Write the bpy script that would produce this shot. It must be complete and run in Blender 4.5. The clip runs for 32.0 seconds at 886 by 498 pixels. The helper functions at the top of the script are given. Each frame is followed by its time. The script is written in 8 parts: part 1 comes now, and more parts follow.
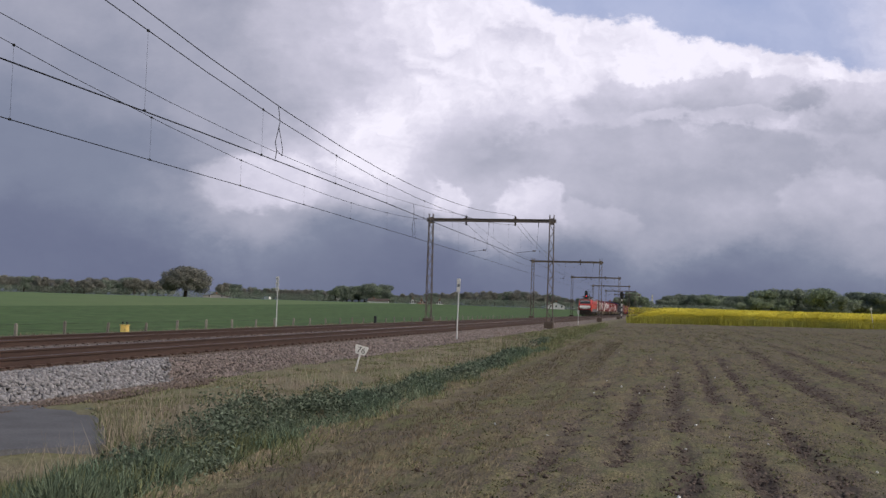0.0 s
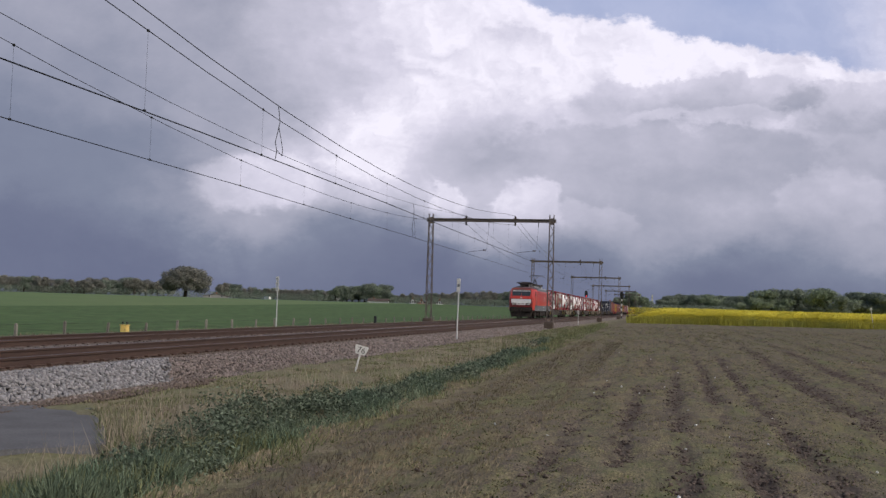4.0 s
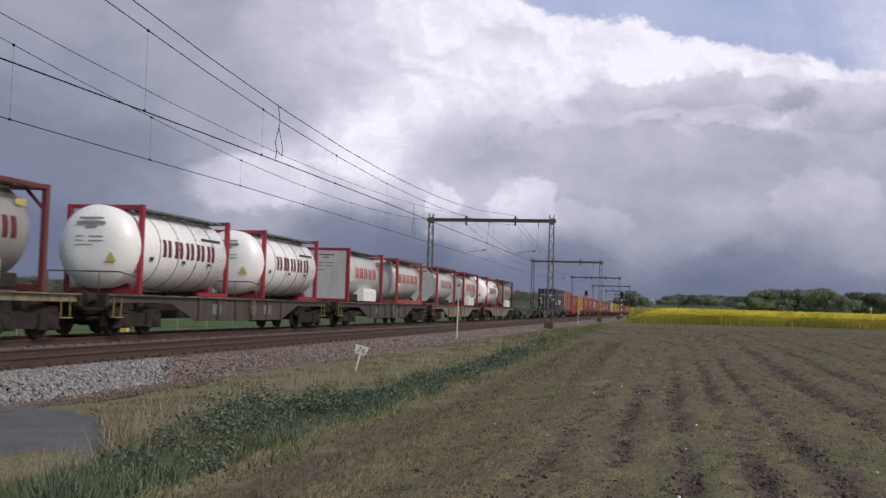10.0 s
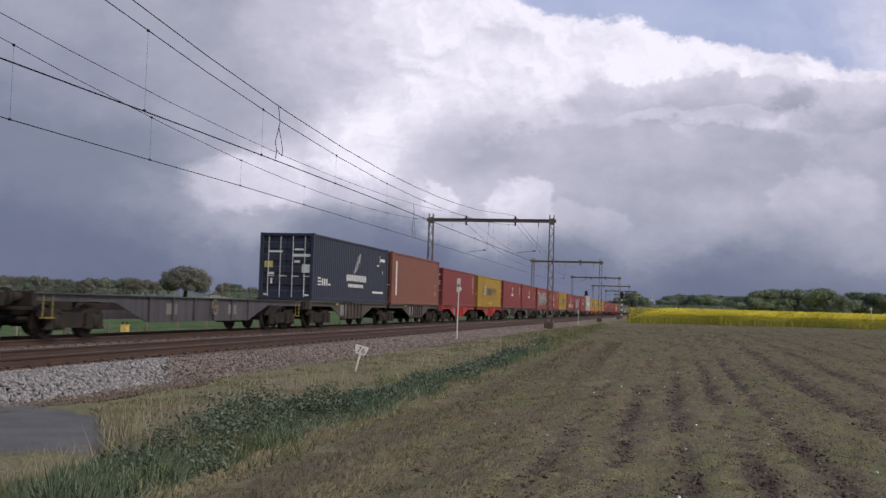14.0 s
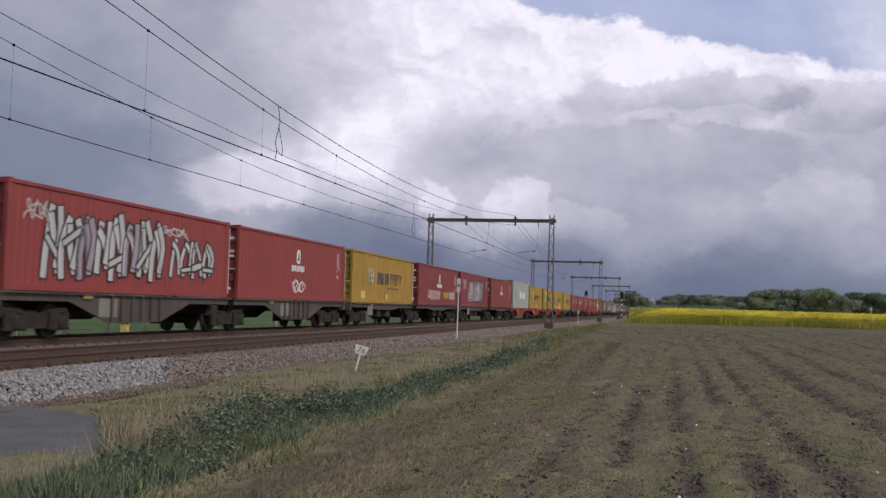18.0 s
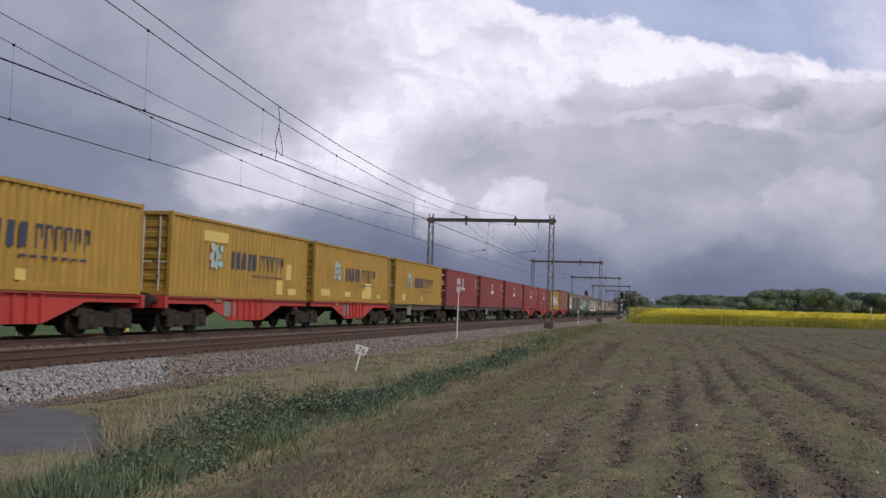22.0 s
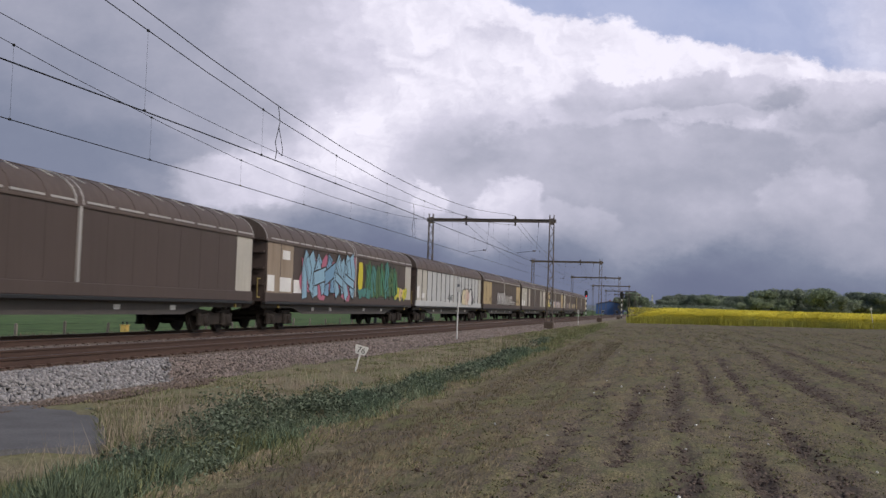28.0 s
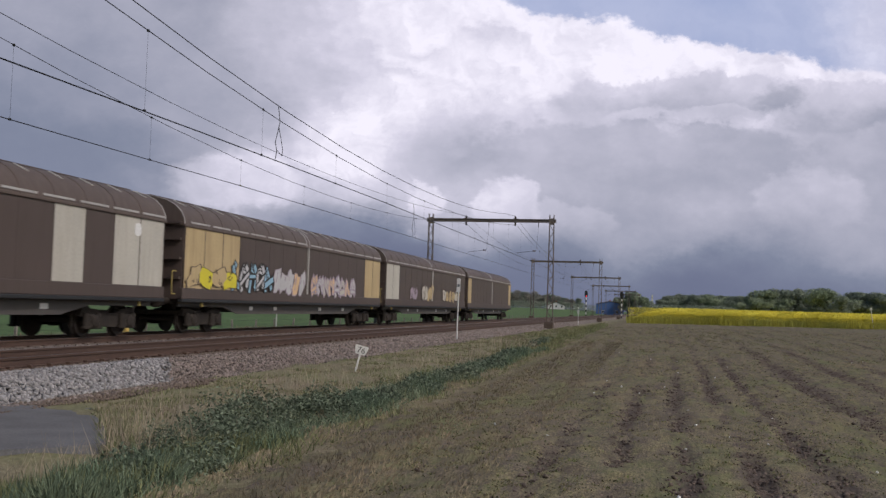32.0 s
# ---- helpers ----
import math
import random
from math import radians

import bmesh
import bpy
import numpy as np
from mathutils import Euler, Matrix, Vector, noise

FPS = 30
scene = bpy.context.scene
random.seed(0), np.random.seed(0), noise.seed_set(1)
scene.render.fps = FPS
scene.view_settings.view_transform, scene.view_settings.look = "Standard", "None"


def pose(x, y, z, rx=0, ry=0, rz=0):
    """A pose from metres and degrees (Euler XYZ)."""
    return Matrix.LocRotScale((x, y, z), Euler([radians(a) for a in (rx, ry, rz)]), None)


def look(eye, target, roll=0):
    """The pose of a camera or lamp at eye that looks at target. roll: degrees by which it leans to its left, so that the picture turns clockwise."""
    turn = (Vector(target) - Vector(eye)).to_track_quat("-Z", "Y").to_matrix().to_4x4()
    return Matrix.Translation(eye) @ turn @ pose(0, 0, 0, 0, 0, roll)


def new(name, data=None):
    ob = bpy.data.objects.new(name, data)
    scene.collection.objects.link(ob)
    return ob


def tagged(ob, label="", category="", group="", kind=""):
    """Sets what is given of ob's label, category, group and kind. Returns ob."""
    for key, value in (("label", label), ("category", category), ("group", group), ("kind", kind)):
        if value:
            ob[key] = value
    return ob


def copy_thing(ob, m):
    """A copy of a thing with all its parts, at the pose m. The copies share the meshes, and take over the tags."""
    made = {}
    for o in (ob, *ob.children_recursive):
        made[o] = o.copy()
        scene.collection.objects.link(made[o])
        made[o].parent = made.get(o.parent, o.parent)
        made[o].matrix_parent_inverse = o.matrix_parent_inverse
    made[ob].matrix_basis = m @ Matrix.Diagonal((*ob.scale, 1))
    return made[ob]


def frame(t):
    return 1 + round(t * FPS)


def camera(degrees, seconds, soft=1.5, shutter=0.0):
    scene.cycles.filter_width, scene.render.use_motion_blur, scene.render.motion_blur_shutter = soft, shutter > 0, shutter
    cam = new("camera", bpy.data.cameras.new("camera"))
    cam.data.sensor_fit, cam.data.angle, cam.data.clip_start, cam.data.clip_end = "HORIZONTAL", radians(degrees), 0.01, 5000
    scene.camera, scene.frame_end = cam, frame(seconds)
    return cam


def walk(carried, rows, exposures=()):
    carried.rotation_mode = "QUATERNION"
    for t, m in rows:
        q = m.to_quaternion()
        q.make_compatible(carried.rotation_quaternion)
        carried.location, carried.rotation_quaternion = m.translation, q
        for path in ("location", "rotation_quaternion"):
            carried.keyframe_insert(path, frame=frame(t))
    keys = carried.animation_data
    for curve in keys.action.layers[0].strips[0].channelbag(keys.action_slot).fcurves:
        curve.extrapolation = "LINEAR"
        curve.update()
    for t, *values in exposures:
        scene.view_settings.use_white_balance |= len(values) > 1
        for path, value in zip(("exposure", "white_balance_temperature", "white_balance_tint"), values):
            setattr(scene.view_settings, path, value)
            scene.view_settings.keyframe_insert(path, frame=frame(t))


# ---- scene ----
# World: metres, z = 0 at the top of the rails, the line runs along +y, away from the camera.
CAM_Z = 1.10
TRACK_FAR, TRACK_NEAR = -15.75, -11.68
PORTAL_Y, SPAN = 82.27, 69.21
LENGTH = 32.0

cam = camera(46.83, LENGTH, soft=1.4, shutter=0.12)
VIEW = pose(0, 0, CAM_Z, 0, 0, 12.091) @ pose(0, 0, 0, 93.225, 0, 0) @ pose(0, 0, 0, 0, 0, 1.707)
walk(cam, [(0.0, VIEW), (LENGTH, VIEW)])

# ---- light ----
SUN_EL, SUN_AZ = 42.0, 115.0          # degrees; azimuth clockwise from +y
world = bpy.data.worlds.new("sky_light")
scene.world = world
world.use_nodes = True
wn, wl = world.node_tree.nodes, world.node_tree.links
wn.clear()
w_sky = wn.new("ShaderNodeTexSky")
w_sky.sky_type = "NISHITA"
w_sky.sun_disc = False
w_sky.sun_elevation, w_sky.sun_rotation = radians(SUN_EL), radians(SUN_AZ)
w_sky.air_density, w_sky.dust_density = 1.0, 3.0
w_bg = wn.new("ShaderNodeBackground")
w_bg.inputs["Strength"].default_value = 0.10
w_out = wn.new("ShaderNodeOutputWorld")
wl.new(w_sky.outputs["Color"], w_bg.inputs["Color"])
wl.new(w_bg.outputs["Background"], w_out.inputs["Surface"])

sun = new("sun", bpy.data.lights.new("sun", "SUN"))
sun.data.energy = 1.65
sun.data.angle = radians(6)
sun.data.color = (1.0, 0.955, 0.92)
a, e = radians(SUN_AZ), radians(SUN_EL)
sun.matrix_world = look((60 * math.sin(a), 60 * math.cos(a), 80), (60 * math.sin(a) - math.sin(a) * math.cos(e), 60 * math.cos(a) - math.cos(a) * math.cos(e), 80 - math.sin(e)))
scene.view_settings.exposure = 0.0

# ---- mesh tools ----
class Mesh:
    """Collects vertices and faces of one mesh."""

    def __init__(self):
        self.v, self.f = [], []

    def add(self, verts, faces):
        n = len(self.v)
        self.v.extend(verts)
        self.f.extend([tuple(i + n for i in q) for q in faces])
        return self

    def box(self, x0, x1, y0, y1, z0, z1, c=0.0):
        if c <= 0:
            vs = [(x, y, z) for x in (x0, x1) for y in (y0, y1) for z in (z0, z1)]
            fs = [(0, 1, 3, 2), (4, 6, 7, 5), (0, 4, 5, 1), (2, 3, 7, 6), (0, 2, 6, 4), (1, 5, 7, 3)]
            return self.add(vs, fs)
        ring = lambda z, d: [(x0 + c + d, y0 + d, z), (x1 - c - d, y0 + d, z), (x1 - d, y0 + c + d, z), (x1 - d, y1 - c - d, z),
                             (x1 - c - d, y1 - d, z), (x0 + c + d, y1 - d, z), (x0 + d, y1 - c - d, z), (x0 + d, y0 + c + d, z)]
        k = c * 0.6
        return self.loft([ring(z0, k), ring(z0 + c, 0), ring(z1 - c, 0), ring(z1, k)])

    def loft(self, rings, closed=True, caps=True):
        n = len(rings[0])
        fs = []
        for i in range(len(rings) - 1):
            for j in range(n if closed else n - 1):
                a, b = i * n + j, i * n + (j + 1) % n
                fs.append((a, b, b + n, a + n))
        if caps and closed:
            fs.append(tuple(range(n))[::-1])
            fs.append(tuple((len(rings) - 1) * n + j for j in range(n)))
        return self.add([p for r in rings for p in r], fs)

    def tube(self, p0, p1, r0, r1=None, seg=8, caps=True):
        r1 = r0 if r1 is None else r1
        p0, p1 = Vector(p0), Vector(p1)
        d = (p1 - p0).normalized()
        s = d.orthogonal().normalized()
        t = d.cross(s)
        ring = lambda p, r: [tuple(p + (s * math.cos(k * math.tau / seg) + t * math.sin(k * math.tau / seg)) * r) for k in range(seg)]
        return self.loft([ring(p0, r0), ring(p1, r1)], caps=caps)

    def lathe(self, axis, profile, seg=16, o=(0, 0, 0)):
        """profile: (along, radius) about the axis 'x', 'y' or 'z' through o."""
        rings = []
        for a, r in profile:
            ring = []
            for k in range(seg):
                c, s = math.cos(k * math.tau / seg) * r, math.sin(k * math.tau / seg) * r
                p = {"x": (a, c, s), "y": (c, a, s), "z": (c, s, a)}[axis]
                ring.append((p[0] + o[0], p[1] + o[1], p[2] + o[2]))
            rings.append(ring)
        return self.loft(rings)

    def path(self, pts, r, seg=6):
        for p, q in zip(pts, pts[1:]):
            self.tube(p, q, r, seg=seg)
        return self

    def slab(self, outline, z0, z1):
        """A flat outline (x, y) between two heights."""
        return self.loft([[(x, y, z0) for x, y in outline], [(x, y, z1) for x, y in outline]])

    def sweep(self, section, y0, y1):
        """A section (x, z) drawn along y."""
        return self.loft([[(x, y0, z) for x, z in section], [(x, y1, z) for x, z in section]])

    def side(self, outline, x0, x1):
        """An outline (y, z) given a thickness in x."""
        return self.loft([[(x0, y, z) for y, z in outline], [(x1, y, z) for y, z in outline]])

    def data(self, name, smooth=False):
        me = bpy.data.meshes.new(name)
        me.from_pydata(self.v, [], self.f)
        bm = bmesh.new()
        bm.from_mesh(me)
        bmesh.ops.recalc_face_normals(bm, faces=bm.faces)
        bm.to_mesh(me)
        bm.free()
        if smooth:
            me.shade_smooth()
            me.set_sharp_from_angle(angle=radians(38))
        return me

    def raw(self, name):
        me = bpy.data.meshes.new(name)
        me.from_pydata(self.v, [], self.f)
        return me


def put(name, data, material, parent=None, label="", at=None):
    """Links mesh data as one object, as a part of its parent where one is given."""
    if isinstance(data, Mesh):
        data = data.data(name)
    if material is not None and not data.materials:
        data.materials.append(material)
    ob = new(name, data)
    if parent is not None:
        ob.parent = parent
    if at is not None:
        ob.matrix_basis = at if isinstance(at, Matrix) else Matrix.Translation(at)
    if label:
        ob["label"] = label
    return ob


def part(name, m, material, parent, label="", at=None, smooth=False):
    return put(name, m.data(name, smooth) if isinstance(m, Mesh) else m, material, parent, label, at)


def thing(name, label, category, group="", kind="", at=None):
    ob = new(name)
    ob.empty_display_size = 0.3
    tagged(ob, label, category, group, kind)
    if at is not None:
        ob.matrix_basis = at
    return ob


# ---- materials ----
def material(name, colour, second=None, scale=3.0, amount=0.6, fine=40.0, fine_amount=0.25, rough=0.6, metal=0.0, bump=0.0, bump_scale=60.0,
             streaks=0.0, streak_colour=(0.05, 0.04, 0.03), stretch=(1, 1, 1), per_piece=0.0, per_island=0.0, emit=0.0):
    """A worn surface: two colours mixed by a wide noise, a fine grain over them, dirt runs down it where streaks is given."""
    m = bpy.data.materials.new(name)
    m.use_nodes = True
    n, l = m.node_tree.nodes, m.node_tree.links
    bsdf = n["Principled BSDF"]
    second = second or tuple(c * 0.7 for c in colour)
    coord = n.new("ShaderNodeTexCoord")
    mapping = n.new("ShaderNodeMapping")
    mapping.inputs["Scale"].default_value = stretch
    l.new(coord.outputs["Object"], mapping.inputs["Vector"])
    wide = n.new("ShaderNodeTexNoise")
    wide.inputs["Scale"].default_value = scale
    wide.inputs["Detail"].default_value = 5
    l.new(mapping.outputs["Vector"], wide.inputs["Vector"])
    ramp = n.new("ShaderNodeMapRange")
    ramp.inputs["From Min"].default_value, ramp.inputs["From Max"].default_value = 0.35, 0.68
    ramp.inputs["To Max"].default_value = amount
    l.new(wide.outputs["Fac"], ramp.inputs["Value"])
    mix = n.new("ShaderNodeMix")
    mix.data_type = "RGBA"
    mix.inputs["A"].default_value, mix.inputs["B"].default_value = (*colour, 1), (*second, 1)
    l.new(ramp.outputs["Result"], mix.inputs["Factor"])
    out = mix.outputs["Result"]
    grain = n.new("ShaderNodeTexNoise")
    grain.inputs["Scale"].default_value = fine
    grain.inputs["Detail"].default_value = 4
    l.new(mapping.outputs["Vector"], grain.inputs["Vector"])
    value = n.new("ShaderNodeMapRange")
    value.inputs["From Min"].default_value, value.inputs["From Max"].default_value = 0.25, 0.75
    value.inputs["To Min"].default_value, value.inputs["To Max"].default_value = 1 - fine_amount, 1 + fine_amount
    l.new(grain.outputs["Fac"], value.inputs["Value"])
    scale_by = value.outputs["Result"]
    if per_piece or per_island:
        if per_piece:
            info = n.new("ShaderNodeObjectInfo")
            rnd, amt = info.outputs["Random"], per_piece
        else:
            info = n.new("ShaderNodeNewGeometry")
            rnd, amt = info.outputs["Random Per Island"], per_island
        vary = n.new("ShaderNodeMapRange")
        vary.inputs["To Min"].default_value, vary.inputs["To Max"].default_value = 1 - amt, 1 + amt
        l.new(rnd, vary.inputs["Value"])
        times = n.new("ShaderNodeMath")
        times.operation = "MULTIPLY"
        l.new(scale_by, times.inputs[0])
        l.new(vary.outputs["Result"], times.inputs[1])
        scale_by = times.outputs["Value"]
    mul = n.new("ShaderNodeVectorMath")
    mul.operation = "SCALE"
    l.new(out, mul.inputs[0])
    l.new(scale_by, mul.inputs["Scale"])
    out = mul.outputs["Vector"]
    if streaks:
        run_map = n.new("ShaderNodeMapping")
        run_map.inputs["Scale"].default_value = (2.2, 2.2, 0.22)
        l.new(coord.outputs["Object"], run_map.inputs["Vector"])
        run = n.new("ShaderNodeTexNoise")
        run.inputs["Scale"].default_value = 2.4
        run.inputs["Detail"].default_value = 6
        l.new(run_map.outputs["Vector"], run.inputs["Vector"])
        fac = n.new("ShaderNodeMapRange")
        fac.inputs["From Min"].default_value, fac.inputs["From Max"].default_value = 0.45, 0.8
        fac.inputs["To Max"].default_value = streaks
        l.new(run.outputs["Fac"], fac.inputs["Value"])
        mix2 = n.new("ShaderNodeMix")
        mix2.data_type = "RGBA"
        mix2.inputs["B"].default_value = (*streak_colour, 1)
        l.new(fac.outputs["Result"], mix2.inputs["Factor"])
        l.new(out, mix2.inputs["A"])
        out = mix2.outputs["Result"]
    l.new(out, bsdf.inputs["Base Color"])
    bsdf.inputs["Metallic"].default_value = metal
    if rough >= 0.7 and metal == 0:
        bsdf.inputs["Specular IOR Level"].default_value = 0.15
    rr = n.new("ShaderNodeMapRange")
    rr.inputs["To Min"].default_value, rr.inputs["To Max"].default_value = max(0.05, rough - 0.12), min(1.0, rough + 0.12)
    l.new(grain.outputs["Fac"], rr.inputs["Value"])
    l.new(rr.outputs["Result"], bsdf.inputs["Roughness"])
    if bump:
        bn = n.new("ShaderNodeTexNoise")
        bn.inputs["Scale"].default_value = bump_scale
        bn.inputs["Detail"].default_value = 3
        l.new(mapping.outputs["Vector"], bn.inputs["Vector"])
        b = n.new("ShaderNodeBump")
        b.inputs["Strength"].default_value = bump
        b.inputs["Distance"].default_value = 0.02
        l.new(bn.outputs["Fac"], b.inputs["Height"])
        l.new(b.outputs["Normal"], bsdf.inputs["Normal"])
    if emit:
        bsdf.inputs["Emission Color"].default_value = (*colour, 1)
        bsdf.inputs["Emission Strength"].default_value = emit
    return m


M_RAIL = material("rail_steel_rusty", (0.10, 0.060, 0.045), (0.07, 0.042, 0.034), rough=0.6, metal=0.3)
M_RAIL_TOP = material("rail_head_worn", (0.16, 0.14, 0.135), (0.11, 0.09, 0.085), rough=0.42, metal=0.8)
M_SLEEPER = material("concrete_sleeper", (0.15, 0.115, 0.095), (0.10, 0.075, 0.06), rough=0.9, bump=0.3, per_piece=0.15)
M_SLEEPER_FAR = material("concrete_sleeper_row", (0.15, 0.115, 0.095), (0.10, 0.075, 0.06), rough=0.9, per_island=0.15)
M_BALLAST = material("ballast_bed", (0.15, 0.12, 0.10), (0.21, 0.18, 0.16), scale=0.9, fine=24, fine_amount=0.6, rough=0.95, bump=1.0, bump_scale=22)
M_STONE = material("ballast_stone", (0.20, 0.165, 0.15), (0.15, 0.115, 0.10), scale=0.6, fine_amount=0.3, rough=0.95, per_island=0.5)
M_STONE_NEW = material("fresh_ballast_stone", (0.27, 0.255, 0.255), (0.19, 0.18, 0.18), scale=4, fine_amount=0.25, rough=0.95, per_island=0.35)
M_GALV = material("weathered_steel_post", (0.16, 0.13, 0.115), (0.10, 0.075, 0.06), scale=3, rough=0.6, metal=0.3)
M_CONCRETE = material("grey_concrete", (0.30, 0.285, 0.27), (0.2, 0.19, 0.18), scale=2.0, rough=0.95, bump=0.4)
M_WIRE = material("copper_wire_dark", (0.03, 0.028, 0.027), rough=0.5, metal=0.6)
M_INSUL = material("brown_porcelain", (0.06, 0.035, 0.03), rough=0.25)
M_WHITE = material("white_paint_weathered", (0.66, 0.65, 0.63), (0.5, 0.49, 0.46), scale=5, rough=0.5, fine_amount=0.1)
M_BLACK = material("black_paint", (0.02, 0.02, 0.021), rough=0.55)
M_DARK = material("grimy_underframe", (0.028, 0.024, 0.022), (0.055, 0.043, 0.036), scale=2.5, rough=0.8, fine_amount=0.4)
M_WHEEL = material("wheel_steel_grimy", (0.034, 0.028, 0.026), (0.065, 0.048, 0.04), scale=4, rough=0.7, metal=0.2)
M_GLASS = material("dark_cab_glass", (0.045, 0.05, 0.058), rough=0.15)

# ---- sky backdrop: storm clouds far behind everything ----
SKY_FAR = 2600.0


def cloud_material():
    m = bpy.data.materials.new("storm_cloud_sky")
    m.use_nodes = True
    n, l = m.node_tree.nodes, m.node_tree.links
    n.clear()

    def node(kind, **inputs):
        nd = n.new(kind)
        for k, v in inputs.items():
            nd.inputs[k].default_value = v
        return nd

    def math2(op, a, b):
        nd = n.new("ShaderNodeMath")
        nd.operation = op
        for i, s in enumerate((a, b)):
            if isinstance(s, (int, float)):
                nd.inputs[i].default_value = s
            else:
                l.new(s, nd.inputs[i])
        return nd.outputs["Value"]

    def vec(op, a, b):
        nd = n.new("ShaderNodeVectorMath")
        nd.operation = op
        for i, s in enumerate((a, b)):
            if isinstance(s, tuple):
                nd.inputs[i].default_value = s
            else:
                l.new(s, nd.inputs[i])
        return nd

    def span(value, a, b, c=0.0, d=1.0):
        nd = n.new("ShaderNodeMapRange")
        nd.interpolation_type = "SMOOTHSTEP"
        for k, v in (("From Min", a), ("From Max", b), ("To Min", c), ("To Max", d)):
            nd.inputs[k].default_value = v
        l.new(value, nd.inputs["Value"])
        return nd.outputs["Result"]

    coord = n.new("ShaderNodeTexCoord")
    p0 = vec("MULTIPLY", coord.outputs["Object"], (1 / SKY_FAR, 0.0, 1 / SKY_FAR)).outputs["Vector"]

    def noise_at(scale, detail, rough, squash=(1, 1, 1.5)):
        nd = node("ShaderNodeTexNoise", Scale=scale, Detail=detail, Roughness=rough)
        l.new(vec("MULTIPLY", p0, squash).outputs["Vector"], nd.inputs["Vector"])
        return nd

    w1, w2, w3 = noise_at(4.5, 7, 0.62), noise_at(17.0, 7, 0.64), noise_at(60.0, 4, 0.6)

    def shift(nd, ax, az):
        return vec("MULTIPLY", vec("SUBTRACT", nd.outputs["Color"], (0.5, 0.5, 0.5)).outputs["Vector"], (ax, 0, az)).outputs["Vector"]

    p1 = vec("ADD", vec("ADD", p0, shift(w1, 0.11, 0.07)).outputs["Vector"], shift(w2, 0.045, 0.04)).outputs["Vector"]
    p2 = vec("ADD", vec("ADD", vec("ADD", p0, shift(w1, 0.10, 0.07)).outputs["Vector"], shift(w2, 0.06, 0.05)).outputs["Vector"], shift(w3, 0.010, 0.010)).outputs["Vector"]

    # soft masses: brightness blended between the centres of the banks
    num = den = None
    for u, v, bright in BANKS:
        dist = n.new("ShaderNodeVectorMath")
        dist.operation = "DISTANCE"
        l.new(vec("MULTIPLY", p1, (0.8, 0, 1.25)).outputs["Vector"], dist.inputs[0])
        dist.inputs[1].default_value = (u * 0.8, 0, v * 1.25)
        w = math2("POWER", 2.7183, math2("MULTIPLY", math2("MULTIPLY", dist.outputs["Value"], dist.outputs["Value"]), -420.0))
        part_ = math2("MULTIPLY", w, bright)
        num = part_ if num is None else math2("ADD", num, part_)
        den = w if den is None else math2("ADD", den, w)
    total = math2("DIVIDE", num, math2("ADD", den, 1e-9))
    sepz = n.new("ShaderNodeSeparateXYZ")
    l.new(p0, sepz.inputs["Vector"])
    # crisp-topped heaps: (right, up, half width, half height, gain, fade from, fade to, soft from)
    for u, v, ru, rv, gain, z0, z1, soft in HEAPS:
        q = vec("MULTIPLY", vec("SUBTRACT", p2, (u, 0, v)).outputs["Vector"], (1 / ru, 0, 1 / rv)).outputs["Vector"]
        ln = n.new("ShaderNodeVectorMath")
        ln.operation = "LENGTH"
        l.new(q, ln.inputs[0])
        mask = math2("MULTIPLY", span(ln.outputs["Value"], soft, 1.0, 1.0, 0.0), span(sepz.outputs["Z"], z0, z1))
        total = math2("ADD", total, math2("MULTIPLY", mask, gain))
    # billows, stronger where the cloud is bright
    lumps_ = math2("SUBTRACT", noise_at(11.0, 10, 0.60).outputs["Fac"], 0.5)
    small = math2("SUBTRACT", noise_at(34.0, 6, 0.6).outputs["Fac"], 0.5)
    body = span(total, 0.1, 0.55, 0.16, 1.0)
    total = math2("ADD", total, math2("MULTIPLY", lumps_, math2("MULTIPLY", body, 0.30)))
    total = math2("ADD", total, math2("MULTIPLY", small, math2("MULTIPLY", body, 0.10)))
    # cauliflower heads: rounded cells, brighter on the side towards the sun
    def heads(scale, at):
        nd = n.new("ShaderNodeTexVoronoi")
        nd.feature = "SMOOTH_F1"
        nd.inputs["Scale"].default_value, nd.inputs["Detail"].default_value, nd.inputs["Roughness"].default_value = scale, 3.0, 0.55
        nd.inputs["Smoothness"].default_value = 0.7
        l.new(at, nd.inputs["Vector"])
        return nd.outputs["Distance"]

    for scale, step, gain in ((13.0, (0.010, 0, 0.014), 0.22), (30.0, (0.004, 0, 0.006), 0.20)):
        lit = math2("SUBTRACT", heads(scale, vec("ADD", p2, step).outputs["Vector"]), heads(scale, p2))
        total = math2("ADD", total, math2("MULTIPLY", lit, math2("MULTIPLY", span(total, 0.55, 0.95, 0.08, 1.0), gain)))
    ramp = n.new("ShaderNodeValToRGB")
    stops = [(0.0, (0.132, 0.150, 0.245)), (0.25, (0.222, 0.249, 0.345)), (0.5, (0.412, 0.418, 0.520)), (0.75, (0.67, 0.65, 0.78)), (1.0, (0.93, 0.895, 1.02))]
    while len(ramp.color_ramp.elements) < len(stops):
        ramp.color_ramp.elements.new(0.5)
    for el, (at, c) in zip(ramp.color_ramp.elements, stops):
        el.position, el.color = at, (*c, 1)
    l.new(total, ramp.inputs["Fac"])
    # clear blue above the cumulus tops
    sep2 = n.new("ShaderNodeSeparateXYZ")
    l.new(p2, sep2.inputs["Vector"])
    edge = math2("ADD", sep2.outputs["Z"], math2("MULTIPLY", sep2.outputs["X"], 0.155))
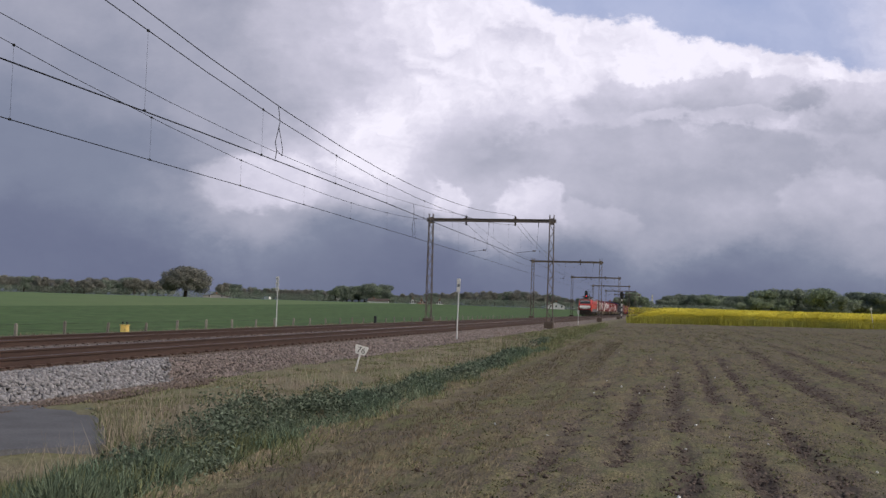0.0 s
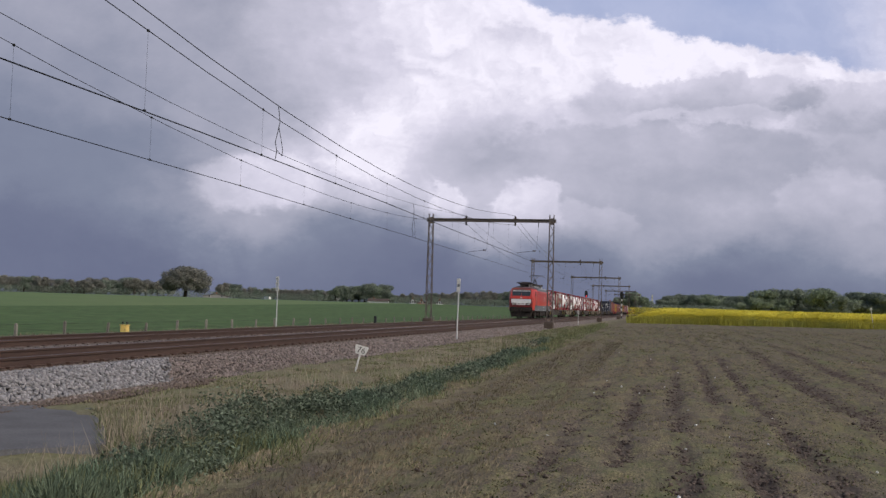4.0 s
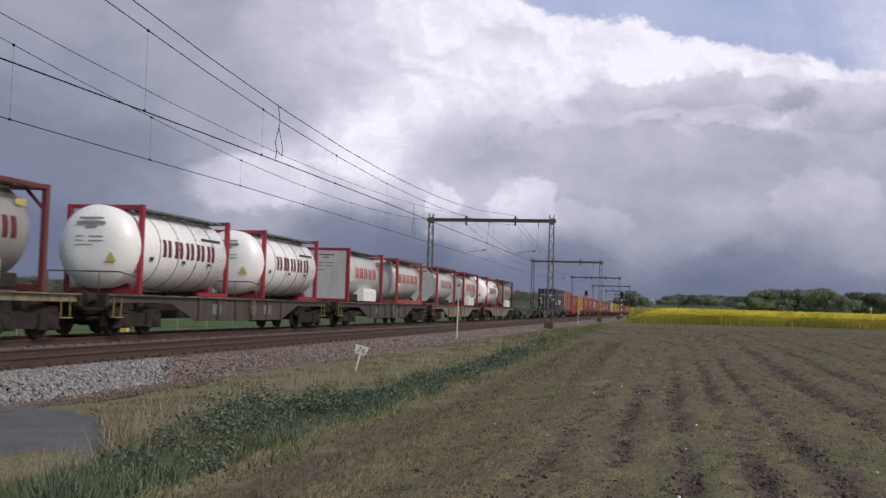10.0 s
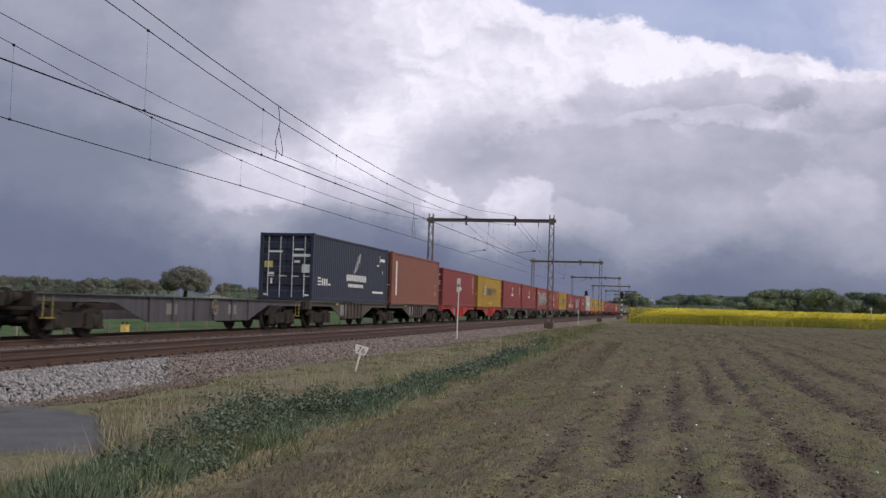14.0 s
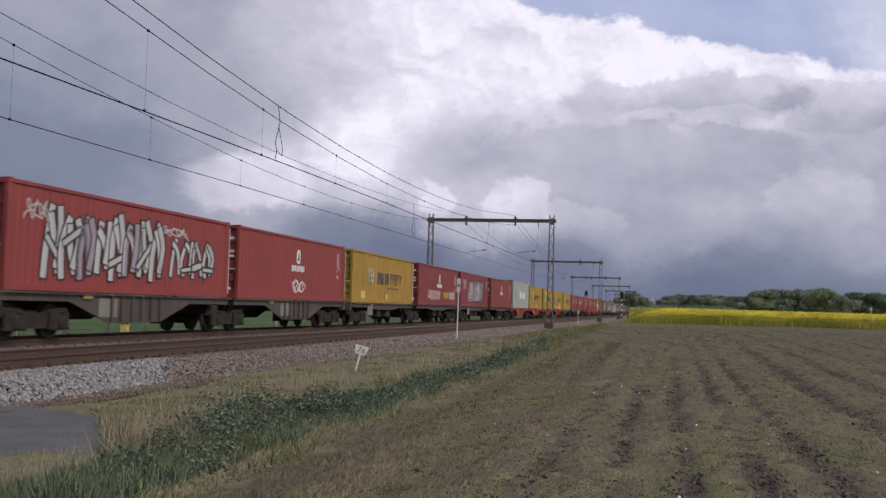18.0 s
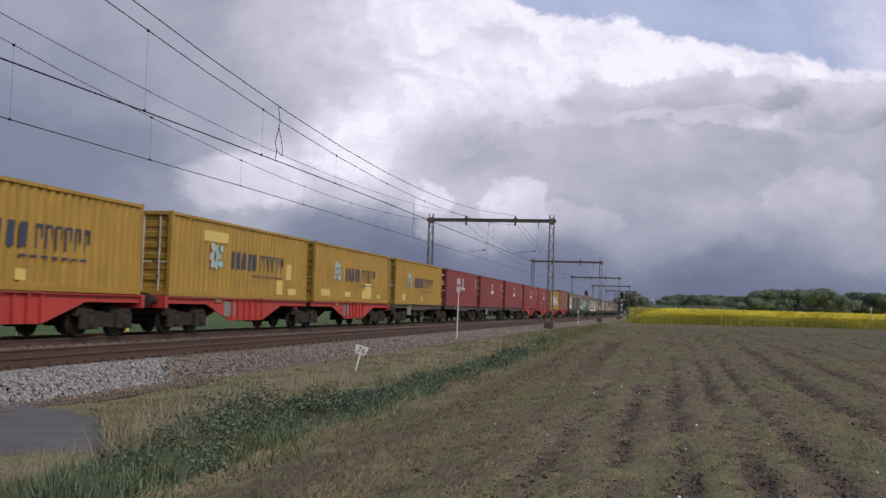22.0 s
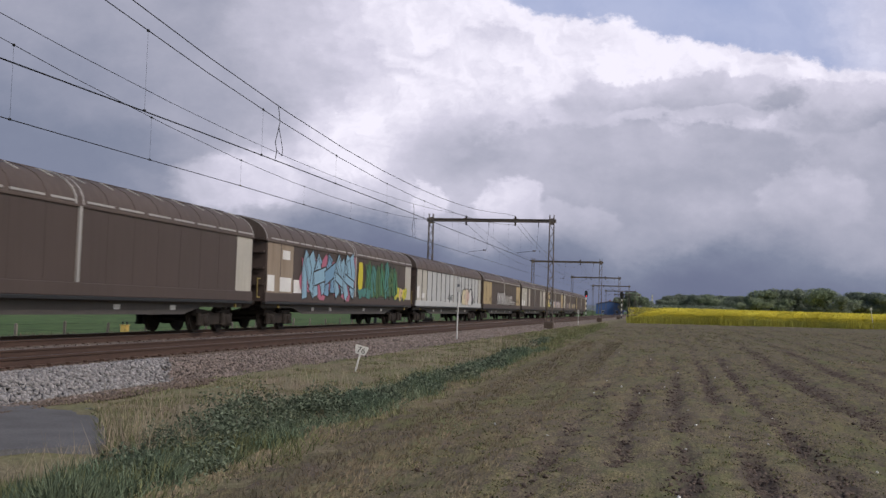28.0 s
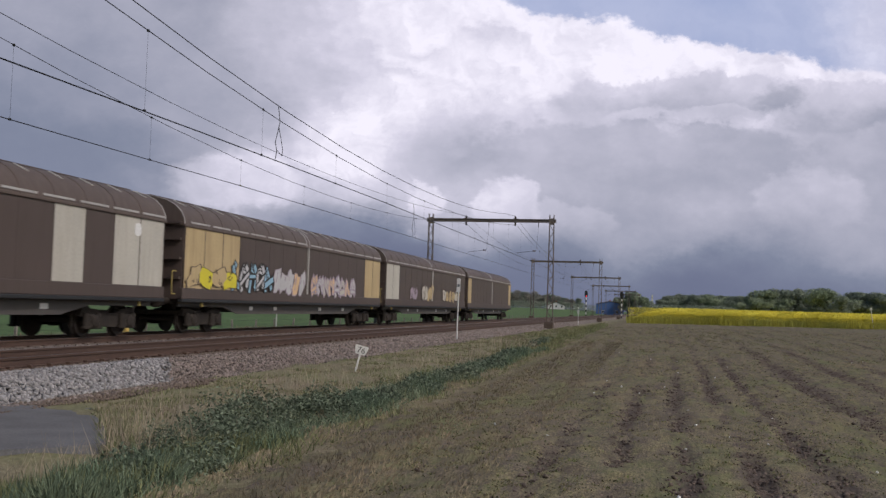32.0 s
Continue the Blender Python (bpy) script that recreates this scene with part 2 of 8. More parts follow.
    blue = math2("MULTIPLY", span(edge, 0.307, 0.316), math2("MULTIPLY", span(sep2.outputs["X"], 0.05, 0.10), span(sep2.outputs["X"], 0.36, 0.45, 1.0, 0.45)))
    mix = n.new("ShaderNodeMix")
    mix.data_type = "RGBA"
    l.new(math2("MULTIPLY", blue, span(noise_at(6.0, 4, 0.5).outputs["Fac"], 0.3, 0.7, 1.0, 0.80)), mix.inputs["Factor"])
    l.new(ramp.outputs["Color"], mix.inputs["A"])
    mix.inputs["B"].default_value = (0.33, 0.40, 0.63, 1)
    em = n.new("ShaderNodeEmission")
    l.new(mix.outputs["Result"], em.inputs["Color"])
    out = n.new("ShaderNodeOutputMaterial")
    l.new(em.outputs["Emission"], out.inputs["Surface"])
    return m


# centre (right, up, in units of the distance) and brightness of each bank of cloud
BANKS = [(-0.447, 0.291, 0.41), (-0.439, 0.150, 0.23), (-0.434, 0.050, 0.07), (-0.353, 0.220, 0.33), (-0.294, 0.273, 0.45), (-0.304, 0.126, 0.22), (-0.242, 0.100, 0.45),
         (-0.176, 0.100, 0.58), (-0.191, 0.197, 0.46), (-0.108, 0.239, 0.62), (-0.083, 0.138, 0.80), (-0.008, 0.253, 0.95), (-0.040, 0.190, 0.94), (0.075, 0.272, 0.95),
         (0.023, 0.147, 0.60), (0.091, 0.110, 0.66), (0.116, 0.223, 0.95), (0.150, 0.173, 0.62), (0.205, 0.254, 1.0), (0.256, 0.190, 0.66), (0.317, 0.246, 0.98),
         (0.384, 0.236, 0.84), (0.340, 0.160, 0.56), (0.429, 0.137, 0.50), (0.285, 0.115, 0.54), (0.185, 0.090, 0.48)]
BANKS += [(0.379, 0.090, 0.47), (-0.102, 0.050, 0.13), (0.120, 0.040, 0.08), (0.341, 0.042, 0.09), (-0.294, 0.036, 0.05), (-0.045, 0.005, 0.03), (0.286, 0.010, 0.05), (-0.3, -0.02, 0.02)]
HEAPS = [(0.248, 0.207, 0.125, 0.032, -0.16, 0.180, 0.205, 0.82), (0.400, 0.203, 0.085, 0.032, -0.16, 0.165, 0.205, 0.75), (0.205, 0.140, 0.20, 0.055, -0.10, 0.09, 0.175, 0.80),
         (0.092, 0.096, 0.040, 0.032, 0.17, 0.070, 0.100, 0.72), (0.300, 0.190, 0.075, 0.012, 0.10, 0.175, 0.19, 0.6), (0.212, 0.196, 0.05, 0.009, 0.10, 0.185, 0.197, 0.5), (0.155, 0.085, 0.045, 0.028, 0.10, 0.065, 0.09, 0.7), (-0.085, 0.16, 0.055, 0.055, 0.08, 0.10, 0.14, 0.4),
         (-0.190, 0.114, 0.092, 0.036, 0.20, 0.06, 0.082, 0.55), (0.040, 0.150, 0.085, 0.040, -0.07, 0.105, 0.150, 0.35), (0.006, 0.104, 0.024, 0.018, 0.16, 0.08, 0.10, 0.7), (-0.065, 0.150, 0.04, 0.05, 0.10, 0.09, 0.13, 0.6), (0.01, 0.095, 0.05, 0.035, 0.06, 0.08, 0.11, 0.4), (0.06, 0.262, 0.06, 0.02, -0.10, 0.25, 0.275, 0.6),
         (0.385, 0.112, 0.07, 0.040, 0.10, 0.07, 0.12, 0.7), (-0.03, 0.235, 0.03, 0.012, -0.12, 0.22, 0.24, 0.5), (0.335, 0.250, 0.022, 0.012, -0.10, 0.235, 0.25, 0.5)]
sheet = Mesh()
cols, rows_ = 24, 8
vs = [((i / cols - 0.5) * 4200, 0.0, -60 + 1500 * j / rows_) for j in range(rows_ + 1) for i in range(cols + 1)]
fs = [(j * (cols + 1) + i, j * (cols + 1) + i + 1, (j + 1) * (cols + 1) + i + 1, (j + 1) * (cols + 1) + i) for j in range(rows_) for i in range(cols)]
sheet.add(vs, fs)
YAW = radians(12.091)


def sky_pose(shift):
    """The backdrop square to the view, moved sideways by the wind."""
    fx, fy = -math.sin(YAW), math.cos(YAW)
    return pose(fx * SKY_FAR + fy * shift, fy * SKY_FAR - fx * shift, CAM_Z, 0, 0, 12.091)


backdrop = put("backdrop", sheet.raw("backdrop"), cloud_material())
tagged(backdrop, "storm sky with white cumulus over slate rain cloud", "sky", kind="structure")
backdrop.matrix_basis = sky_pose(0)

# ---- ground ----
def ss(a, b, x):
    t = np.clip((x - a) / (b - a), 0, 1)
    return t * t * (3 - 2 * t)


SECTION_X = [-24.0, -20.6, -19.2, -8.9, -7.4, -6.3, -5.3, -4.4, -3.4, 3.0]
SECTION_Z = [-0.42, -0.42, -0.45, -0.45, -0.47, -0.53, -0.59, -0.56, -0.51, -0.50]


def lumps(x, y, k):
    return (np.sin(x * 1.7 * k + 1.3 * np.sin(y * 0.9 * k)) * np.sin(y * 1.3 * k + 0.8 * np.sin(x * 1.1 * k + 2.0)) + 0.5 * np.sin(x * 3.9 * k + y * 2.3 * k + 1.0) * np.sin(y * 4.1 * k - x * 1.9 * k))


def rows_at(x, y):
    """How far a place lies in one of the drilled rows: 1 in the row, 0 between. Rows widen away from the line."""
    bend = x + 0.10 * np.sin(y * 0.11) - 0.0009 * np.clip(y - 20, 0, 200) * np.clip(x, 0, 40)
    step = np.where(bend < 2.4, 0.72, 1.45)
    wave = 0.5 + 0.5 * np.cos((bend + 1.06) * math.tau / step)
    return wave ** 2.5 * ss(-2.3, -0.6, x)


def bare_rows(x, y):
    """Bare earth in the rows, patchy along them and thinning out towards the far end."""
    patch = np.clip(0.85 + 0.15 * ss(0.3, 2.5, x) + 0.55 * lumps(x * 0.45, y * 0.2, 1.0) + 0.45 * lumps(x, y * 0.6, 1.7), 0.05, 1.3)
    return rows_at(x, y) * patch * (1 - 0.65 * ss(18, 48, y)) * (0.6 + 0.4 * ss(-0.8, 0.6, x))


def ground_z(x, y):
    x, y = np.asarray(x, float), np.asarray(y, float)
    z = np.interp(x, SECTION_X, SECTION_Z)
    # the ditch fades out beyond the rape field's corner
    flat = np.interp(x, [-24, -8.9, -3.4], [-0.42, -0.45, -0.45])
    ditch = 1 - 0.7 * ss(70, 130, y)
    z = flat + (z - flat) * np.where((x > -8.9) & (x < -3.4), ditch, 1)
    # the ploughed land rises gently away from the camera
    field = ss(-4.2, -2.4, x)
    z = z + ss(-8.9, -3.2, x) * (0.70 * ss(14, 92, y) + 0.0016 * np.clip(x, 0, 400) * ss(20, 90, y))
    furrow = -0.055 * bare_rows(x, y) + 0.016 * lumps(x, y, 2.1) + 0.014 * lumps(x, y, 5.3) + 0.013 * lumps(x, y, 11.0)
    z = z + field * furrow * ss(400, 60, np.hypot(x, y))
    # the meadow beyond the line rises a little
    r = np.hypot(x, y)
    z = z + ss(-21.5, -60, x) * 2.1 * ss(30, 300, r)
    verge = ss(-9.0, -8.0, x) * ss(-3.2, -4.2, x)
    z = z + verge * 0.05 * lumps(x, y, 1.1)
    return z


def spread(points):
    """Grid lines: (from, to, step) stretches joined."""
    out = []
    for a, b, s in points:
        out.extend(np.arange(a, b, s))
    out.append(points[-1][1])
    return np.array(out)


gx = spread([(-3000, -800, 440), (-800, -200, 60), (-200, -60, 14), (-60, -24, 4), (-24, -9, 1.5), (-9, -3.5, 0.16), (-3.5, 14, 0.09), (14, 40, 0.3), (40, 120, 5), (120, 600, 40), (600, 3000, 400)])
gy = spread([(-1500, -100, 200), (-100, 4, 8), (4, 36, 0.22), (36, 100, 1.0), (100, 200, 5), (200, 700, 25), (700, 3000, 230)])
GX, GY = np.meshgrid(gx, gy)
GZ = ground_z(GX, GY)
nx, ny = len(gx), len(gy)
me = bpy.data.meshes.new("ground")
idx = np.arange(nx * ny).reshape(ny, nx)
quads = np.stack([idx[:-1, :-1], idx[:-1, 1:], idx[1:, 1:], idx[1:, :-1]], -1).reshape(-1, 4)
me.from_pydata(np.stack([GX, GY, GZ], -1).reshape(-1, 3).tolist(), [], quads.tolist())


def field_material():
    """Weedy soil: olive weeds over brown earth, bare dark earth in the drilled rows, green and tan patches."""
    m = material("ploughed_soil_weeds", (0.134, 0.106, 0.083), (0.182, 0.156, 0.084), scale=3.2, amount=1.0, fine=34, fine_amount=0.95, rough=1.0, bump=1.0, bump_scale=20, stretch=(1.5, 0.6, 1))
    n, l = m.node_tree.nodes, m.node_tree.links
    bsdf = n["Principled BSDF"]
    out = bsdf.inputs["Base Color"].links[0].from_socket
    coord = n.new("ShaderNodeTexCoord")
    rows = n.new("ShaderNodeAttribute")
    rows.attribute_name = "bare_row"
    for stretch, scale, lo, hi, colour, amount, by_row in (((1.0, 0.25, 1), 1.1, 0.50, 0.62, (0.138, 0.152, 0.060), 0.7, False), ((1.2, 0.35, 1), 0.7, 0.53, 0.68, (0.22, 0.168, 0.102), 0.75, False),
                                                           ((3.2, 0.16, 1), 1.6, 0.50, 0.66, (0.098, 0.078, 0.062), 0.75, False), ((2.2, 0.22, 1), 2.3, 0.54, 0.70, (0.178, 0.185, 0.075), 0.60, False),
                                                           ((1.0, 0.45, 1), 5.0, 0.52, 0.66, (0.088, 0.068, 0.052), 0.75, False), ((1.0, 0.5, 1), 9.0, 0.55, 0.68, (0.27, 0.225, 0.13), 0.6, False),
                                                           ((1.0, 0.3, 1), 7.0, 0.50, 0.78, (0.070, 0.053, 0.046), 0.95, True)):
        mp = n.new("ShaderNodeMapping")
        mp.inputs["Scale"].default_value = stretch
        mp.inputs["Location"].default_value = (scale * 3, 7.0 * amount, 0)
        l.new(coord.outputs["Object"], mp.inputs["Vector"])
        ns = n.new("ShaderNodeTexNoise")
        ns.inputs["Scale"].default_value, ns.inputs["Detail"].default_value, ns.inputs["Roughness"].default_value = scale, 9, 0.7
        l.new(mp.outputs["Vector"], ns.inputs["Vector"])
        fac = ns.outputs["Fac"]
        if by_row:
            ad = n.new("ShaderNodeMath")
            ad.operation = "MULTIPLY_ADD"
            l.new(rows.outputs["Fac"], ad.inputs[0])
            ad.inputs[1].default_value = 0.26
            l.new(fac, ad.inputs[2])
            fac = ad.outputs["Value"]
        rg_ = n.new("ShaderNodeMapRange")
        rg_.inputs["From Min"].default_value, rg_.inputs["From Max"].default_value, rg_.inputs["To Max"].default_value = lo, hi, amount
        l.new(fac, rg_.inputs["Value"])
        mx = n.new("ShaderNodeMix")
        mx.data_type = "RGBA"
        l.new(rg_.outputs["Result"], mx.inputs["Factor"])
        l.new(out, mx.inputs["A"])
        mx.inputs["B"].default_value = (*colour, 1)
        out = mx.outputs["Result"]
    l.new(out, bsdf.inputs["Base Color"])
    return m


M_SOIL = field_material()
M_VERGE = material("rough_grass_ground", (0.158, 0.152, 0.084), (0.212, 0.172, 0.122), scale=0.8, amount=1.0, fine=14, fine_amount=0.4, rough=1.0, bump=0.8, bump_scale=20)
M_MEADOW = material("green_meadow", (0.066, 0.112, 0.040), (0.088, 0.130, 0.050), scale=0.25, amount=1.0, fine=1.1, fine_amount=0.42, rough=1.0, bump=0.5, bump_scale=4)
M_FORM = material("track_bed_earth", (0.13, 0.11, 0.09), (0.18, 0.155, 0.13), scale=1.2, rough=1.0)
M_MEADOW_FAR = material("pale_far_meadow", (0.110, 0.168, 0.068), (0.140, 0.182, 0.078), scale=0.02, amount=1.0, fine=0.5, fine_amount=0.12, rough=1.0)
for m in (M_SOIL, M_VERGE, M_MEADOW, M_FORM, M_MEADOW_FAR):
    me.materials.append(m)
cx = (gx[:-1] + gx[1:]) / 2
cy = (gy[:-1] + gy[1:]) / 2
CX, CY = np.meshgrid(cx, cy)
wob = -0.6 + 0.35 * np.sin(CY * 0.8) + 0.25 * np.sin(CY * 2.3 + 1) + 0.2 * np.sin(CY * 5.1 + 2)
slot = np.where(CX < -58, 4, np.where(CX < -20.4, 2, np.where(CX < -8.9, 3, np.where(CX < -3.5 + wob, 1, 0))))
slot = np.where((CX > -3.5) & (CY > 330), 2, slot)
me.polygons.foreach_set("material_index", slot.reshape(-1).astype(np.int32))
bare = me.attributes.new("bare_row", "FLOAT", "POINT")
bare.data.foreach_set("value", np.ascontiguousarray((bare_rows(GX, GY)).reshape(-1), np.float32))
me.shade_smooth()
ground = tagged(new("ground", me), "flat farmland with ploughed soil, grass verge and green meadow", "ground", kind="structure")

# ---- the double track ----
def rail_section(x):
    return [(x - 0.065, -0.172), (x + 0.065, -0.172), (x + 0.065, -0.160), (x + 0.012, -0.145), (x + 0.012, -0.045), (x + 0.036, -0.036),
            (x + 0.036, -0.004), (x + 0.028, 0.0), (x - 0.028, 0.0), (x - 0.036, -0.004), (x - 0.036, -0.036), (x - 0.012, -0.045), (x - 0.012, -0.145), (x - 0.065, -0.160)]


def ballast_bed():
    s = [(-19.4, -0.47), (-18.2, -0.24), (-13.95, -0.215), (-13.45, -0.215), (-10.15, -0.215), (-9.75, -0.26), (-8.85, -0.47)]
    m = Mesh()
    ys = [-900, -300, -60] + list(np.arange(0, 140, 1.0)) + [140, 200, 400, 800, 1500, 2500]
    rings = []
    for y in ys:
        k = 0.035 if 0 < y < 140 else 0
        rings.append([(x + k * math.sin(y * 1.9 + i), y, z + (k * 0.7 * math.sin(y * 2.7 + i * 2.0) if 0 < i < 6 else 0)) for i, (x, z) in enumerate(s)])
    m.loft(rings, closed=False)
    return m


bed = put("ballast_bed", ballast_bed().raw("ballast_bed"), M_BALLAST)
tagged(bed, "brown crushed stone bed under the double track", "ballast", kind="structure")

sleeper_mesh = Mesh()
sleeper_mesh.loft([[(-1.26, -0.14, -0.32), (1.26, -0.14, -0.32), (1.26, 0.14, -0.32), (-1.26, 0.14, -0.32)],
                   [(-1.24, -0.11, -0.185), (1.24, -0.11, -0.185), (1.24, 0.11, -0.185), (-1.24, 0.11, -0.185)]])
sleeper_data = sleeper_mesh.data("sleeper")
sleeper_data.materials.append(M_SLEEPER)
clip_mesh = Mesh()
for gx_ in (-0.7535, 0.7535):
    for sx in (-1, 1):
        clip_mesh.box(gx_ + sx * 0.10 - 0.055, gx_ + sx * 0.10 + 0.055, -0.06, 0.06, -0.19, -0.135, 0.012)
clip_data = clip_mesh.data("rail_clip")
clip_data.materials.append(M_RAIL)


def build_track(x, label, y_parts, n_parts):
    track = thing("railway_track", label, "railway track", kind="structure", at=pose(x, 0, 0))
    for g in (-0.7535, 0.7535):
        m = Mesh()
        m.sweep(rail_section(g), -900, 2500)
        rail = part("rail", m, M_RAIL, track)
        top = Mesh()
        top.box(g - 0.030, g + 0.030, -900, 2500, -0.002, 0.003)
        part("rail_head", top, M_RAIL_TOP, rail, "dull worn running surface")
    for i in range(n_parts):
        sl = put("sleeper", sleeper_data, None, track, at=(0, y_parts + 0.6 * i, 0))
        put("rail_clip", clip_data, None, sl)
    rest = Mesh()
    for i in range(420):
        y = y_parts + 0.6 * (n_parts + i)
        rest.box(-1.25, 1.25, y - 0.12, y + 0.12, -0.3, -0.185)
    far = part("sleeper_row", rest.raw("sleeper_row"), M_SLEEPER_FAR, track)
    far["kind"] = "stuff"


build_track(TRACK_NEAR, "rusty running rails on brown sleepers", 9.0, 150)
build_track(TRACK_FAR, "rusty rails on brown sleepers beside the meadow", 12.0, 130)

# ---- catenary ----
POST_L, POST_R = -18.69, -8.71


def lattice_post(h, w0, w1, parent, x):
    legs = [(-1, -1), (1, -1), (1, 1), (-1, 1)]
    at = lambda k, z: (x + legs[k][0] * (w0 + (w1 - w0) * z / h) / 2, legs[k][1] * (w0 + (w1 - w0) * z / h) / 2, z - 0.2)
    post = new("lattice_post")
    post.parent = parent
    for k in range(4):
        m = Mesh()
        m.tube(at(k, 0), at(k, h + 0.2), 0.036, seg=4)
        part("corner_angle", m, M_GALV, post)
    n = 15
    for k in range(4):
        m = Mesh()
        for i in range(n):
            a, b = at(k, h * i / n), at((k + 1) % 4, h * (i + 1) / n)
            if i % 2 == (k < 2):
                a, b = at((k + 1) % 4, h * i / n), at(k, h * (i + 1) / n)
            m.tube(a, b, 0.019, seg=4)
        part("lacing", m, M_GALV, post)
    cap = Mesh()
    cap.box(x - 0.19, x + 0.19, -0.19, 0.19, 7.95, 8.45, 0.01)
    part("cap_plate", cap, M_GALV, post)
    return post


M_FOOT = material("rusty_concrete_foot", (0.115, 0.088, 0.072), (0.075, 0.055, 0.045), scale=2.0, rough=0.95, bump=0.4)


def portal():
    p = thing("catenary_portal", "weathered steel lattice portal spanning both tracks", "catenary portal", "catenary portals along the line")
    for x in (POST_L, POST_R):
        post = lattice_post(8.75, 0.46, 0.34, p, x)
        foot = Mesh()
        foot.box(x - 0.42, x + 0.32, -0.38, 0.38, -0.75, 0.12, 0.04)
        part("foundation", foot, M_FOOT, p, "rust-stained concrete foot")
    beam = Mesh()
    beam.box(POST_L - 0.35, POST_R + 0.35, -0.11, 0.11, 8.13, 8.37, 0.012)
    beam.box(POST_L - 0.35, POST_R + 0.35, -0.17, 0.17, 8.34, 8.38)
    beam.box(POST_L - 0.35, POST_R + 0.35, -0.17, 0.17, 8.11, 8.15)
    part("cross_beam", beam, M_GALV, p)
    for x in (TRACK_FAR, TRACK_NEAR):
        ins = Mesh()
        ins.lathe("z", [(8.38, 0.05), (8.42, 0.11), (8.45, 0.06), (8.49, 0.11), (8.52, 0.06), (8.56, 0.10), (8.60, 0.04)], 10, (x, 0, 0))
        ins.box(x - 0.22, x + 0.22, -0.04, 0.04, 8.38, 8.41)
        part("insulator", ins, M_INSUL, p)
        hang = Mesh()
        hang.lathe("z", [(7.83, 0.03), (7.87, 0.09), (7.92, 0.05), (7.97, 0.09), (8.02, 0.05), (8.07, 0.09), (8.12, 0.03)], 10, (x, 0, 0))
        part("hanger_insulator", hang, M_INSUL, p)
        drop = Mesh()
        drop.tube((x + 1.9, 0, 8.12), (x + 1.9, 0, 7.75), 0.03, seg=6)
        drop.tube((x + 1.9, 0, 7.75), (x + 1.75, 0, 5.86), 0.006, seg=4)
        drop.tube((x + 1.75, 0, 5.84), (x + 0.25, 0, 5.64), 0.014, seg=6)
        drop.tube((x + 0.25, 0, 5.66), (x + 0.18, 0, 5.52), 0.015, seg=5)
        part("registration_arm", drop, M_WIRE, p)
        knob = Mesh()
        knob.lathe("x", [(x + 1.45, 0.02), (x + 1.5, 0.06), (x + 1.58, 0.04), (x + 1.66, 0.06), (x + 1.74, 0.02)], 8, (0, 0, 5.81))
        part("arm_insulator", knob, M_INSUL, p)
    return p


first = portal()
first.matrix_basis = pose(0, PORTAL_Y, 0)
copy_thing(first, pose(0, 5.5, 0))
for k in range(1, 13):
    copy_thing(first, pose(0, PORTAL_Y + k * SPAN, 0))


def sag(y, low, mid, near, far, top):
    """Height of a wire that hangs between the portals: its lowest point, where that lies, how steeply it climbs on both sides, where it is held."""
    if y < PORTAL_Y:
        d = max(y, 5.5) - mid
        return min(top, low + (near if d < 0 else far) * d * d)
    d = (y - PORTAL_Y) % SPAN - SPAN / 2
    return low + (top - low) * (2 * d / SPAN) ** 2


def wire(name, label, x, height, r, y0=-120.0, y1=760.0, step=SPAN / 12):
    m = Mesh()
    ys = PORTAL_Y + step * np.arange(math.floor((y0 - PORTAL_Y) / step), math.ceil((y1 - PORTAL_Y) / step) + 1)
    pts = [(x(y), y, height(y)) for y in ys]
    m.loft([[(px + r * math.cos(a), py, pz + r * math.sin(a)) for a in np.arange(5) * math.tau / 5] for px, py, pz in pts])
    return tagged(put(name, m.data(name, True), M_WIRE), label, "overhead wire")


FEEDER = {TRACK_NEAR: (6.80, 43.5, 0.00178, 0.00136, 8.62), TRACK_FAR: (7.28, 43.0, 0.00129, 0.00090, 8.64)}
CARRIER = {TRACK_NEAR: (6.33, 46.0, 0.00161, 0.00120, 7.90), TRACK_FAR: (6.28, 46.5, 0.00168, 0.00150, 7.90)}
CONTACT = {TRACK_NEAR: ((5, 16, 22, 30, 42, 60), (5.28, 5.35, 5.42, 5.465, 5.50, 5.47)), TRACK_FAR: ((5, 22, 30, 36, 60), (5.36, 5.40, 5.44, 5.48, 5.50))}
for x, first_drop in ((TRACK_FAR, 22.3), (TRACK_NEAR, 21.5)):
    stagger = lambda y, x=x: x + 0.12 * (2 * abs(((y - PORTAL_Y) / SPAN) % 2 - 1) - 1)
    mess = lambda y, x=x: sag(y, *CARRIER[x])
    cont = lambda y, x=x: float(np.interp(y, *CONTACT[x]))
    wire("contact_wire", "grooved copper contact wire over the track", stagger, cont, 0.017 if x == TRACK_NEAR else 0.014)
    wire("catenary_wire", "sagging wire that carries the contact wire", stagger, mess, 0.012 if x == TRACK_NEAR else 0.010)
    wire("feeder_wire", "sagging feeder wire on beam-top insulators", lambda y, x=x: x, lambda y, x=x: sag(y, *FEEDER[x]), 0.013 if x == TRACK_NEAR else 0.010)
    for i in range(-3, 38):
        y = first_drop + 7.05 * i
        if abs((y - PORTAL_Y + SPAN / 2) % SPAN - SPAN / 2) < 2.2:
            continue
        m = Mesh()
        m.tube((stagger(y), y, cont(y)), (stagger(y), y, mess(y)), 0.003, seg=4)
        for z in (cont(y), mess(y)):
            m.box(stagger(y) - 0.02, stagger(y) + 0.02, y - 0.035, y + 0.035, z - 0.02, z + 0.04)
        tagged(put("wire_dropper", m, M_WIRE), "thin dropper wire under the catenary wire", "wire dropper", "droppers of the overhead line")

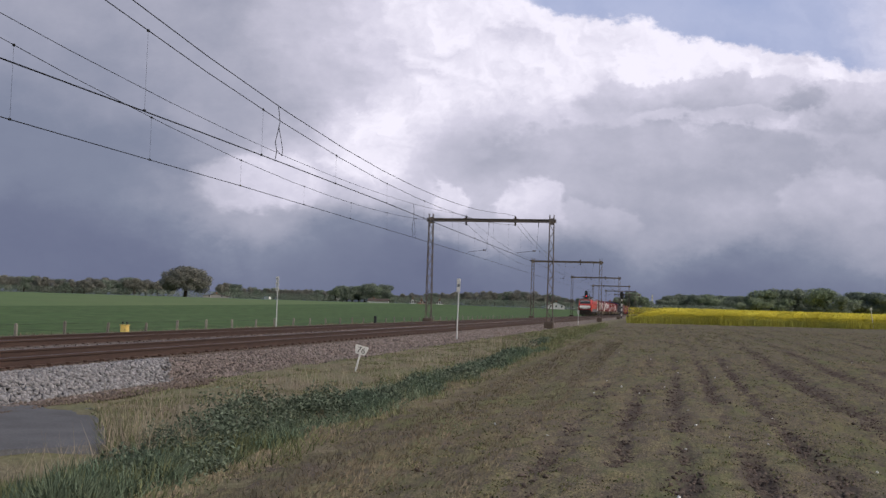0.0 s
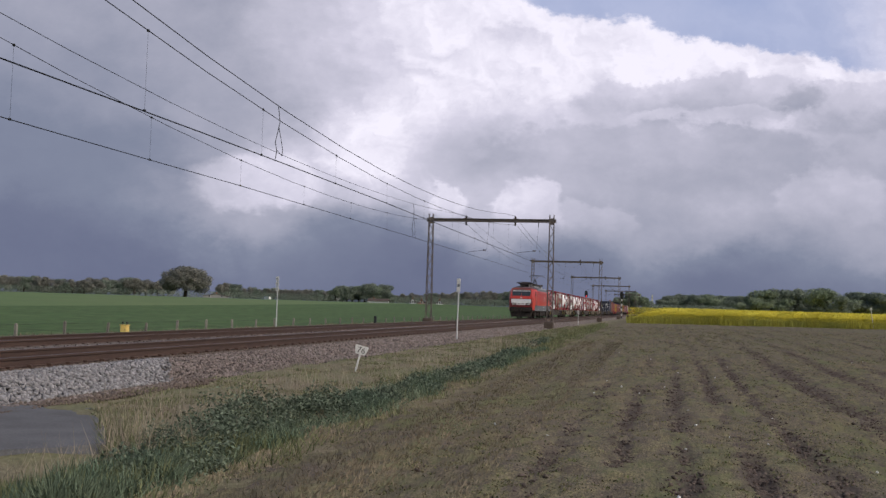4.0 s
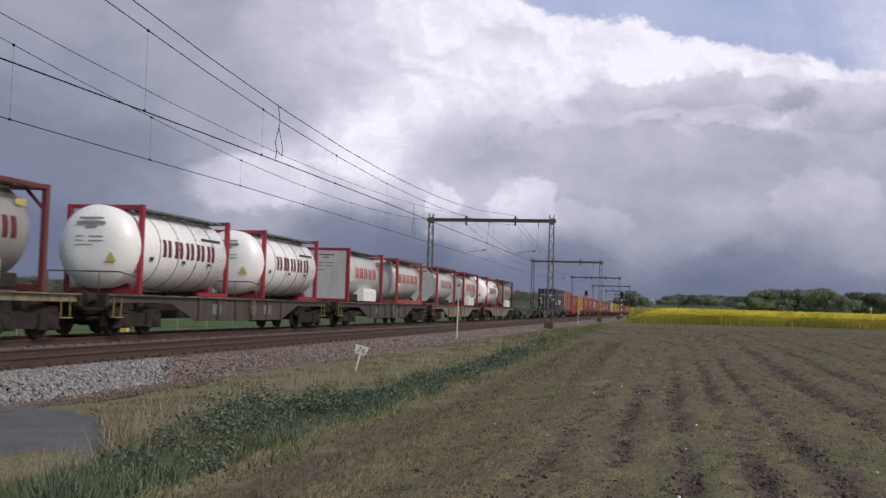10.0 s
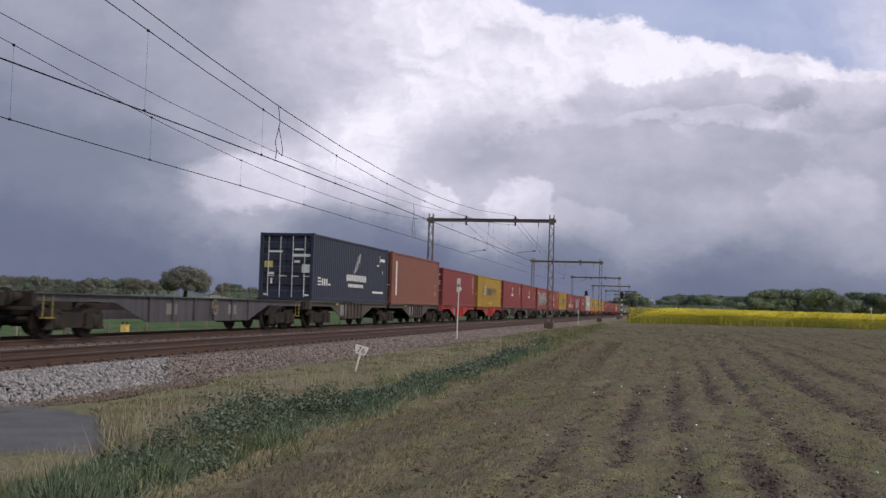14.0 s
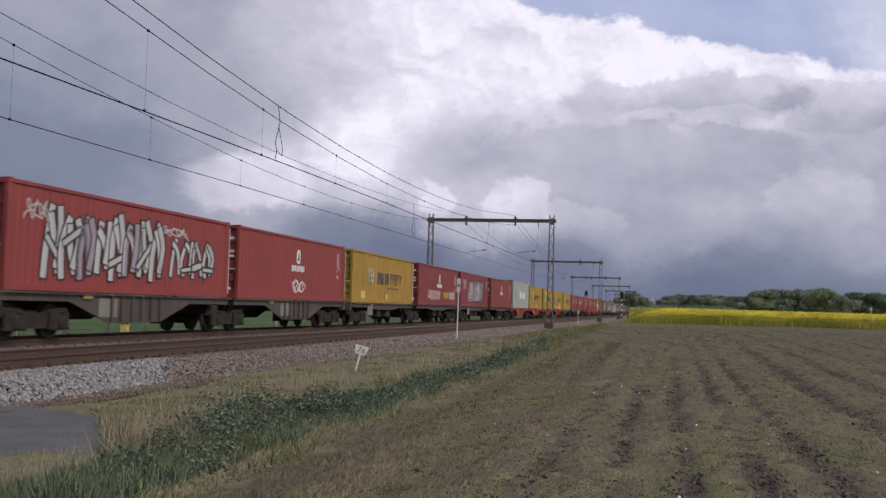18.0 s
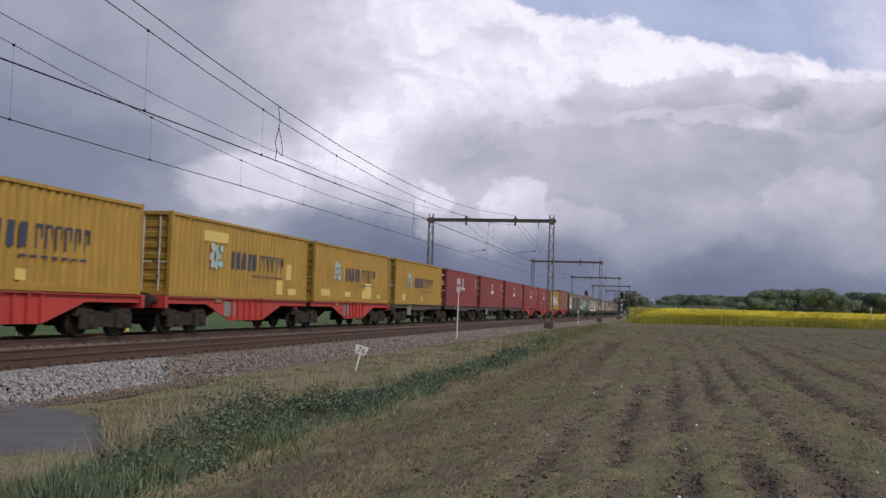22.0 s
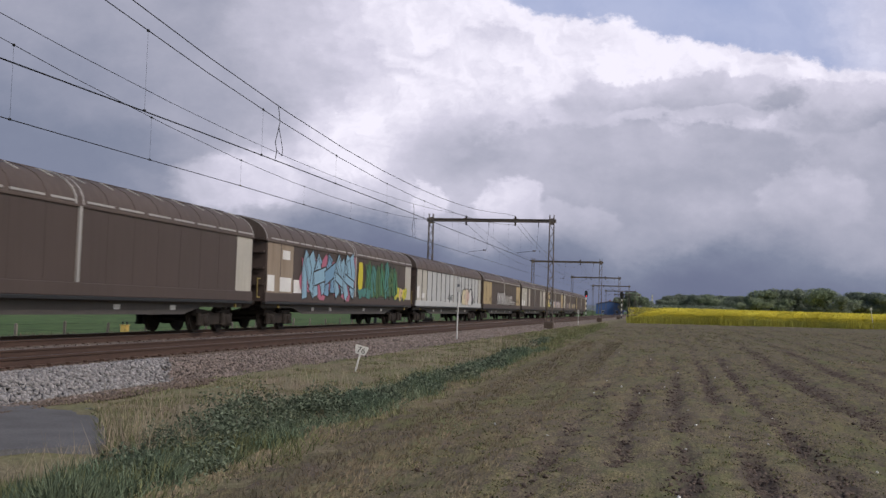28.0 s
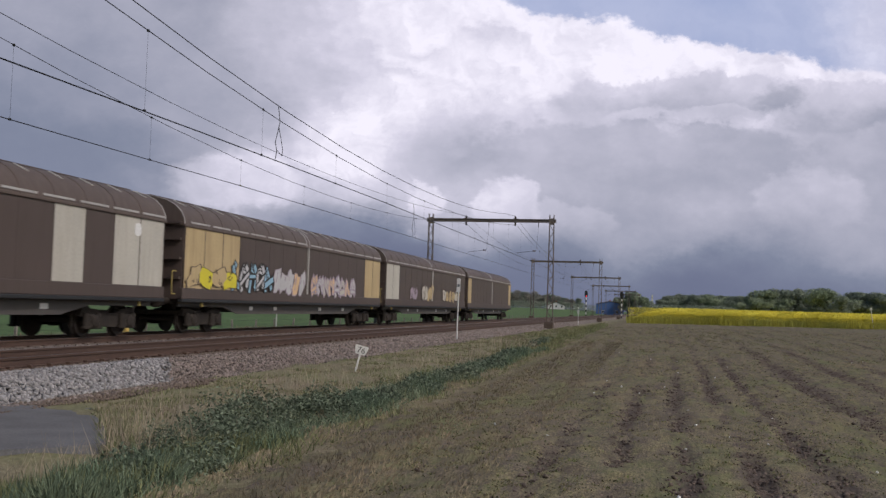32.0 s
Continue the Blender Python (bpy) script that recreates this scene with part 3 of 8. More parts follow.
# ---- train: things built with the front at y = 0, tail towards +y ----
TRAIN = []          # (thing, distance of its front behind the train's datum, sideways shift, height)
TRACK_X = TRACK_FAR


def ride(ob, s, z=0.0):
    TRAIN.append((ob, s, z))
    return ob

# shared running gear
wheelset = Mesh()
for sx in (-1, 1):
    wheelset.lathe("x", [(sx * 0.68, 0.20), (sx * 0.685, 0.475), (sx * 0.715, 0.475), (sx * 0.72, 0.445), (sx * 0.815, 0.44), (sx * 0.815, 0.37), (sx * 0.77, 0.33), (sx * 0.77, 0.14), (sx * 0.83, 0.12)], 18)
wheelset.tube((-1.0, 0, 0), (1.0, 0, 0), 0.08, seg=8)
WHEELSET = wheelset.data("wheelset", True)
WHEELSET.materials.append(M_WHEEL)


def side_frame():
    m = Mesh()
    for sx in (-1, 1):
        a, b = sx * 0.90, sx * 1.02
        m.side([(-1.42, 0.58), (-1.32, 0.80), (-0.60, 0.76), (-0.38, 0.66), (0.38, 0.66), (0.60, 0.76), (1.32, 0.80), (1.42, 0.58), (0.62, 0.50), (0.44, 0.28), (-0.44, 0.28), (-0.62, 0.50)], a, b)
    m.box(-0.9, 0.9, -0.22, 0.22, 0.42, 0.72, 0.03)
    for sy in (-1.3, 1.3):
        m.box(-0.95, 0.95, sy - 0.05, sy + 0.05, 0.6, 0.72)
    return m.data("side_frame")


def axle_box():
    m = Mesh()
    for sx in (1,):
        m.box(sx * 1.06 - 0.11, sx * 1.06 + 0.11, -0.20, 0.20, 0.24, 0.62, 0.05)
        m.lathe("x", [(sx * 1.10, 0.17), (sx * 1.19, 0.17), (sx * 1.215, 0.12)], 12, (0, 0, 0.45))
        for sy in (-0.29, 0.29):
            m.tube((sx * 1.06, sy, 0.30), (sx * 1.06, sy, 0.66), 0.10, seg=10)
        m.box(sx * 1.06 - 0.08, sx * 1.06 + 0.08, -0.41, 0.41, 0.24, 0.31, 0.01)
    return m.data("axle_box", True)


def brake_shoes():
    m = Mesh()
    for y in (-0.9, 0.9):
        for sy in (-1, 1):
            for sx in (-1, 1):
                m.box(sx * 0.75 - 0.05, sx * 0.75 + 0.05, y + sy * 0.50 - 0.03, y + sy * 0.50 + 0.03, 0.28, 0.62, 0.01)
    return m.data("brake_shoes")


SIDE_FRAME, AXLE_BOX, BRAKES = side_frame(), axle_box(), brake_shoes()
for d in (SIDE_FRAME, AXLE_BOX, BRAKES):
    d.materials.append(M_DARK)


def bogie(parent, y, base=1.8):
    """A freight bogie: side frames, two wheelsets with their boxes, brakes."""
    b = put("bogie", SIDE_FRAME, None, parent, at=(0, y, 0))
    for sy in (-1, 1):
        put("wheelset", WHEELSET, None, b, at=(0, sy * base / 2, 0.46))
        put("axle_box", AXLE_BOX, None, b, at=(0, sy * base / 2, 0))
        put("axle_box", AXLE_BOX, None, b, at=pose(0, sy * base / 2, 0, 0, 0, 180))
    put("brake_rigging", BRAKES, None, b)
    return b


def buffers(parent, y, way):
    """A pair of buffers and a screw coupling on a headstock; way: +1 looks to the tail."""
    for sx in (-1, 1):
        m = Mesh()
        m.lathe("y", [(y, 0.11), (y + way * 0.33, 0.11), (y + way * 0.33, 0.08), (y + way * 0.56, 0.08), (y + way * 0.57, 0.22), (y + way * 0.61, 0.22), (y + way * 0.62, 0.17)], 12, (sx * 0.875, 0, 1.04))
        part("buffer", m, M_DARK, parent, smooth=True)
    m = Mesh()
    m.box(-0.06, 0.06, min(y, y + way * 0.25), max(y, y + way * 0.25), 0.98, 1.10, 0.02)
    m.tube((0, y + way * 0.2, 1.02), (0, y + way * 0.45, 0.72), 0.035, seg=6)
    part("coupling", m, M_DARK, parent)


def paint(name, c, **kw):
    base = dict(scale=0.7, amount=0.55, fine=18, fine_amount=0.10, rough=0.55, streaks=0.35)
    base.update(kw)
    return material(name, c, tuple(v * 0.78 for v in c), **base)


M_FRAME_BROWN = paint("wagon_frame_brown_dirty", (0.086, 0.069, 0.061), streaks=0.7, streak_colour=(0.03, 0.025, 0.022), amount=0.9)
M_FRAME_OCHRE = paint("wagon_frame_faded_ochre", (0.27, 0.225, 0.155), streaks=0.95, streak_colour=(0.05, 0.038, 0.03), amount=0.9)
M_FRAME_BLUE = paint("wagon_frame_faded_blue_grey", (0.085, 0.078, 0.09), streaks=0.85, streak_colour=(0.03, 0.026, 0.025), amount=0.9)
M_FRAME_RED = paint("wagon_frame_red", (0.42, 0.045, 0.038), streaks=0.45, streak_colour=(0.14, 0.03, 0.025))
M_PLATE = paint("inscription_plate", (0.21, 0.20, 0.185))
M_YELLOW_TAG = paint("yellow_fitting", (0.30, 0.225, 0.06))


def fishbelly(y0, y1, deep, m, x0, x1, top=1.15, ends=0.88, slope=(2.9, 4.8)):
    """A side sill that is deep in the middle and shallow over the bogies."""
    m.side([(y0, ends), (y0 + slope[0], ends), (y0 + slope[1], deep), (y1 - slope[1], deep), (y1 - slope[0], ends), (y1, ends), (y1, top), (y0, top)], x0, x1)


CROSS_BEAM = Mesh().box(-1.13, 1.13, -0.09, 0.09, 0.92, 1.125).data("cross_beam")
CROSS_BEAM.materials.append(M_DARK)


def unit_frame(parent, y0, y1, mat, deep=0.42, ribs=True, ends=0.95, slope=(2.9, 4.8)):
    """One flat of a container wagon: side sills, cross beams, spigots, ribs."""
    for sx in (-1, 1):
        m = Mesh()
        fishbelly(y0, y1, deep, m, sx * 1.13, sx * 1.17, ends=ends, slope=slope)
        sill = part("side_sill", m, mat, parent)
        fl = Mesh()
        fl.box(sx * 1.16 - 0.10, sx * 1.16 + 0.10, y0, y1, 1.13, 1.16)
        part("top_flange", fl, mat, sill)
        if ribs:
            for i in range(6):
                y = y0 + slope[1] + 0.1 + (y1 - y0 - 2 * slope[1] - 0.2) * i / 5
                r = Mesh()
                r.box(sx * 1.17, sx * 1.17 + sx * 0.07, y - 0.05, y + 0.05, deep + 0.03, 1.13) if sx > 0 else r.box(sx * 1.17 - 0.07, sx * 1.17, y - 0.05, y + 0.05, deep + 0.03, 1.13)
                part("rib", r, mat, sill)
    for i in range(7):
        put("cross_beam", CROSS_BEAM, None, parent, at=(0, y0 + 0.15 + (y1 - y0 - 0.3) * i / 6, 0))
    m = Mesh()
    m.box(-0.28, 0.28, y0, y1, 0.72, 1.10)
    part("centre_sill", m, M_DARK, parent)
    for y in (y0 + 0.1, y1 - 0.1):
        for sx in (-1, 1):
            s = Mesh()
            s.box(sx * 1.13 - 0.07, sx * 1.13 + 0.07, y - 0.09, y + 0.09, 1.15, 1.20, 0.01)
            part("spigot_bracket", s, M_DARK, parent)


def handwheel(parent, y):
    m = Mesh()
    rim = [(1.30, y + 0.24 * math.cos(a), 0.86 + 0.24 * math.sin(a)) for a in np.arange(17) * math.tau / 16]
    m.path(rim, 0.02, 5)
    for a in (0.3, 1.35, 2.4):
        m.tube((1.30, y - 0.23 * math.cos(a), 0.86 - 0.23 * math.sin(a)), (1.30, y + 0.23 * math.cos(a), 0.86 + 0.23 * math.sin(a)), 0.014, seg=5)
    m.tube((1.14, y, 0.86), (1.32, y, 0.86), 0.035, seg=6)
    part("brake_handwheel", m, M_FRAME_OCHRE, parent)


def tank_wagon(s, mat, name="flat_wagon", label="", length=19.95):
    """A two-bogie flat for two tank containers or for none. s: where its first load begins."""
    w = thing(name, label, "freight wagon", "flat wagons of the goods train")
    o = 0.62
    unit_frame(w, o, length - o, mat, deep=0.40, slope=(3.8, 5.6))
    for y in (o - 0.06, length - o - 0.10):
        m = Mesh()
        m.box(-1.25, 1.25, y, y + 0.16, 0.82, 1.18, 0.02)
        part("headstock", m, M_DARK, w)
    buffers(w, o - 0.05, -1)
    buffers(w, length - o + 0.05, 1)
    bogie(w, 2.65)
    bogie(w, length - 2.65)
    handwheel(w, length * 0.53)
    for y in (7.4, 11.9):
        p = Mesh()
        p.box(1.173, 1.18, y, y + 0.7, 0.62, 0.95)
        part("inscription_panel", p, M_PLATE, w, "pale lettering panel with dirt")
    st = Mesh()
    for y in (1.25, length - 1.25):
        st.tube((1.2, y - 0.2, 1.1), (1.2, y - 0.2, 0.55), 0.015, seg=5)
        st.tube((1.2, y + 0.2, 1.1), (1.2, y + 0.2, 0.55), 0.015, seg=5)
        st.box(1.1, 1.28, y - 0.22, y + 0.22, 0.53, 0.56)
    part("shunter_step", st, M_YELLOW_TAG, w)
    return ride(w, s)


def twin_wagon(s, pitch, mat, label, shallow=False):
    """An articulated wagon on three bogies, one 40-foot unit on each half. s: where the first load begins."""
    w = thing("container_wagon", label, "freight wagon", "articulated container wagons")
    unit = 12.55
    for k, y0 in enumerate((-0.18, pitch - 0.18)):
        unit_frame(w, y0, y0 + unit, mat, deep=0.84 if shallow else 0.40, ribs=not shallow, ends=0.95)
    end = pitch + unit - 0.18
    for name, x0, y0, y1, z0, z1 in (("headstock", 1.25, -0.24, -0.08, 0.80, 1.18), ("headstock", 1.25, end - 0.10, end + 0.06, 0.80, 1.18), ("joint_beam", 0.5, 12.2, pitch, 0.75, 1.05)):
        m = Mesh()
        m.box(-x0, x0, y0, y1, z0, z1, 0.02)
        part(name, m, mat, w)
    buffers(w, -0.2, -1)
    buffers(w, end + 0.02, 1)
    bogie(w, 1.55)
    bogie(w, (12.192 + pitch) / 2)
    bogie(w, end - 1.7)
    for y in ((2.9,) if shallow else (4.1, pitch + 4.3)):
        p = Mesh()
        p.box(1.173, 1.185, y, y + 0.95, 0.55, 1.05)
        part("inscription_panel", p, M_PLATE, w, "pale lettering panel with dirt")
    if shallow:
        for y in (5.2, 7.0, pitch + 5.0, pitch + 6.8):
            p = Mesh()
            p.box(0.55, 1.05, y, y + 0.8, 0.45, 0.9, 0.03)
            part("equipment_box", p, M_DARK, w)
        for y in (3.6, pitch + 3.6):
            p = Mesh()
            p.lathe("y", [(y, 0.12), (y + 0.03, 0.17), (y + 1.1, 0.17), (y + 1.13, 0.12)], 12, (-0.55, 0, 0.66))
            part("air_tank", p, M_DARK, w)
    for y in (3.3, pitch + 3.0):
        t = Mesh()
        t.box(1.19, 1.23, y, y + 0.45, 1.02, 1.14, 0.01)
        part("lashing_lever", t, M_YELLOW_TAG, w)
    return ride(w, s)


# ---- tank containers ----
M_TANK_WHITE = paint("tank_white", (0.90, 0.89, 0.885), streaks=0.05, rough=0.28, amount=0.12, fine_amount=0.02)
M_TANK_PALE = paint("tank_pale_grey", (0.56, 0.555, 0.55), streaks=0.22, rough=0.38, amount=0.4)
M_TANK_OLIVE = paint("tank_dirty_olive_grey", (0.30, 0.28, 0.235), streaks=0.35, rough=0.5)
M_TANK_GREY = paint("tank_dirty_grey", (0.37, 0.355, 0.335), streaks=0.35, rough=0.5)
M_TANK_RED = paint("tank_frame_crimson", (0.29, 0.022, 0.040), streaks=0.2, rough=0.45)
M_TANK_RED_OLD = paint("tank_frame_faded_red", (0.32, 0.075, 0.065), streaks=0.35)
M_TANK_RED_DARK = paint("tank_frame_dark_red", (0.16, 0.03, 0.035), streaks=0.4)
M_LETTER_RED = paint("red_lettering", (0.36, 0.035, 0.035), rough=0.5, streaks=0.1)
M_LETTER_FADED = paint("faded_red_lettering", (0.26, 0.085, 0.07), rough=0.6, streaks=0.2)
M_PRINT = paint("small_grey_print", (0.30, 0.30, 0.31), streaks=0)
M_LETTER_DARK = paint("maroon_lettering", (0.13, 0.022, 0.032), rough=0.5, streaks=0.05)
M_STRAP = paint("tank_band_dark", (0.06, 0.06, 0.062))
M_WALKWAY = paint("walkway_grating", (0.27, 0.265, 0.26), metal=0.3)
M_YELLOW_LABEL = paint("yellow_label", (0.55, 0.45, 0.15), streaks=0)


def letter_bars(parent, mat, y0, y1, z0, z1, r, zc, n=5, slant=0.0):
    """Pairs of letter-high bars on the curved side of a tank."""
    step = (y1 - y0) / n
    for k in range(n):
        ya = y0 + step * k
        for a, b in ((ya, ya + 0.27 * step), (ya + 0.42 * step, ya + 0.69 * step)):
            m = Mesh()
            rings = []
            for i in range(5):
                z = z0 + (z1 - z0) * i / 4
                x = math.sqrt(max(r * r - (z - zc) ** 2, 0.01)) + 0.006
                rings.append([(x - 0.012, a, z), (x, a, z), (x, b, z), (x - 0.012, b, z)])
            m.loft(rings)
            part("lettering_bar", m, mat, parent)


def marks(parent, mat, x, spots, name="label_plate"):
    for y0, y1, z0, z1 in spots:
        m = Mesh()
        m.box(x - 0.004, x + 0.006, y0, y1, z0, z1)
        part(name, m, mat, parent)


def end_marks(parent, mat, y, spots, name="lettering_bar"):
    for x0, x1, z0, z1 in spots:
        m = Mesh()
        m.box(x0, x1, y - 0.006, y + 0.004, z0, z1)
        part(name, m, mat, parent)


TANK_L, TANK_W, TANK_H = 6.058, 2.438, 2.591


def tank(kind, s, shell, frame_mat, letters, label, white_box=False):
    t = thing("tank_container", label, "tank container", "tank containers on the train")
    w, h, L = TANK_W / 2, TANK_H, TANK_L
    r, zc = (1.20, 1.35) if kind == "band" else (1.14, 1.40)
    e0, e1 = (-0.72, L + 0.16) if kind == "band" else (0.22, L - 0.3)
    prof = []
    for t_ in (0.03, 0.35, 0.62, 0.80, 0.90, 0.955, 0.985, 1.0):
        prof.append((e0 + 0.36 * t_ ** 5, r * t_))
    body = prof + [(e1 - (p[0] - e0), p[1]) for p in prof[::-1]]
    m = Mesh()
    m.lathe("y", body, 36, (0, 0, zc))
    sh = part("tank_shell", m, shell, t, smooth=True)
    # end frames
    for y in (0.0, L - 0.14):
        for sx in (-1, 1):
            m = Mesh()
            m.box(sx * w - (0.15 if sx > 0 else 0), sx * w + (0.15 if sx < 0 else 0), y, y + 0.14, 0.0, h, 0.015)
            part("corner_post", m, frame_mat, t)
        m = Mesh()
        m.box(-w + 0.15, w - 0.15, y + 0.02, y + 0.12, h - 0.13, h - 0.01)
        part("top_beam", m, frame_mat, t)
        m = Mesh()
        m.box(-w + 0.15, w - 0.15, y + 0.02, y + 0.12, 0.02, 0.16)
        part("bottom_beam", m, frame_mat, t)
        if kind in ("full", "grey"):
            for sx in (-1, 1):
                m = Mesh()
                m.tube((sx * (w - 0.1), y + 0.07, h - 0.62), (sx * (w - 0.62), y + 0.07, h - 0.1), 0.045, seg=6)
                part("corner_brace", m, frame_mat, t)
    # walkway along the top
    m = Mesh()
    m.box(0.42, 0.98, 0.12, L - 0.12, h - 0.10, h - 0.06)
    for i in range(9):
        m.box(0.40, 1.0, 0.3 + i * 0.66, 0.36 + i * 0.66, h - 0.14, h - 0.09)
    part("walkway", m, M_WALKWAY, t)
    if kind in ("full", "grey"):
        for sx in (-1, 1):
            m = Mesh()
            m.box(sx * w - (0.10 if sx > 0 else 0), sx * w + (0.10 if sx < 0 else 0), 0.14, L - 0.14, h - 0.12, h - 0.02)
            part("top_rail", m, frame_mat if kind == "full" else M_TANK_RED_DARK, t)
    if kind == "full":
        for sx in (-1, 1):
            m = Mesh()
            m.box(sx * w - (0.12 if sx > 0 else 0), sx * w + (0.12 if sx < 0 else 0), 0.14, L - 0.14, 0.02, 0.24, 0.01)
            part("bottom_rail", m, frame_mat, t)
            m = Mesh()
            for a, b in ((0.14, 1.0), (L - 0.14, L - 1.0)):
                m.tube((sx * (w - 0.06), a, 0.75), (sx * (w - 0.06), b, 0.22), 0.06, seg=6)
            part("side_brace", m, frame_mat, t)
    elif kind == "band":
        for y in (1.15, 2.35, 3.6, 4.8):
            m = Mesh()
            m.lathe("y", [(y, r + 0.008), (y + 0.035, r + 0.008)], 36, (0, 0, zc))
            part("tank_band", m, M_STRAP, sh)
        m = Mesh()
        for y in (0.12, L - 0.6):
            m.box(-0.75, 0.75, y + 0.1, y + 0.4, 0.05, 0.32, 0.03)
        part("saddle", m, M_TANK_RED_DARK, t)
        m = Mesh()
        for sx in (-1, 1):
            m.box(sx * w - (0.12 if sx > 0 else 0), sx * w + (0.12 if sx < 0 else 0), 3.8, L - 0.1, 0.02, 0.14)
        part("foot_rail", m, frame_mat, t)
        m = Mesh()
        m.path([(-1.1, -0.98, 0.06), (-1.1, -0.98, 0.62), (1.1, -0.98, 0.62), (1.14, 0.02, 0.5)], 0.022, 6)
        for x in (-0.4, 0.5):
            m.tube((x, -0.98, 0.06), (x, -0.98, 0.62), 0.018, seg=5)
        part("guard_rail", m, M_GALV, t)
    if kind in ("box", "grey"):
        m = Mesh()
        if kind == "box":
            m.box(-w + 0.15, w - 0.15, 0.03, 0.30, 0.14, h - 0.12, 0.02)
        else:
            rr = 1.05
            oct_ = [(rr * math.cos(a) * 1.02, zc - 0.06 + rr * 1.12 * math.sin(a)) for a in (np.arange(8) + 0.5) * math.tau / 8]
            m.loft([[(x, 0.07, z) for x, z in oct_], [(x, 0.4, z) for x, z in oct_]])
        part("end_panel", m, shell, t)
        m = Mesh()
        m.box(-0.85, 0.85, 0.6, L - 0.6, 0.06, 0.42, 0.03)
        part("cradle", m, M_DARK, t)
    zc_l = zc
    y_a, y_b = (1.35, 5.15)
    if kind == "full":
        y_a, y_b = 0.5, 5.3
    letter_bars(t, letters, y_a, y_b, zc - 0.20, zc + 0.32, r, zc)
    if white_box:
        m = Mesh()
        m.box(0.55, 1.20, 2.7 if kind == "box" else 2.2, 4.9 if kind == "box" else 4.3, 0.08, 0.70, 0.02)
        bx = part("heating_unit", m, M_TANK_WHITE, t, "white heating unit cabinet")
        d = Mesh()
        for k in range(6):
            d.box(1.198, 1.206, 2.9 + 0.3 * k, 3.0 + 0.3 * k, 0.50 - 0.05 * (k % 3), 0.54 - 0.05 * (k % 3))
        part("catch", d, M_STRAP, bx)
    # warning plates and small print
    if kind == "band":
        m = Mesh()
        m.loft([[(0.50, -0.735, 0.92), (0.82, -0.690, 0.92), (0.66, -0.725, 1.20)], [(0.50, -0.715, 0.92), (0.82, -0.670, 0.92), (0.66, -0.705, 1.20)]])
        part("hazard_plate", m, M_YELLOW_LABEL, t, "yellow triangle plate")
        end_marks(t, M_PRINT, -0.725, [(-0.35, 0.4, 2.10, 2.16), (-0.42, 0.46, 1.96, 2.04), (-0.15, 0.2, 1.86, 1.92), (-0.45, -0.2, 1.6, 1.63), (-0.05, 0.4, 1.6, 1.63), (-0.45, -0.2, 1.48, 1.51), (-0.05, 0.4, 1.48, 1.51), (-0.45, 0.1, 1.36, 1.39)])
        marks(t, M_STRAP, 1.10, [(4.05, 5.5, 1.80, 1.90)], "lettering_bar")
        marks(t, M_STRAP, r, [(0.55, 0.75, 1.02, 1.12), (2.6, 2.8, 1.0, 1.1), (4.4, 4.6, 1.0, 1.1)], "label_plate")
    else:
        marks(t, M_YELLOW_LABEL, r - 0.13, [(5.0, 5.4, 2.0, 2.16)])
        marks(t, M_WHITE, r - 0.03, [(0.55, 1.0, 1.00, 1.22)])
        y = 0.03 if kind == "box" else 0.07
        end_marks(t, M_STRAP, y, [(-0.35, 0.45, 2.22, 2.27), (-0.1, 0.2, 2.10, 2.15), (-0.4, -0.1, 1.85, 1.88), (0.05, 0.4, 1.85, 1.88), (-0.4, -0.15, 1.70, 1.73), (0.05, 0.35, 1.70, 1.73), (-0.4, -0.1, 1.5, 1.53)])
    return ride(t, s, 1.177)


TANK_S = [0.0, 9.39, 20.18, 29.41, 40.04, 49.33, 59.95, 69.21, 79.82, 89.19, 99.74, 108.96]
TANKS = [("box", M_TANK_PALE, M_TANK_RED, M_LETTER_DARK, True, "pale grey tank in crimson frame with flat end panel"),
         ("full", M_TANK_OLIVE, M_TANK_RED_OLD, M_LETTER_FADED, False, "dirty olive-grey tank in full faded red frame"),
         ("band", M_TANK_WHITE, M_TANK_RED, M_LETTER_DARK, False, "white banded tank with domed ends and red posts"),
         ("grey", M_TANK_GREY, M_TANK_RED_DARK, M_LETTER_DARK, True, "dirty grey tank in dark red frame with white unit"),
         ("band", M_TANK_WHITE, M_TANK_RED, M_LETTER_DARK, False, "white banded tank with domed ends and red posts"),
         ("band", M_TANK_WHITE, M_TANK_RED, M_LETTER_DARK, False, "white banded tank with domed ends and red posts"),
         ("box", M_TANK_PALE, M_TANK_RED, M_LETTER_RED, True, "pale grey tank in crimson frame with flat end panel"),
         ("full", M_TANK_PALE, M_TANK_RED_OLD, M_LETTER_RED, False, "pale grey tank in full faded red frame"),
         ("grey", M_TANK_PALE, M_TANK_RED_OLD, M_LETTER_FADED, False, "pale grey tank with faceted end in faded red frame"),
         ("grey", M_TANK_PALE, M_TANK_RED, M_LETTER_RED, True, "pale grey tank with faceted end and white unit"),
         ("band", M_TANK_WHITE, M_TANK_RED, M_LETTER_DARK, False, "white banded tank with domed ends and red posts"),
         ("grey", M_TANK_OLIVE, M_TANK_RED_DARK, M_LETTER_FADED, True, "dirty grey-brown tank in dark frame with white unit")]
for sv, (kind, shell, fr, lt, wb, lab) in zip(TANK_S, TANKS):
    tank(kind, sv, shell, fr, lt, lab, wb)
FRAMES = [(M_FRAME_BROWN, "grimy brown"), (M_FRAME_OCHRE, "faded ochre"), (M_FRAME_BROWN, "grimy brown"), (M_FRAME_BROWN, "grimy brown"), (M_FRAME_OCHRE, "faded ochre"), (M_FRAME_OCHRE, "faded ochre")]
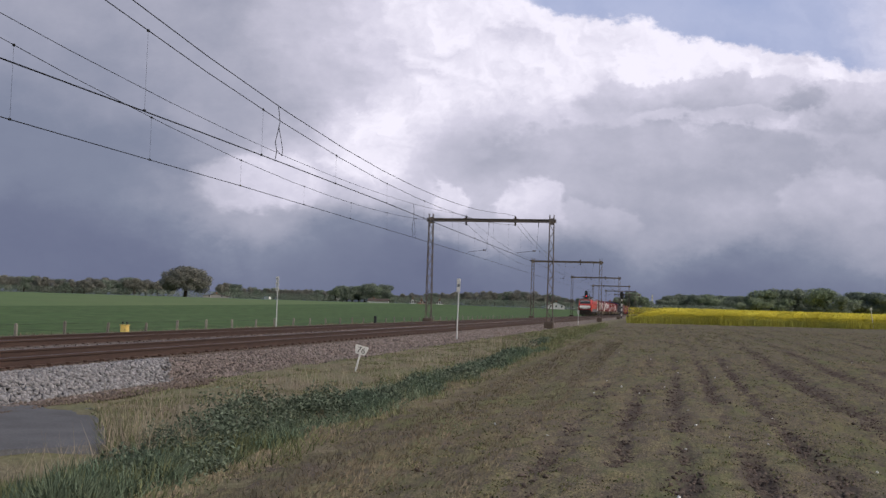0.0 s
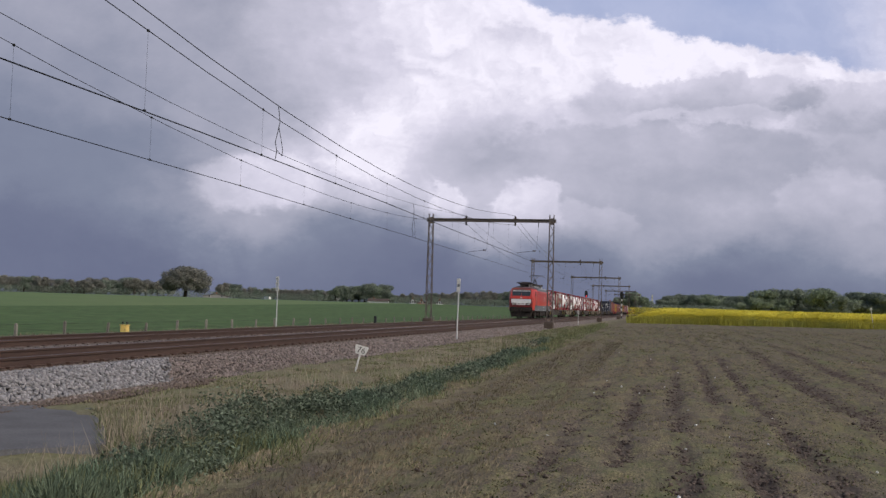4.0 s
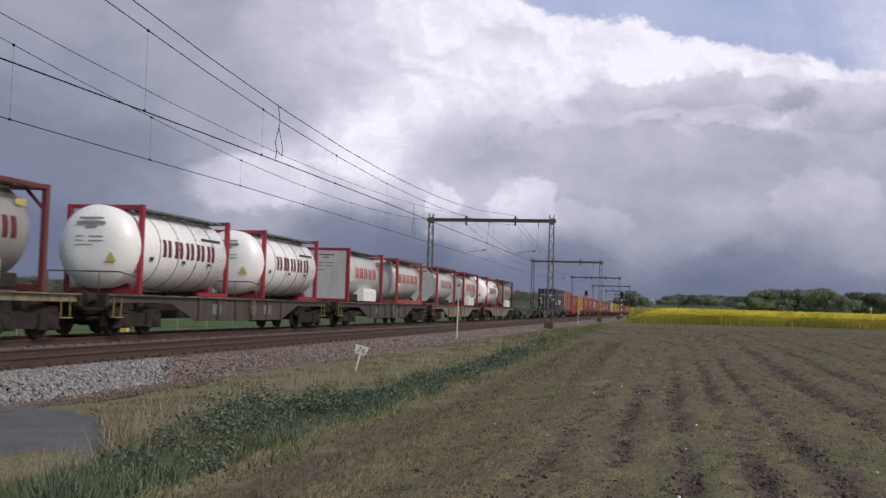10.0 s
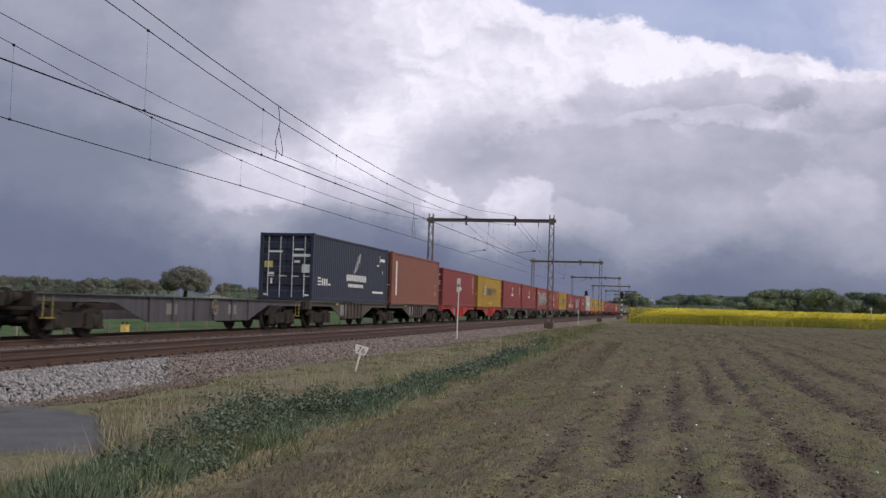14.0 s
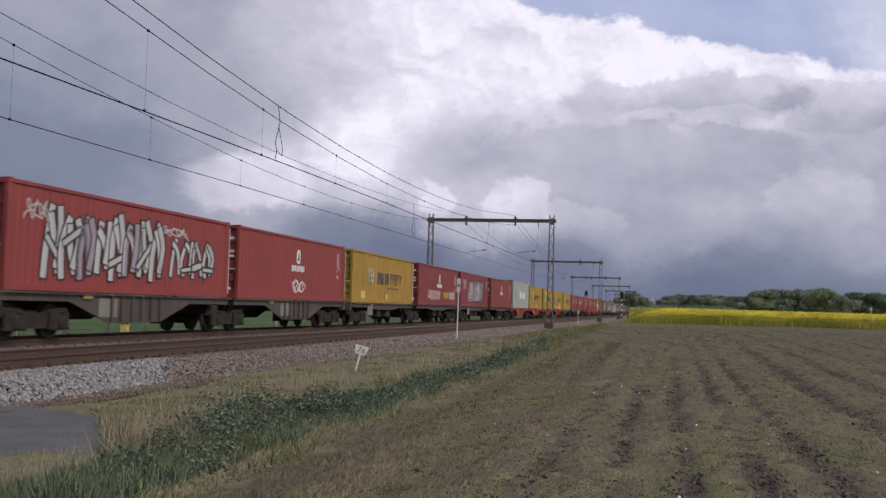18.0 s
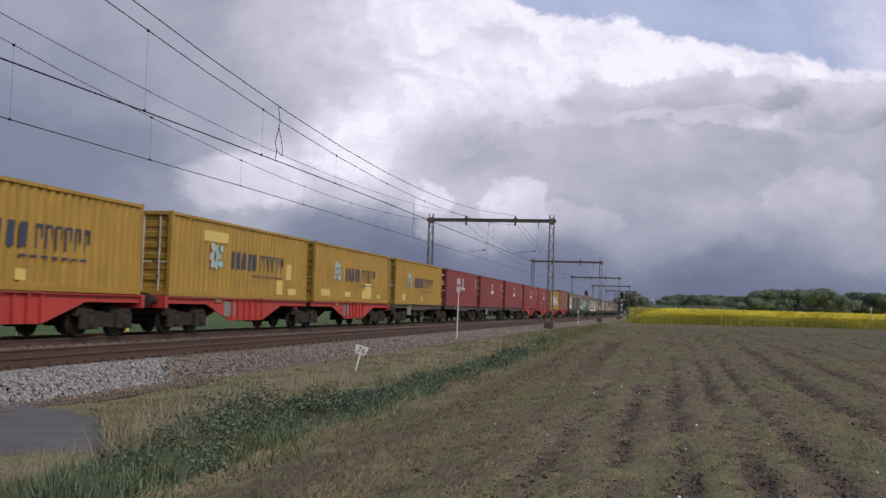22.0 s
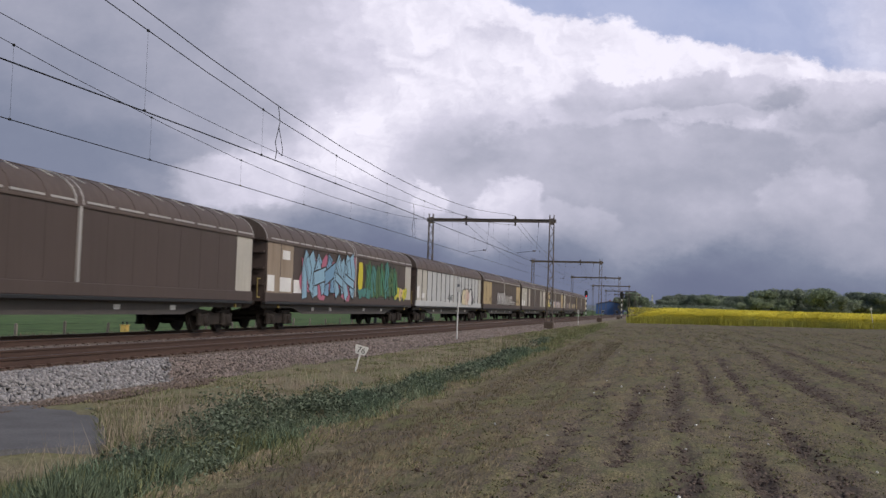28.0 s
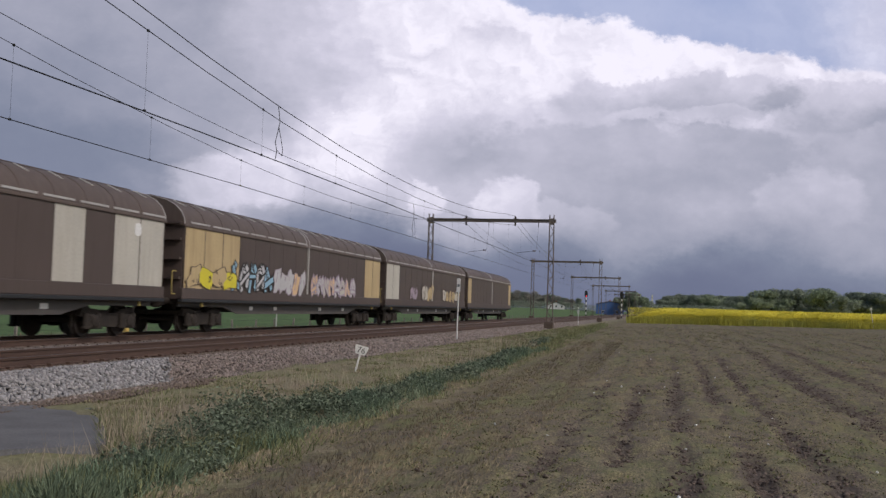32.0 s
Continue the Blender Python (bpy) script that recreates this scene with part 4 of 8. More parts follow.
for k in range(6):
    tank_wagon(-2.27 + 19.95 * k, FRAMES[k][0], label=FRAMES[k][1] + " flat wagon carrying two tank containers")
tank_wagon(117.2, M_FRAME_BLUE, "empty_flat_wagon", "empty flat wagon with faded blue-grey sills")
tank_wagon(137.1, M_FRAME_BLUE, "empty_flat_wagon", "empty flat wagon with faded blue-grey sills")

# ---- box containers ----
CONT_L, CONT_W = 12.192, 2.438


def zigzag(y0, y1, x, depth, pitch):
    """The corrugated outline of a side wall: (x, y) points along it."""
    n = round((y1 - y0) / pitch)
    p = (y1 - y0) / n
    out = []
    for i in range(n):
        y = y0 + i * p
        out += [(x, y), (x, y + 0.34 * p), (x - depth, y + 0.5 * p), (x - depth, y + 0.84 * p)]
    return out + [(x, y1)]


def container(s, mat, label, h=2.591, depth=0.036, pitch=0.278, ribbed_end=False):
    c = thing("shipping_container", label, "shipping container", "containers on the train")
    w, L = CONT_W / 2, CONT_L
    for sx in (-1, 1):
        m = Mesh()
        zz = zigzag(0.16, L - 0.16, w - 0.03, depth, pitch)
        m.loft([[(sx * x, y, 0.15) for x, y in zz], [(sx * x, y, h - 0.10) for x, y in zz]], closed=False)
        part("side_panel", m.raw("side_panel"), mat, c)
        for name, z0, z1 in (("bottom_rail", 0.01, 0.17), ("top_rail", h - 0.115, h - 0.02)):
            r = Mesh()
            r.box(sx * w - (0.06 if sx > 0 else 0), sx * w + (0.06 if sx < 0 else 0), 0.16, L - 0.16, z0, z1, 0.01)
            part(name, r, mat, c)
        for y0 in (0.0, L - 0.17):
            p = Mesh()
            p.box(sx * w - (0.14 if sx > 0 else 0), sx * w + (0.14 if sx < 0 else 0), y0, y0 + 0.17, 0.11, h - 0.11, 0.012)
            part("corner_post", p, mat, c)
            for z0 in (0.0, h - 0.118):
                k = Mesh()
                k.box(sx * w - (0.165 if sx > 0 else -0.003), sx * w + (0.165 if sx < 0 else 0.003), y0 - 0.003, y0 + 0.178, z0, z0 + 0.118, 0.008)
                part("corner_casting", k, mat, c)
    roof = Mesh()
    ys = np.linspace(0.1, L - 0.1, 46)
    prof = [(y, h - 0.03 - (0.02 if i % 2 else 0.0)) for i, y in enumerate(ys)]
    roof.loft([[(-w + 0.05, y, z) for y, z in prof], [(w - 0.05, y, z) for y, z in prof]], closed=False)
    part("roof", roof.raw("roof"), mat, c)
    floor = Mesh()
    floor.box(-w + 0.06, w - 0.06, 0.1, L - 0.1, 0.10, 0.14)
    part("floor", floor, M_DARK, c)
    back = Mesh()
    back.box(-w + 0.14, w - 0.14, L - 0.09, L - 0.05, 0.1, h - 0.1)
    part("end_wall", back, mat, c)
    for z0, z1, n in ((0.02, 0.15, "door_sill"), (h - 0.13, h - 0.01, "door_header")):
        b = Mesh()
        b.box(-w + 0.14, w - 0.14, 0.0, 0.12, z0, z1, 0.01)
        part(n, b, mat, c)
    for sx in (-1, 1):
        d = Mesh()
        zz = [(0.15, 0.06)]
        n = 7 if ribbed_end else 5
        step = (h - 0.30) / n
        outline = []
        for i in range(n):
            z = 0.15 + i * step
            outline += [(0.05, z), (0.05, z + 0.45 * step), (0.085, z + 0.55 * step), (0.085, z + 0.92 * step)]
        outline.append((0.05, h - 0.15))
        x0, x1 = (0.012, w - 0.15) if sx > 0 else (-w + 0.15, -0.012)
        d.loft([[(x0, y, z) for y, z in outline], [(x1, y, z) for y, z in outline]], closed=False)
        door = part("door", d.raw("door"), mat, c)
        for x in (0.28, 0.82):
            b = Mesh()
            b.tube((sx * x, 0.028, 0.06), (sx * x, 0.028, h - 0.06), 0.019, seg=6)
            part("locking_bar", b, M_TANK_PALE, door, "pale galvanised locking bar")
            hd = Mesh()
            hd.box(sx * x - 0.05, sx * x + 0.30, 0.008, 0.03, 1.02, 1.06)
            part("door_handle", hd, M_TANK_PALE, door)
    return ride(c, s, 1.177)


M_C_NAVY = paint("container_navy", (0.028, 0.032, 0.058), streaks=0.12, rough=0.5)
M_C_BROWN = paint("container_rust_brown", (0.21, 0.080, 0.060), streaks=0.15)
M_C_RED = paint("container_oxide_red", (0.205, 0.038, 0.042), streaks=0.15)
M_C_RED2 = paint("container_oxide_red_bright", (0.25, 0.045, 0.043), streaks=0.15)
M_C_YELLOW = paint("container_ochre_yellow", (0.36, 0.215, 0.032), streaks=0.5, streak_colour=(0.16, 0.09, 0.03), amount=0.8)
M_C_GREY = paint("container_light_grey", (0.33, 0.345, 0.35), streaks=0.2)
M_MARK_WHITE = paint("white_marking", (0.72, 0.71, 0.70), streaks=0.1)
M_MARK_NAVY = paint("dark_blue_marking", (0.045, 0.05, 0.085), streaks=0.1)
M_MARK_TEAL = paint("pale_teal_marking", (0.30, 0.52, 0.52), streaks=0.1)
M_MARK_PATCH = paint("pale_yellow_patch", (0.62, 0.47, 0.14), streaks=0.1)

CONT = [("NYK", 157.5), ("BR", 170.68), ("M", 184.22), ("N", 198.02), ("M", 211.78), ("M", 225.0), ("G1", 238.99), ("Ms", 252.07), ("Np", 265.67), ("Mg", 279.53),
        ("G2", 293.11), ("M", 306.98), ("MOL", 320.81), ("N", 334.03), ("N2", 347.98), ("N3", 361.19), ("Np", 375.0), ("M", 388.87), ("M", 402.6), ("M", 416.41),
        ("M", 430.17), ("M", 443.23), ("YG", 457.28), ("B2", 470.85)]
LOOKS = {"NYK": (M_C_NAVY, "dark navy container with white wing mark", 2.896), "BR": (M_C_BROWN, "plain rust-brown high container", 2.896),
         "M": (M_C_RED, "oxide-red container with small white oval mark", 2.591), "N": (M_C_YELLOW, "ochre-yellow corrugated container with dark lettering blocks", 2.591),
         "G1": (M_C_RED2, "red container with large silver graffiti", 2.591), "MOL": (M_C_GREY, "light grey high container with white lettering blocks", 2.896),
         "G2": (M_C_RED, "red container with silver and mauve graffiti", 2.591), "YG": (M_C_YELLOW, "ochre-yellow container with white graffiti", 2.591),
         "B2": (M_C_BROWN, "plain rust-brown high container", 2.896), "Ms": (M_C_RED2, "oxide-red container with a small white tag", 2.591),
         "Mg": (M_C_RED, "oxide-red container with outlined graffiti along its foot", 2.591),
         "Np": (M_C_YELLOW, "ochre-yellow container with pale patches and dark lettering", 2.591),
         "N2": (M_C_YELLOW, "ochre-yellow container with patched lower corner", 2.591), "N3": (M_C_YELLOW, "ochre-yellow container with many pale patches", 2.591)}
BOXES = []
for kind, sv in CONT:
    mat, lab, hh = LOOKS[kind]
    yellow = kind[0] in "NY" and kind != "NYK"
    BOXES.append((kind, container(sv, mat, lab, hh, depth=0.06 if yellow else (0.010 if kind in ("MOL",) else 0.016), pitch=0.36 if yellow else 0.278, ribbed_end=yellow)))
TWINS = [(M_FRAME_BROWN, "brown", False), (M_FRAME_RED, "red", False), (M_FRAME_BROWN, "brown", False), (M_FRAME_BROWN, "brown", False), (M_FRAME_BROWN, "brown", True), (M_FRAME_BROWN, "brown", True),
         (M_FRAME_RED, "red", False), (M_FRAME_RED, "red", False), (M_FRAME_BROWN, "brown", True), (M_FRAME_BROWN, "brown", True), (M_FRAME_RED, "red", False), (M_FRAME_RED, "red", False)]
for k, (mat, col, shallow) in enumerate(TWINS):
    a, b = CONT[2 * k][1], CONT[2 * k + 1][1]
    twin_wagon(a, b - a, mat, col + (" shallow-framed" if shallow else " deep-silled") + " articulated wagon carrying two containers", shallow)

# ---- locomotive ----
M_L_RED = paint("locomotive_traffic_red", (0.52, 0.048, 0.034), streaks=0.18, rough=0.4, streak_colour=(0.12, 0.03, 0.025))
M_L_REDDARK = paint("locomotive_red_grimy", (0.28, 0.030, 0.025), streaks=0.4, rough=0.55)
M_L_CABROOF = paint("cab_roof_sooty_red", (0.13, 0.042, 0.036), streaks=0.5)
# the nose face takes a darker red than the body sides
M_L_NOSE = paint("nose_red_dark", (0.20, 0.016, 0.020), streaks=0.35, rough=0.5)
M_L_GREY = paint("locomotive_grey_skirt", (0.135, 0.14, 0.155), streaks=0.35)
M_L_ROOF = paint("locomotive_roof_grey", (0.165, 0.165, 0.175), streaks=0.45)
M_L_GEAR = paint("roof_gear_dark", (0.050, 0.038, 0.037), streaks=0.4)
M_L_LAMP = material("headlamp_glass", (0.75, 0.73, 0.66), rough=0.1)
M_L_BAND = paint("locomotive_white_band", (0.82, 0.81, 0.80), streaks=0.12)


def locomotive(s):
    L = 18.7
    lo = thing("locomotive", "red electric locomotive with white nose band, one pantograph raised", "locomotive")

    def plan(z, f, wf, ws, t):
        return [(-wf, f, z), (wf, f, z), (ws, f + t, z), (ws, L - f - t, z), (wf, L - f, z), (-wf, L - f, z), (-ws, L - f - t, z), (-ws, f + t, z)]

    m = Mesh()
    m.loft([plan(1.02, 0.10, 1.26, 1.49, 0.55), plan(1.40, 0.02, 1.27, 1.50, 0.6), plan(2.28, 0.0, 1.27, 1.50, 0.65), plan(2.55, 0.06, 1.26, 1.50, 0.7),
            plan(3.28, 0.50, 1.14, 1.46, 0.8), plan(3.42, 0.60, 1.10, 1.38, 0.8)])
    part("body_shell", m, M_L_RED, lo, smooth=True)
    m = Mesh()
    m.loft([plan(3.42, 0.60, 1.10, 1.38, 0.8), plan(3.54, 0.70, 1.02, 1.26, 0.8), plan(3.62, 1.1, 0.9, 1.10, 1.0), plan(3.68, 1.9, 0.7, 0.9, 1.0)])
    part("cab_roof", m, M_L_CABROOF, lo, smooth=True)
    m = Mesh()
    sec = [(-1.475, 3.27), (-1.40, 3.44), (-1.27, 3.60), (-1.10, 3.72), (-0.8, 3.80), (0.8, 3.80), (1.10, 3.72), (1.27, 3.60), (1.40, 3.44), (1.475, 3.27)]
    m.sweep(sec, 3.2, L - 3.2)
    roof = part("machine_roof", m, M_L_ROOF, lo)
    for k in range(9):
        d = Mesh()
        y = 4.0 + k * 1.28
        d.box(-1.49, 1.49, y, y + 0.04, 3.40, 3.46)
        part("roof_seam", d, M_L_ROOF, roof)
    for y in (3.5, 4.4, L - 4.6):
        for sx in (-1, 1):
            d = Mesh()
            d.loft([[(sx * 1.415, y, 3.45), (sx * 1.415, y + 0.75, 3.45), (sx * 1.30, y + 0.75, 3.62), (sx * 1.30, y, 3.62)], [(sx * 1.43, y, 3.45), (sx * 1.43, y + 0.75, 3.45), (sx * 1.315, y + 0.75, 3.63), (sx * 1.315, y, 3.63)]])
            part("roof_grille", d, M_STRAP, roof, "dark air grille")
    for sx in (-1, 1):
        for k in range(13):
            r_ = Mesh()
            z = 1.64 + 0.124 * k
            r_.loft([[(sx * 1.495, y, z - 0.035), (sx * 1.525, y, z - 0.012), (sx * 1.525, y, z + 0.02), (sx * 1.495, y, z + 0.035)] for y in (3.35, L - 3.0)])
            part("side_rib", r_, M_L_RED, lo)
        sk = Mesh()
        sk.side([(0.72, 0.92), (0.85, 1.56), (L - 0.85, 1.56), (L - 0.72, 0.92)], sx * 1.503, sx * 1.515)
        sk.box(min(sx * 1.30, sx * 1.503), max(sx * 1.30, sx * 1.503), 0.98, L - 0.98, 0.93, 1.06)
        skirt = part("side_skirt", sk, M_L_GREY, lo)
        for y in (1.55, L - 2.6):
            h = Mesh()
            h.side([(y, 1.5), (y, 3.12), (y + 0.85, 3.12), (y + 0.85, 1.5)], sx * 1.497, sx * 1.508)
            door = part("cab_door", h, M_L_RED, lo)
            for yy in (y - 0.06, y + 0.92):
                g = Mesh()
                g.path([(sx * 1.52, yy, 1.25), (sx * 1.56, yy, 1.3), (sx * 1.56, yy, 2.75), (sx * 1.52, yy, 2.8)], 0.018, 6)
                part("grab_rail", g, M_L_GREY, door)
            wd = Mesh()
            wy = y - 0.28 if y < 5 else y + 0.62
            wd.side([(wy, 2.66), (wy, 3.14), (wy + 0.36, 3.14), (wy + 0.36, 2.66)], sx * 1.49, sx * 1.512)
            part("side_window", wd, M_GLASS, lo)
        lg = Mesh()
        lg.box(min(sx * 1.527, sx * 1.533), max(sx * 1.527, sx * 1.533), L * 0.53, L * 0.53 + 0.62, 2.18, 2.62)
        logo = part("emblem_panel", lg, M_MARK_WHITE, lo, "white emblem panel with red bars")
        for k in range(2):
            b = Mesh()
            b.box(min(sx * 1.533, sx * 1.537), max(sx * 1.533, sx * 1.537), L * 0.53 + 0.10 + 0.24 * k, L * 0.53 + 0.26 + 0.24 * k, 2.25, 2.55)
            part("emblem_bar", b, M_L_RED, logo)
    marks(lo, M_MARK_WHITE, 1.518, [(L * 0.50, L * 0.50 + 1.3, 1.34, 1.40), (L * 0.52, L * 0.52 + 0.5, 0.98, 1.05), (L * 0.55, L * 0.55 + 0.3, 0.98, 1.05), (4.2, 4.35, 1.02, 1.10), (L - 1.0, L - 0.62, 1.64, 1.78)], "lettering_bar")
    for way, y0 in ((1, 0.0), (-1, L)):
        f = lambda y: y0 + way * y
        bx = lambda m, x0, x1, a, b, z0, z1, c=0.0: m.box(x0, x1, min(f(a), f(b)), max(f(a), f(b)), z0, z1, c)
        w = Mesh()
        bx(w, -1.14, 1.14, -0.024, 0.03, 1.80, 2.24, 0.008)
        bx(w, -0.54, 0.54, -0.024, 0.03, 1.56, 1.82, 0.008)
        band = part("nose_band", w, M_L_BAND, lo, "dirty white nose band")
        n = Mesh()
        for k in range(8):
            if k != 3:
                bx(n, -0.36 + 0.09 * k, -0.30 + 0.09 * k, -0.030, -0.022, 1.64, 1.76)
        part("number_bar", n, M_STRAP, band)
        for sx in (-1, 1):
            h = Mesh()
            bx(h, sx * 0.83 - 0.24, sx * 0.83 + 0.24, -0.022, 0.05, 1.54, 1.79, 0.02)
            cl = part("lamp_cluster", h, M_STRAP, lo)
            for q, rr in ((0.93, 0.085), (0.72, 0.06)):
                g = Mesh()
                g.lathe("y", [(f(-0.01), rr), (f(-0.035), rr), (f(-0.045), rr * 0.7)], 14, (sx * q, 0, 1.665))
                part("headlamp", g, M_L_LAMP, cl)
            # windscreen pane
            g = Mesh()
            xa, xb = (0.03, 1.06) if sx > 0 else (-1.06, -0.03)
            g.loft([[(xa, f(0.105), 2.62), (xb, f(0.105), 2.62), (xb * 0.93 if abs(xb) > 0.5 else xb, f(0.49), 3.26), (xa * 0.93 if abs(xa) > 0.5 else xa, f(0.49), 3.26)],
                    [(xa, f(0.072), 2.615), (xb, f(0.072), 2.615), (xb * 0.93 if abs(xb) > 0.5 else xb, f(0.462), 3.27), (xa * 0.93 if abs(xa) > 0.5 else xa, f(0.462), 3.27)]])
            pane = part("windscreen", g, M_GLASS, lo)
            wp = Mesh()
            wp.tube((sx * 0.45, f(0.06), 2.60), (sx * 0.12, f(0.30), 3.02), 0.012, seg=5)
            part("wiper", wp, M_BLACK, pane)
            bl = Mesh()
            bl.loft([[(xa, f(0.385), 3.15), (xb, f(0.385), 3.15), (xb * 0.95, f(0.43), 3.22), (xa * 0.95, f(0.43), 3.22)], [(xa, f(0.40), 3.15), (xb, f(0.40), 3.15), (xb * 0.95, f(0.445), 3.22), (xa * 0.95, f(0.445), 3.22)]])
            part("sun_blind", bl, M_TANK_PALE, pane)
            b = Mesh()
            b.lathe("y", [(f(0.12), 0.16), (f(-0.30), 0.16), (f(-0.30), 0.12), (f(-0.52), 0.12)], 12, (sx * 0.875, 0, 1.04))
            bx(b, sx * 0.875 - 0.30, sx * 0.875 + 0.30, -0.60, -0.52, 0.84, 1.24, 0.04)
            part("buffer", b, M_DARK, lo)
            hr = Mesh()
            hr.path([(sx * 1.26, f(0.1), 1.3), (sx * 1.38, f(-0.05), 1.35), (sx * 1.38, f(-0.05), 2.35), (sx * 1.26, f(0.1), 2.4)], 0.02, 6)
            part("corner_handrail", hr, M_DARK, lo)
        d = Mesh()
        d.loft([[(-1.3, f(-0.06), 1.34), (1.3, f(-0.06), 1.34), (1.36, f(0.6), 1.34), (-1.36, f(0.6), 1.34)], [(-1.3, f(-0.04), 0.78), (1.3, f(-0.04), 0.78), (1.36, f(0.8), 0.78), (-1.36, f(0.8), 0.78)]])
        part("buffer_beam", d, M_DARK, lo)
        d = Mesh()
        d.loft([[(-1.25, f(0.05), 0.75), (1.25, f(0.05), 0.75), (1.3, f(0.4), 0.75), (-1.3, f(0.4), 0.75)], [(-0.95, f(-0.02), 0.20), (0.95, f(-0.02), 0.20), (1.15, f(0.3), 0.20), (-1.15, f(0.3), 0.20)]])
        part("rail_guard", d, M_DARK, lo)
        d = Mesh()
        bx(d, -0.08, 0.08, -0.30, 0.0, 0.95, 1.12, 0.02)
        d.tube((0, f(-0.26), 1.0), (0, f(-0.32), 0.52), 0.04, seg=6)
        for xx in (-0.5, -0.34, 0.34, 0.5):
            d.path([(xx, f(-0.05), 1.0), (xx, f(-0.22), 0.8), (xx * 0.9, f(-0.18), 0.5)], 0.028, 6)
        part("coupling", d, M_DARK, lo)
        t_ = Mesh()
        t_.lathe("y", [(f(0.0), 0.085), (f(-0.03), 0.085), (f(-0.035), 0.05)], 14, (0, 0, 2.38))
        part("front_emblem", t_, M_L_LAMP, lo)
        t_ = Mesh()
        t_.tube((0, f(1.3), 3.64), (0, f(1.3), 3.80), 0.03, seg=6)
        t_.box(-0.08, 0.08, min(f(1.2), f(1.4)), max(f(1.2), f(1.4)), 3.66, 3.72, 0.01)
        part("horn", t_, M_DARK, lo)
        np_ = Mesh()
        bx(np_, -1.25, 1.25, -0.008, 0.05, 1.37, 2.30, 0.01)
        part("nose_panel", np_, M_L_NOSE, lo, "dark red nose panel")
        sr = Mesh()
        sr.loft([[(-1.15, f(0.11), 2.57), (1.15, f(0.11), 2.57), (1.07, f(0.56), 3.36), (-1.07, f(0.56), 3.36)], [(-1.15, f(0.085), 2.57), (1.15, f(0.085), 2.57), (1.07, f(0.535), 3.37), (-1.07, f(0.535), 3.37)]])
        part("windscreen_surround", sr, M_STRAP, lo, "dark grimy windscreen surround")
        # bogie
        c = f(4.55)
        b = Mesh()
        for sx in (-1, 1):
            b.side([(c - 2.3, 0.55), (c - 2.1, 0.92), (c + 2.1, 0.92), (c + 2.3, 0.55), (c + 1.0, 0.5), (c + 0.6, 0.30), (c - 0.6, 0.30), (c - 1.0, 0.5)], sx * 1.02, sx * 1.16)
        b.box(-1.0, 1.0, c - 0.4, c + 0.4, 0.45, 0.9, 0.04)
        bg = part("bogie", b, M_DARK, lo)
        for q in (-1.45, 1.45):
            ws = Mesh()
            for sx in (-1, 1):
                ws.lathe("x", [(sx * 0.68, 0.65), (sx * 0.715, 0.65), (sx * 0.72, 0.625), (sx * 0.82, 0.62), (sx * 0.82, 0.52), (sx * 0.78, 0.5), (sx * 0.80, 0.2), (sx * 0.9, 0.18)], 24, (0, c + q, 0.622))
            ws.tube((-1.1, c + q, 0.622), (1.1, c + q, 0.622), 0.1, seg=8)
            part("wheelset", ws, M_WHEEL, bg, smooth=True)
            for sx in (-1, 1):
                a = Mesh()
                a.box(sx * 1.2 - 0.1, sx * 1.2 + 0.1, c + q - 0.24, c + q + 0.24, 0.42, 0.78, 0.05)
                for dy in (-0.42, 0.42):
                    a.tube((sx * 1.18, c + q + dy, 0.40), (sx * 1.18, c + q + dy, 0.92), 0.13, seg=10)
                part("axle_box", a, M_DARK, bg)
    # boxes between the bogies
    for y0, y1 in ((7.3, 8.3), (8.4, 9.6), (9.7, 10.7), (10.8, 11.7)):
        b = Mesh()
        b.box(-1.38, 1.38, y0, y1, 0.34 if y0 < 10 else 0.45, 0.95, 0.05)
        part("underfloor_box", b, M_DARK, lo)
    # roof gear
    for y0, up in ((3.0, False), (5.6, False), (L - 5.8, True)):
        if up:
            continue
        pan = Mesh()
        for sx in (-0.6, 0.6):
            pan.tube((sx, y0, 4.12), (sx * 0.7, y0 + 2.2, 4.16), 0.05, seg=6)
            pan.tube((sx * 1.1, y0 - 0.2, 4.22), (sx * 1.1, y0 + 2.3, 4.05), 0.035, seg=6)
        for k in range(6):
            pan.box(-0.8, 0.8, y0 + 0.4 * k, y0 + 0.4 * k + 0.12, 4.08, 4.20, 0.02)
        pan.path([(-0.95, y0 - 0.45, 4.12), (-0.6, y0 - 0.3, 4.27), (0.6, y0 - 0.3, 4.27), (0.95, y0 - 0.45, 4.12)], 0.035, 6)
        part("lowered_pantograph", pan, M_L_GEAR, lo)
    rb = Mesh()
    rb.box(-0.55, 0.55, 2.7, L - 2.9, 3.98, 4.08, 0.02)
    rb.path([(0.35, 2.9, 4.2), (0.35, 7.6, 4.12), (0.1, 8.6, 4.2), (0.1, 12.0, 4.12), (0.3, 13.0, 4.2)], 0.04, 6)
    part("roof_busbar", rb, M_L_GEAR, lo)
    for y in [3.0 + 0.9 * k for k in range(15)]:
        for sx in (-0.5, 0.5):
            i_ = Mesh()
            i_.lathe("z", [(3.78, 0.07), (3.84, 0.09), (3.88, 0.05), (3.93, 0.09), (4.0, 0.05)], 8, (sx, y, 0))
            part("roof_insulator", i_, M_L_GEAR if y % 1.8 < 0.9 else M_TANK_PALE, lo)
    y = L - 5.0
    pf = Mesh()
    pf.box(-0.65, 0.65, y - 0.9, y + 1.6, 4.02, 4.16, 0.03)
    for k in range(4):
        pf.box(-0.8, 0.8, y + 0.2 + 0.42 * k, y + 0.3 + 0.42 * k, 4.10, 4.26, 0.02)
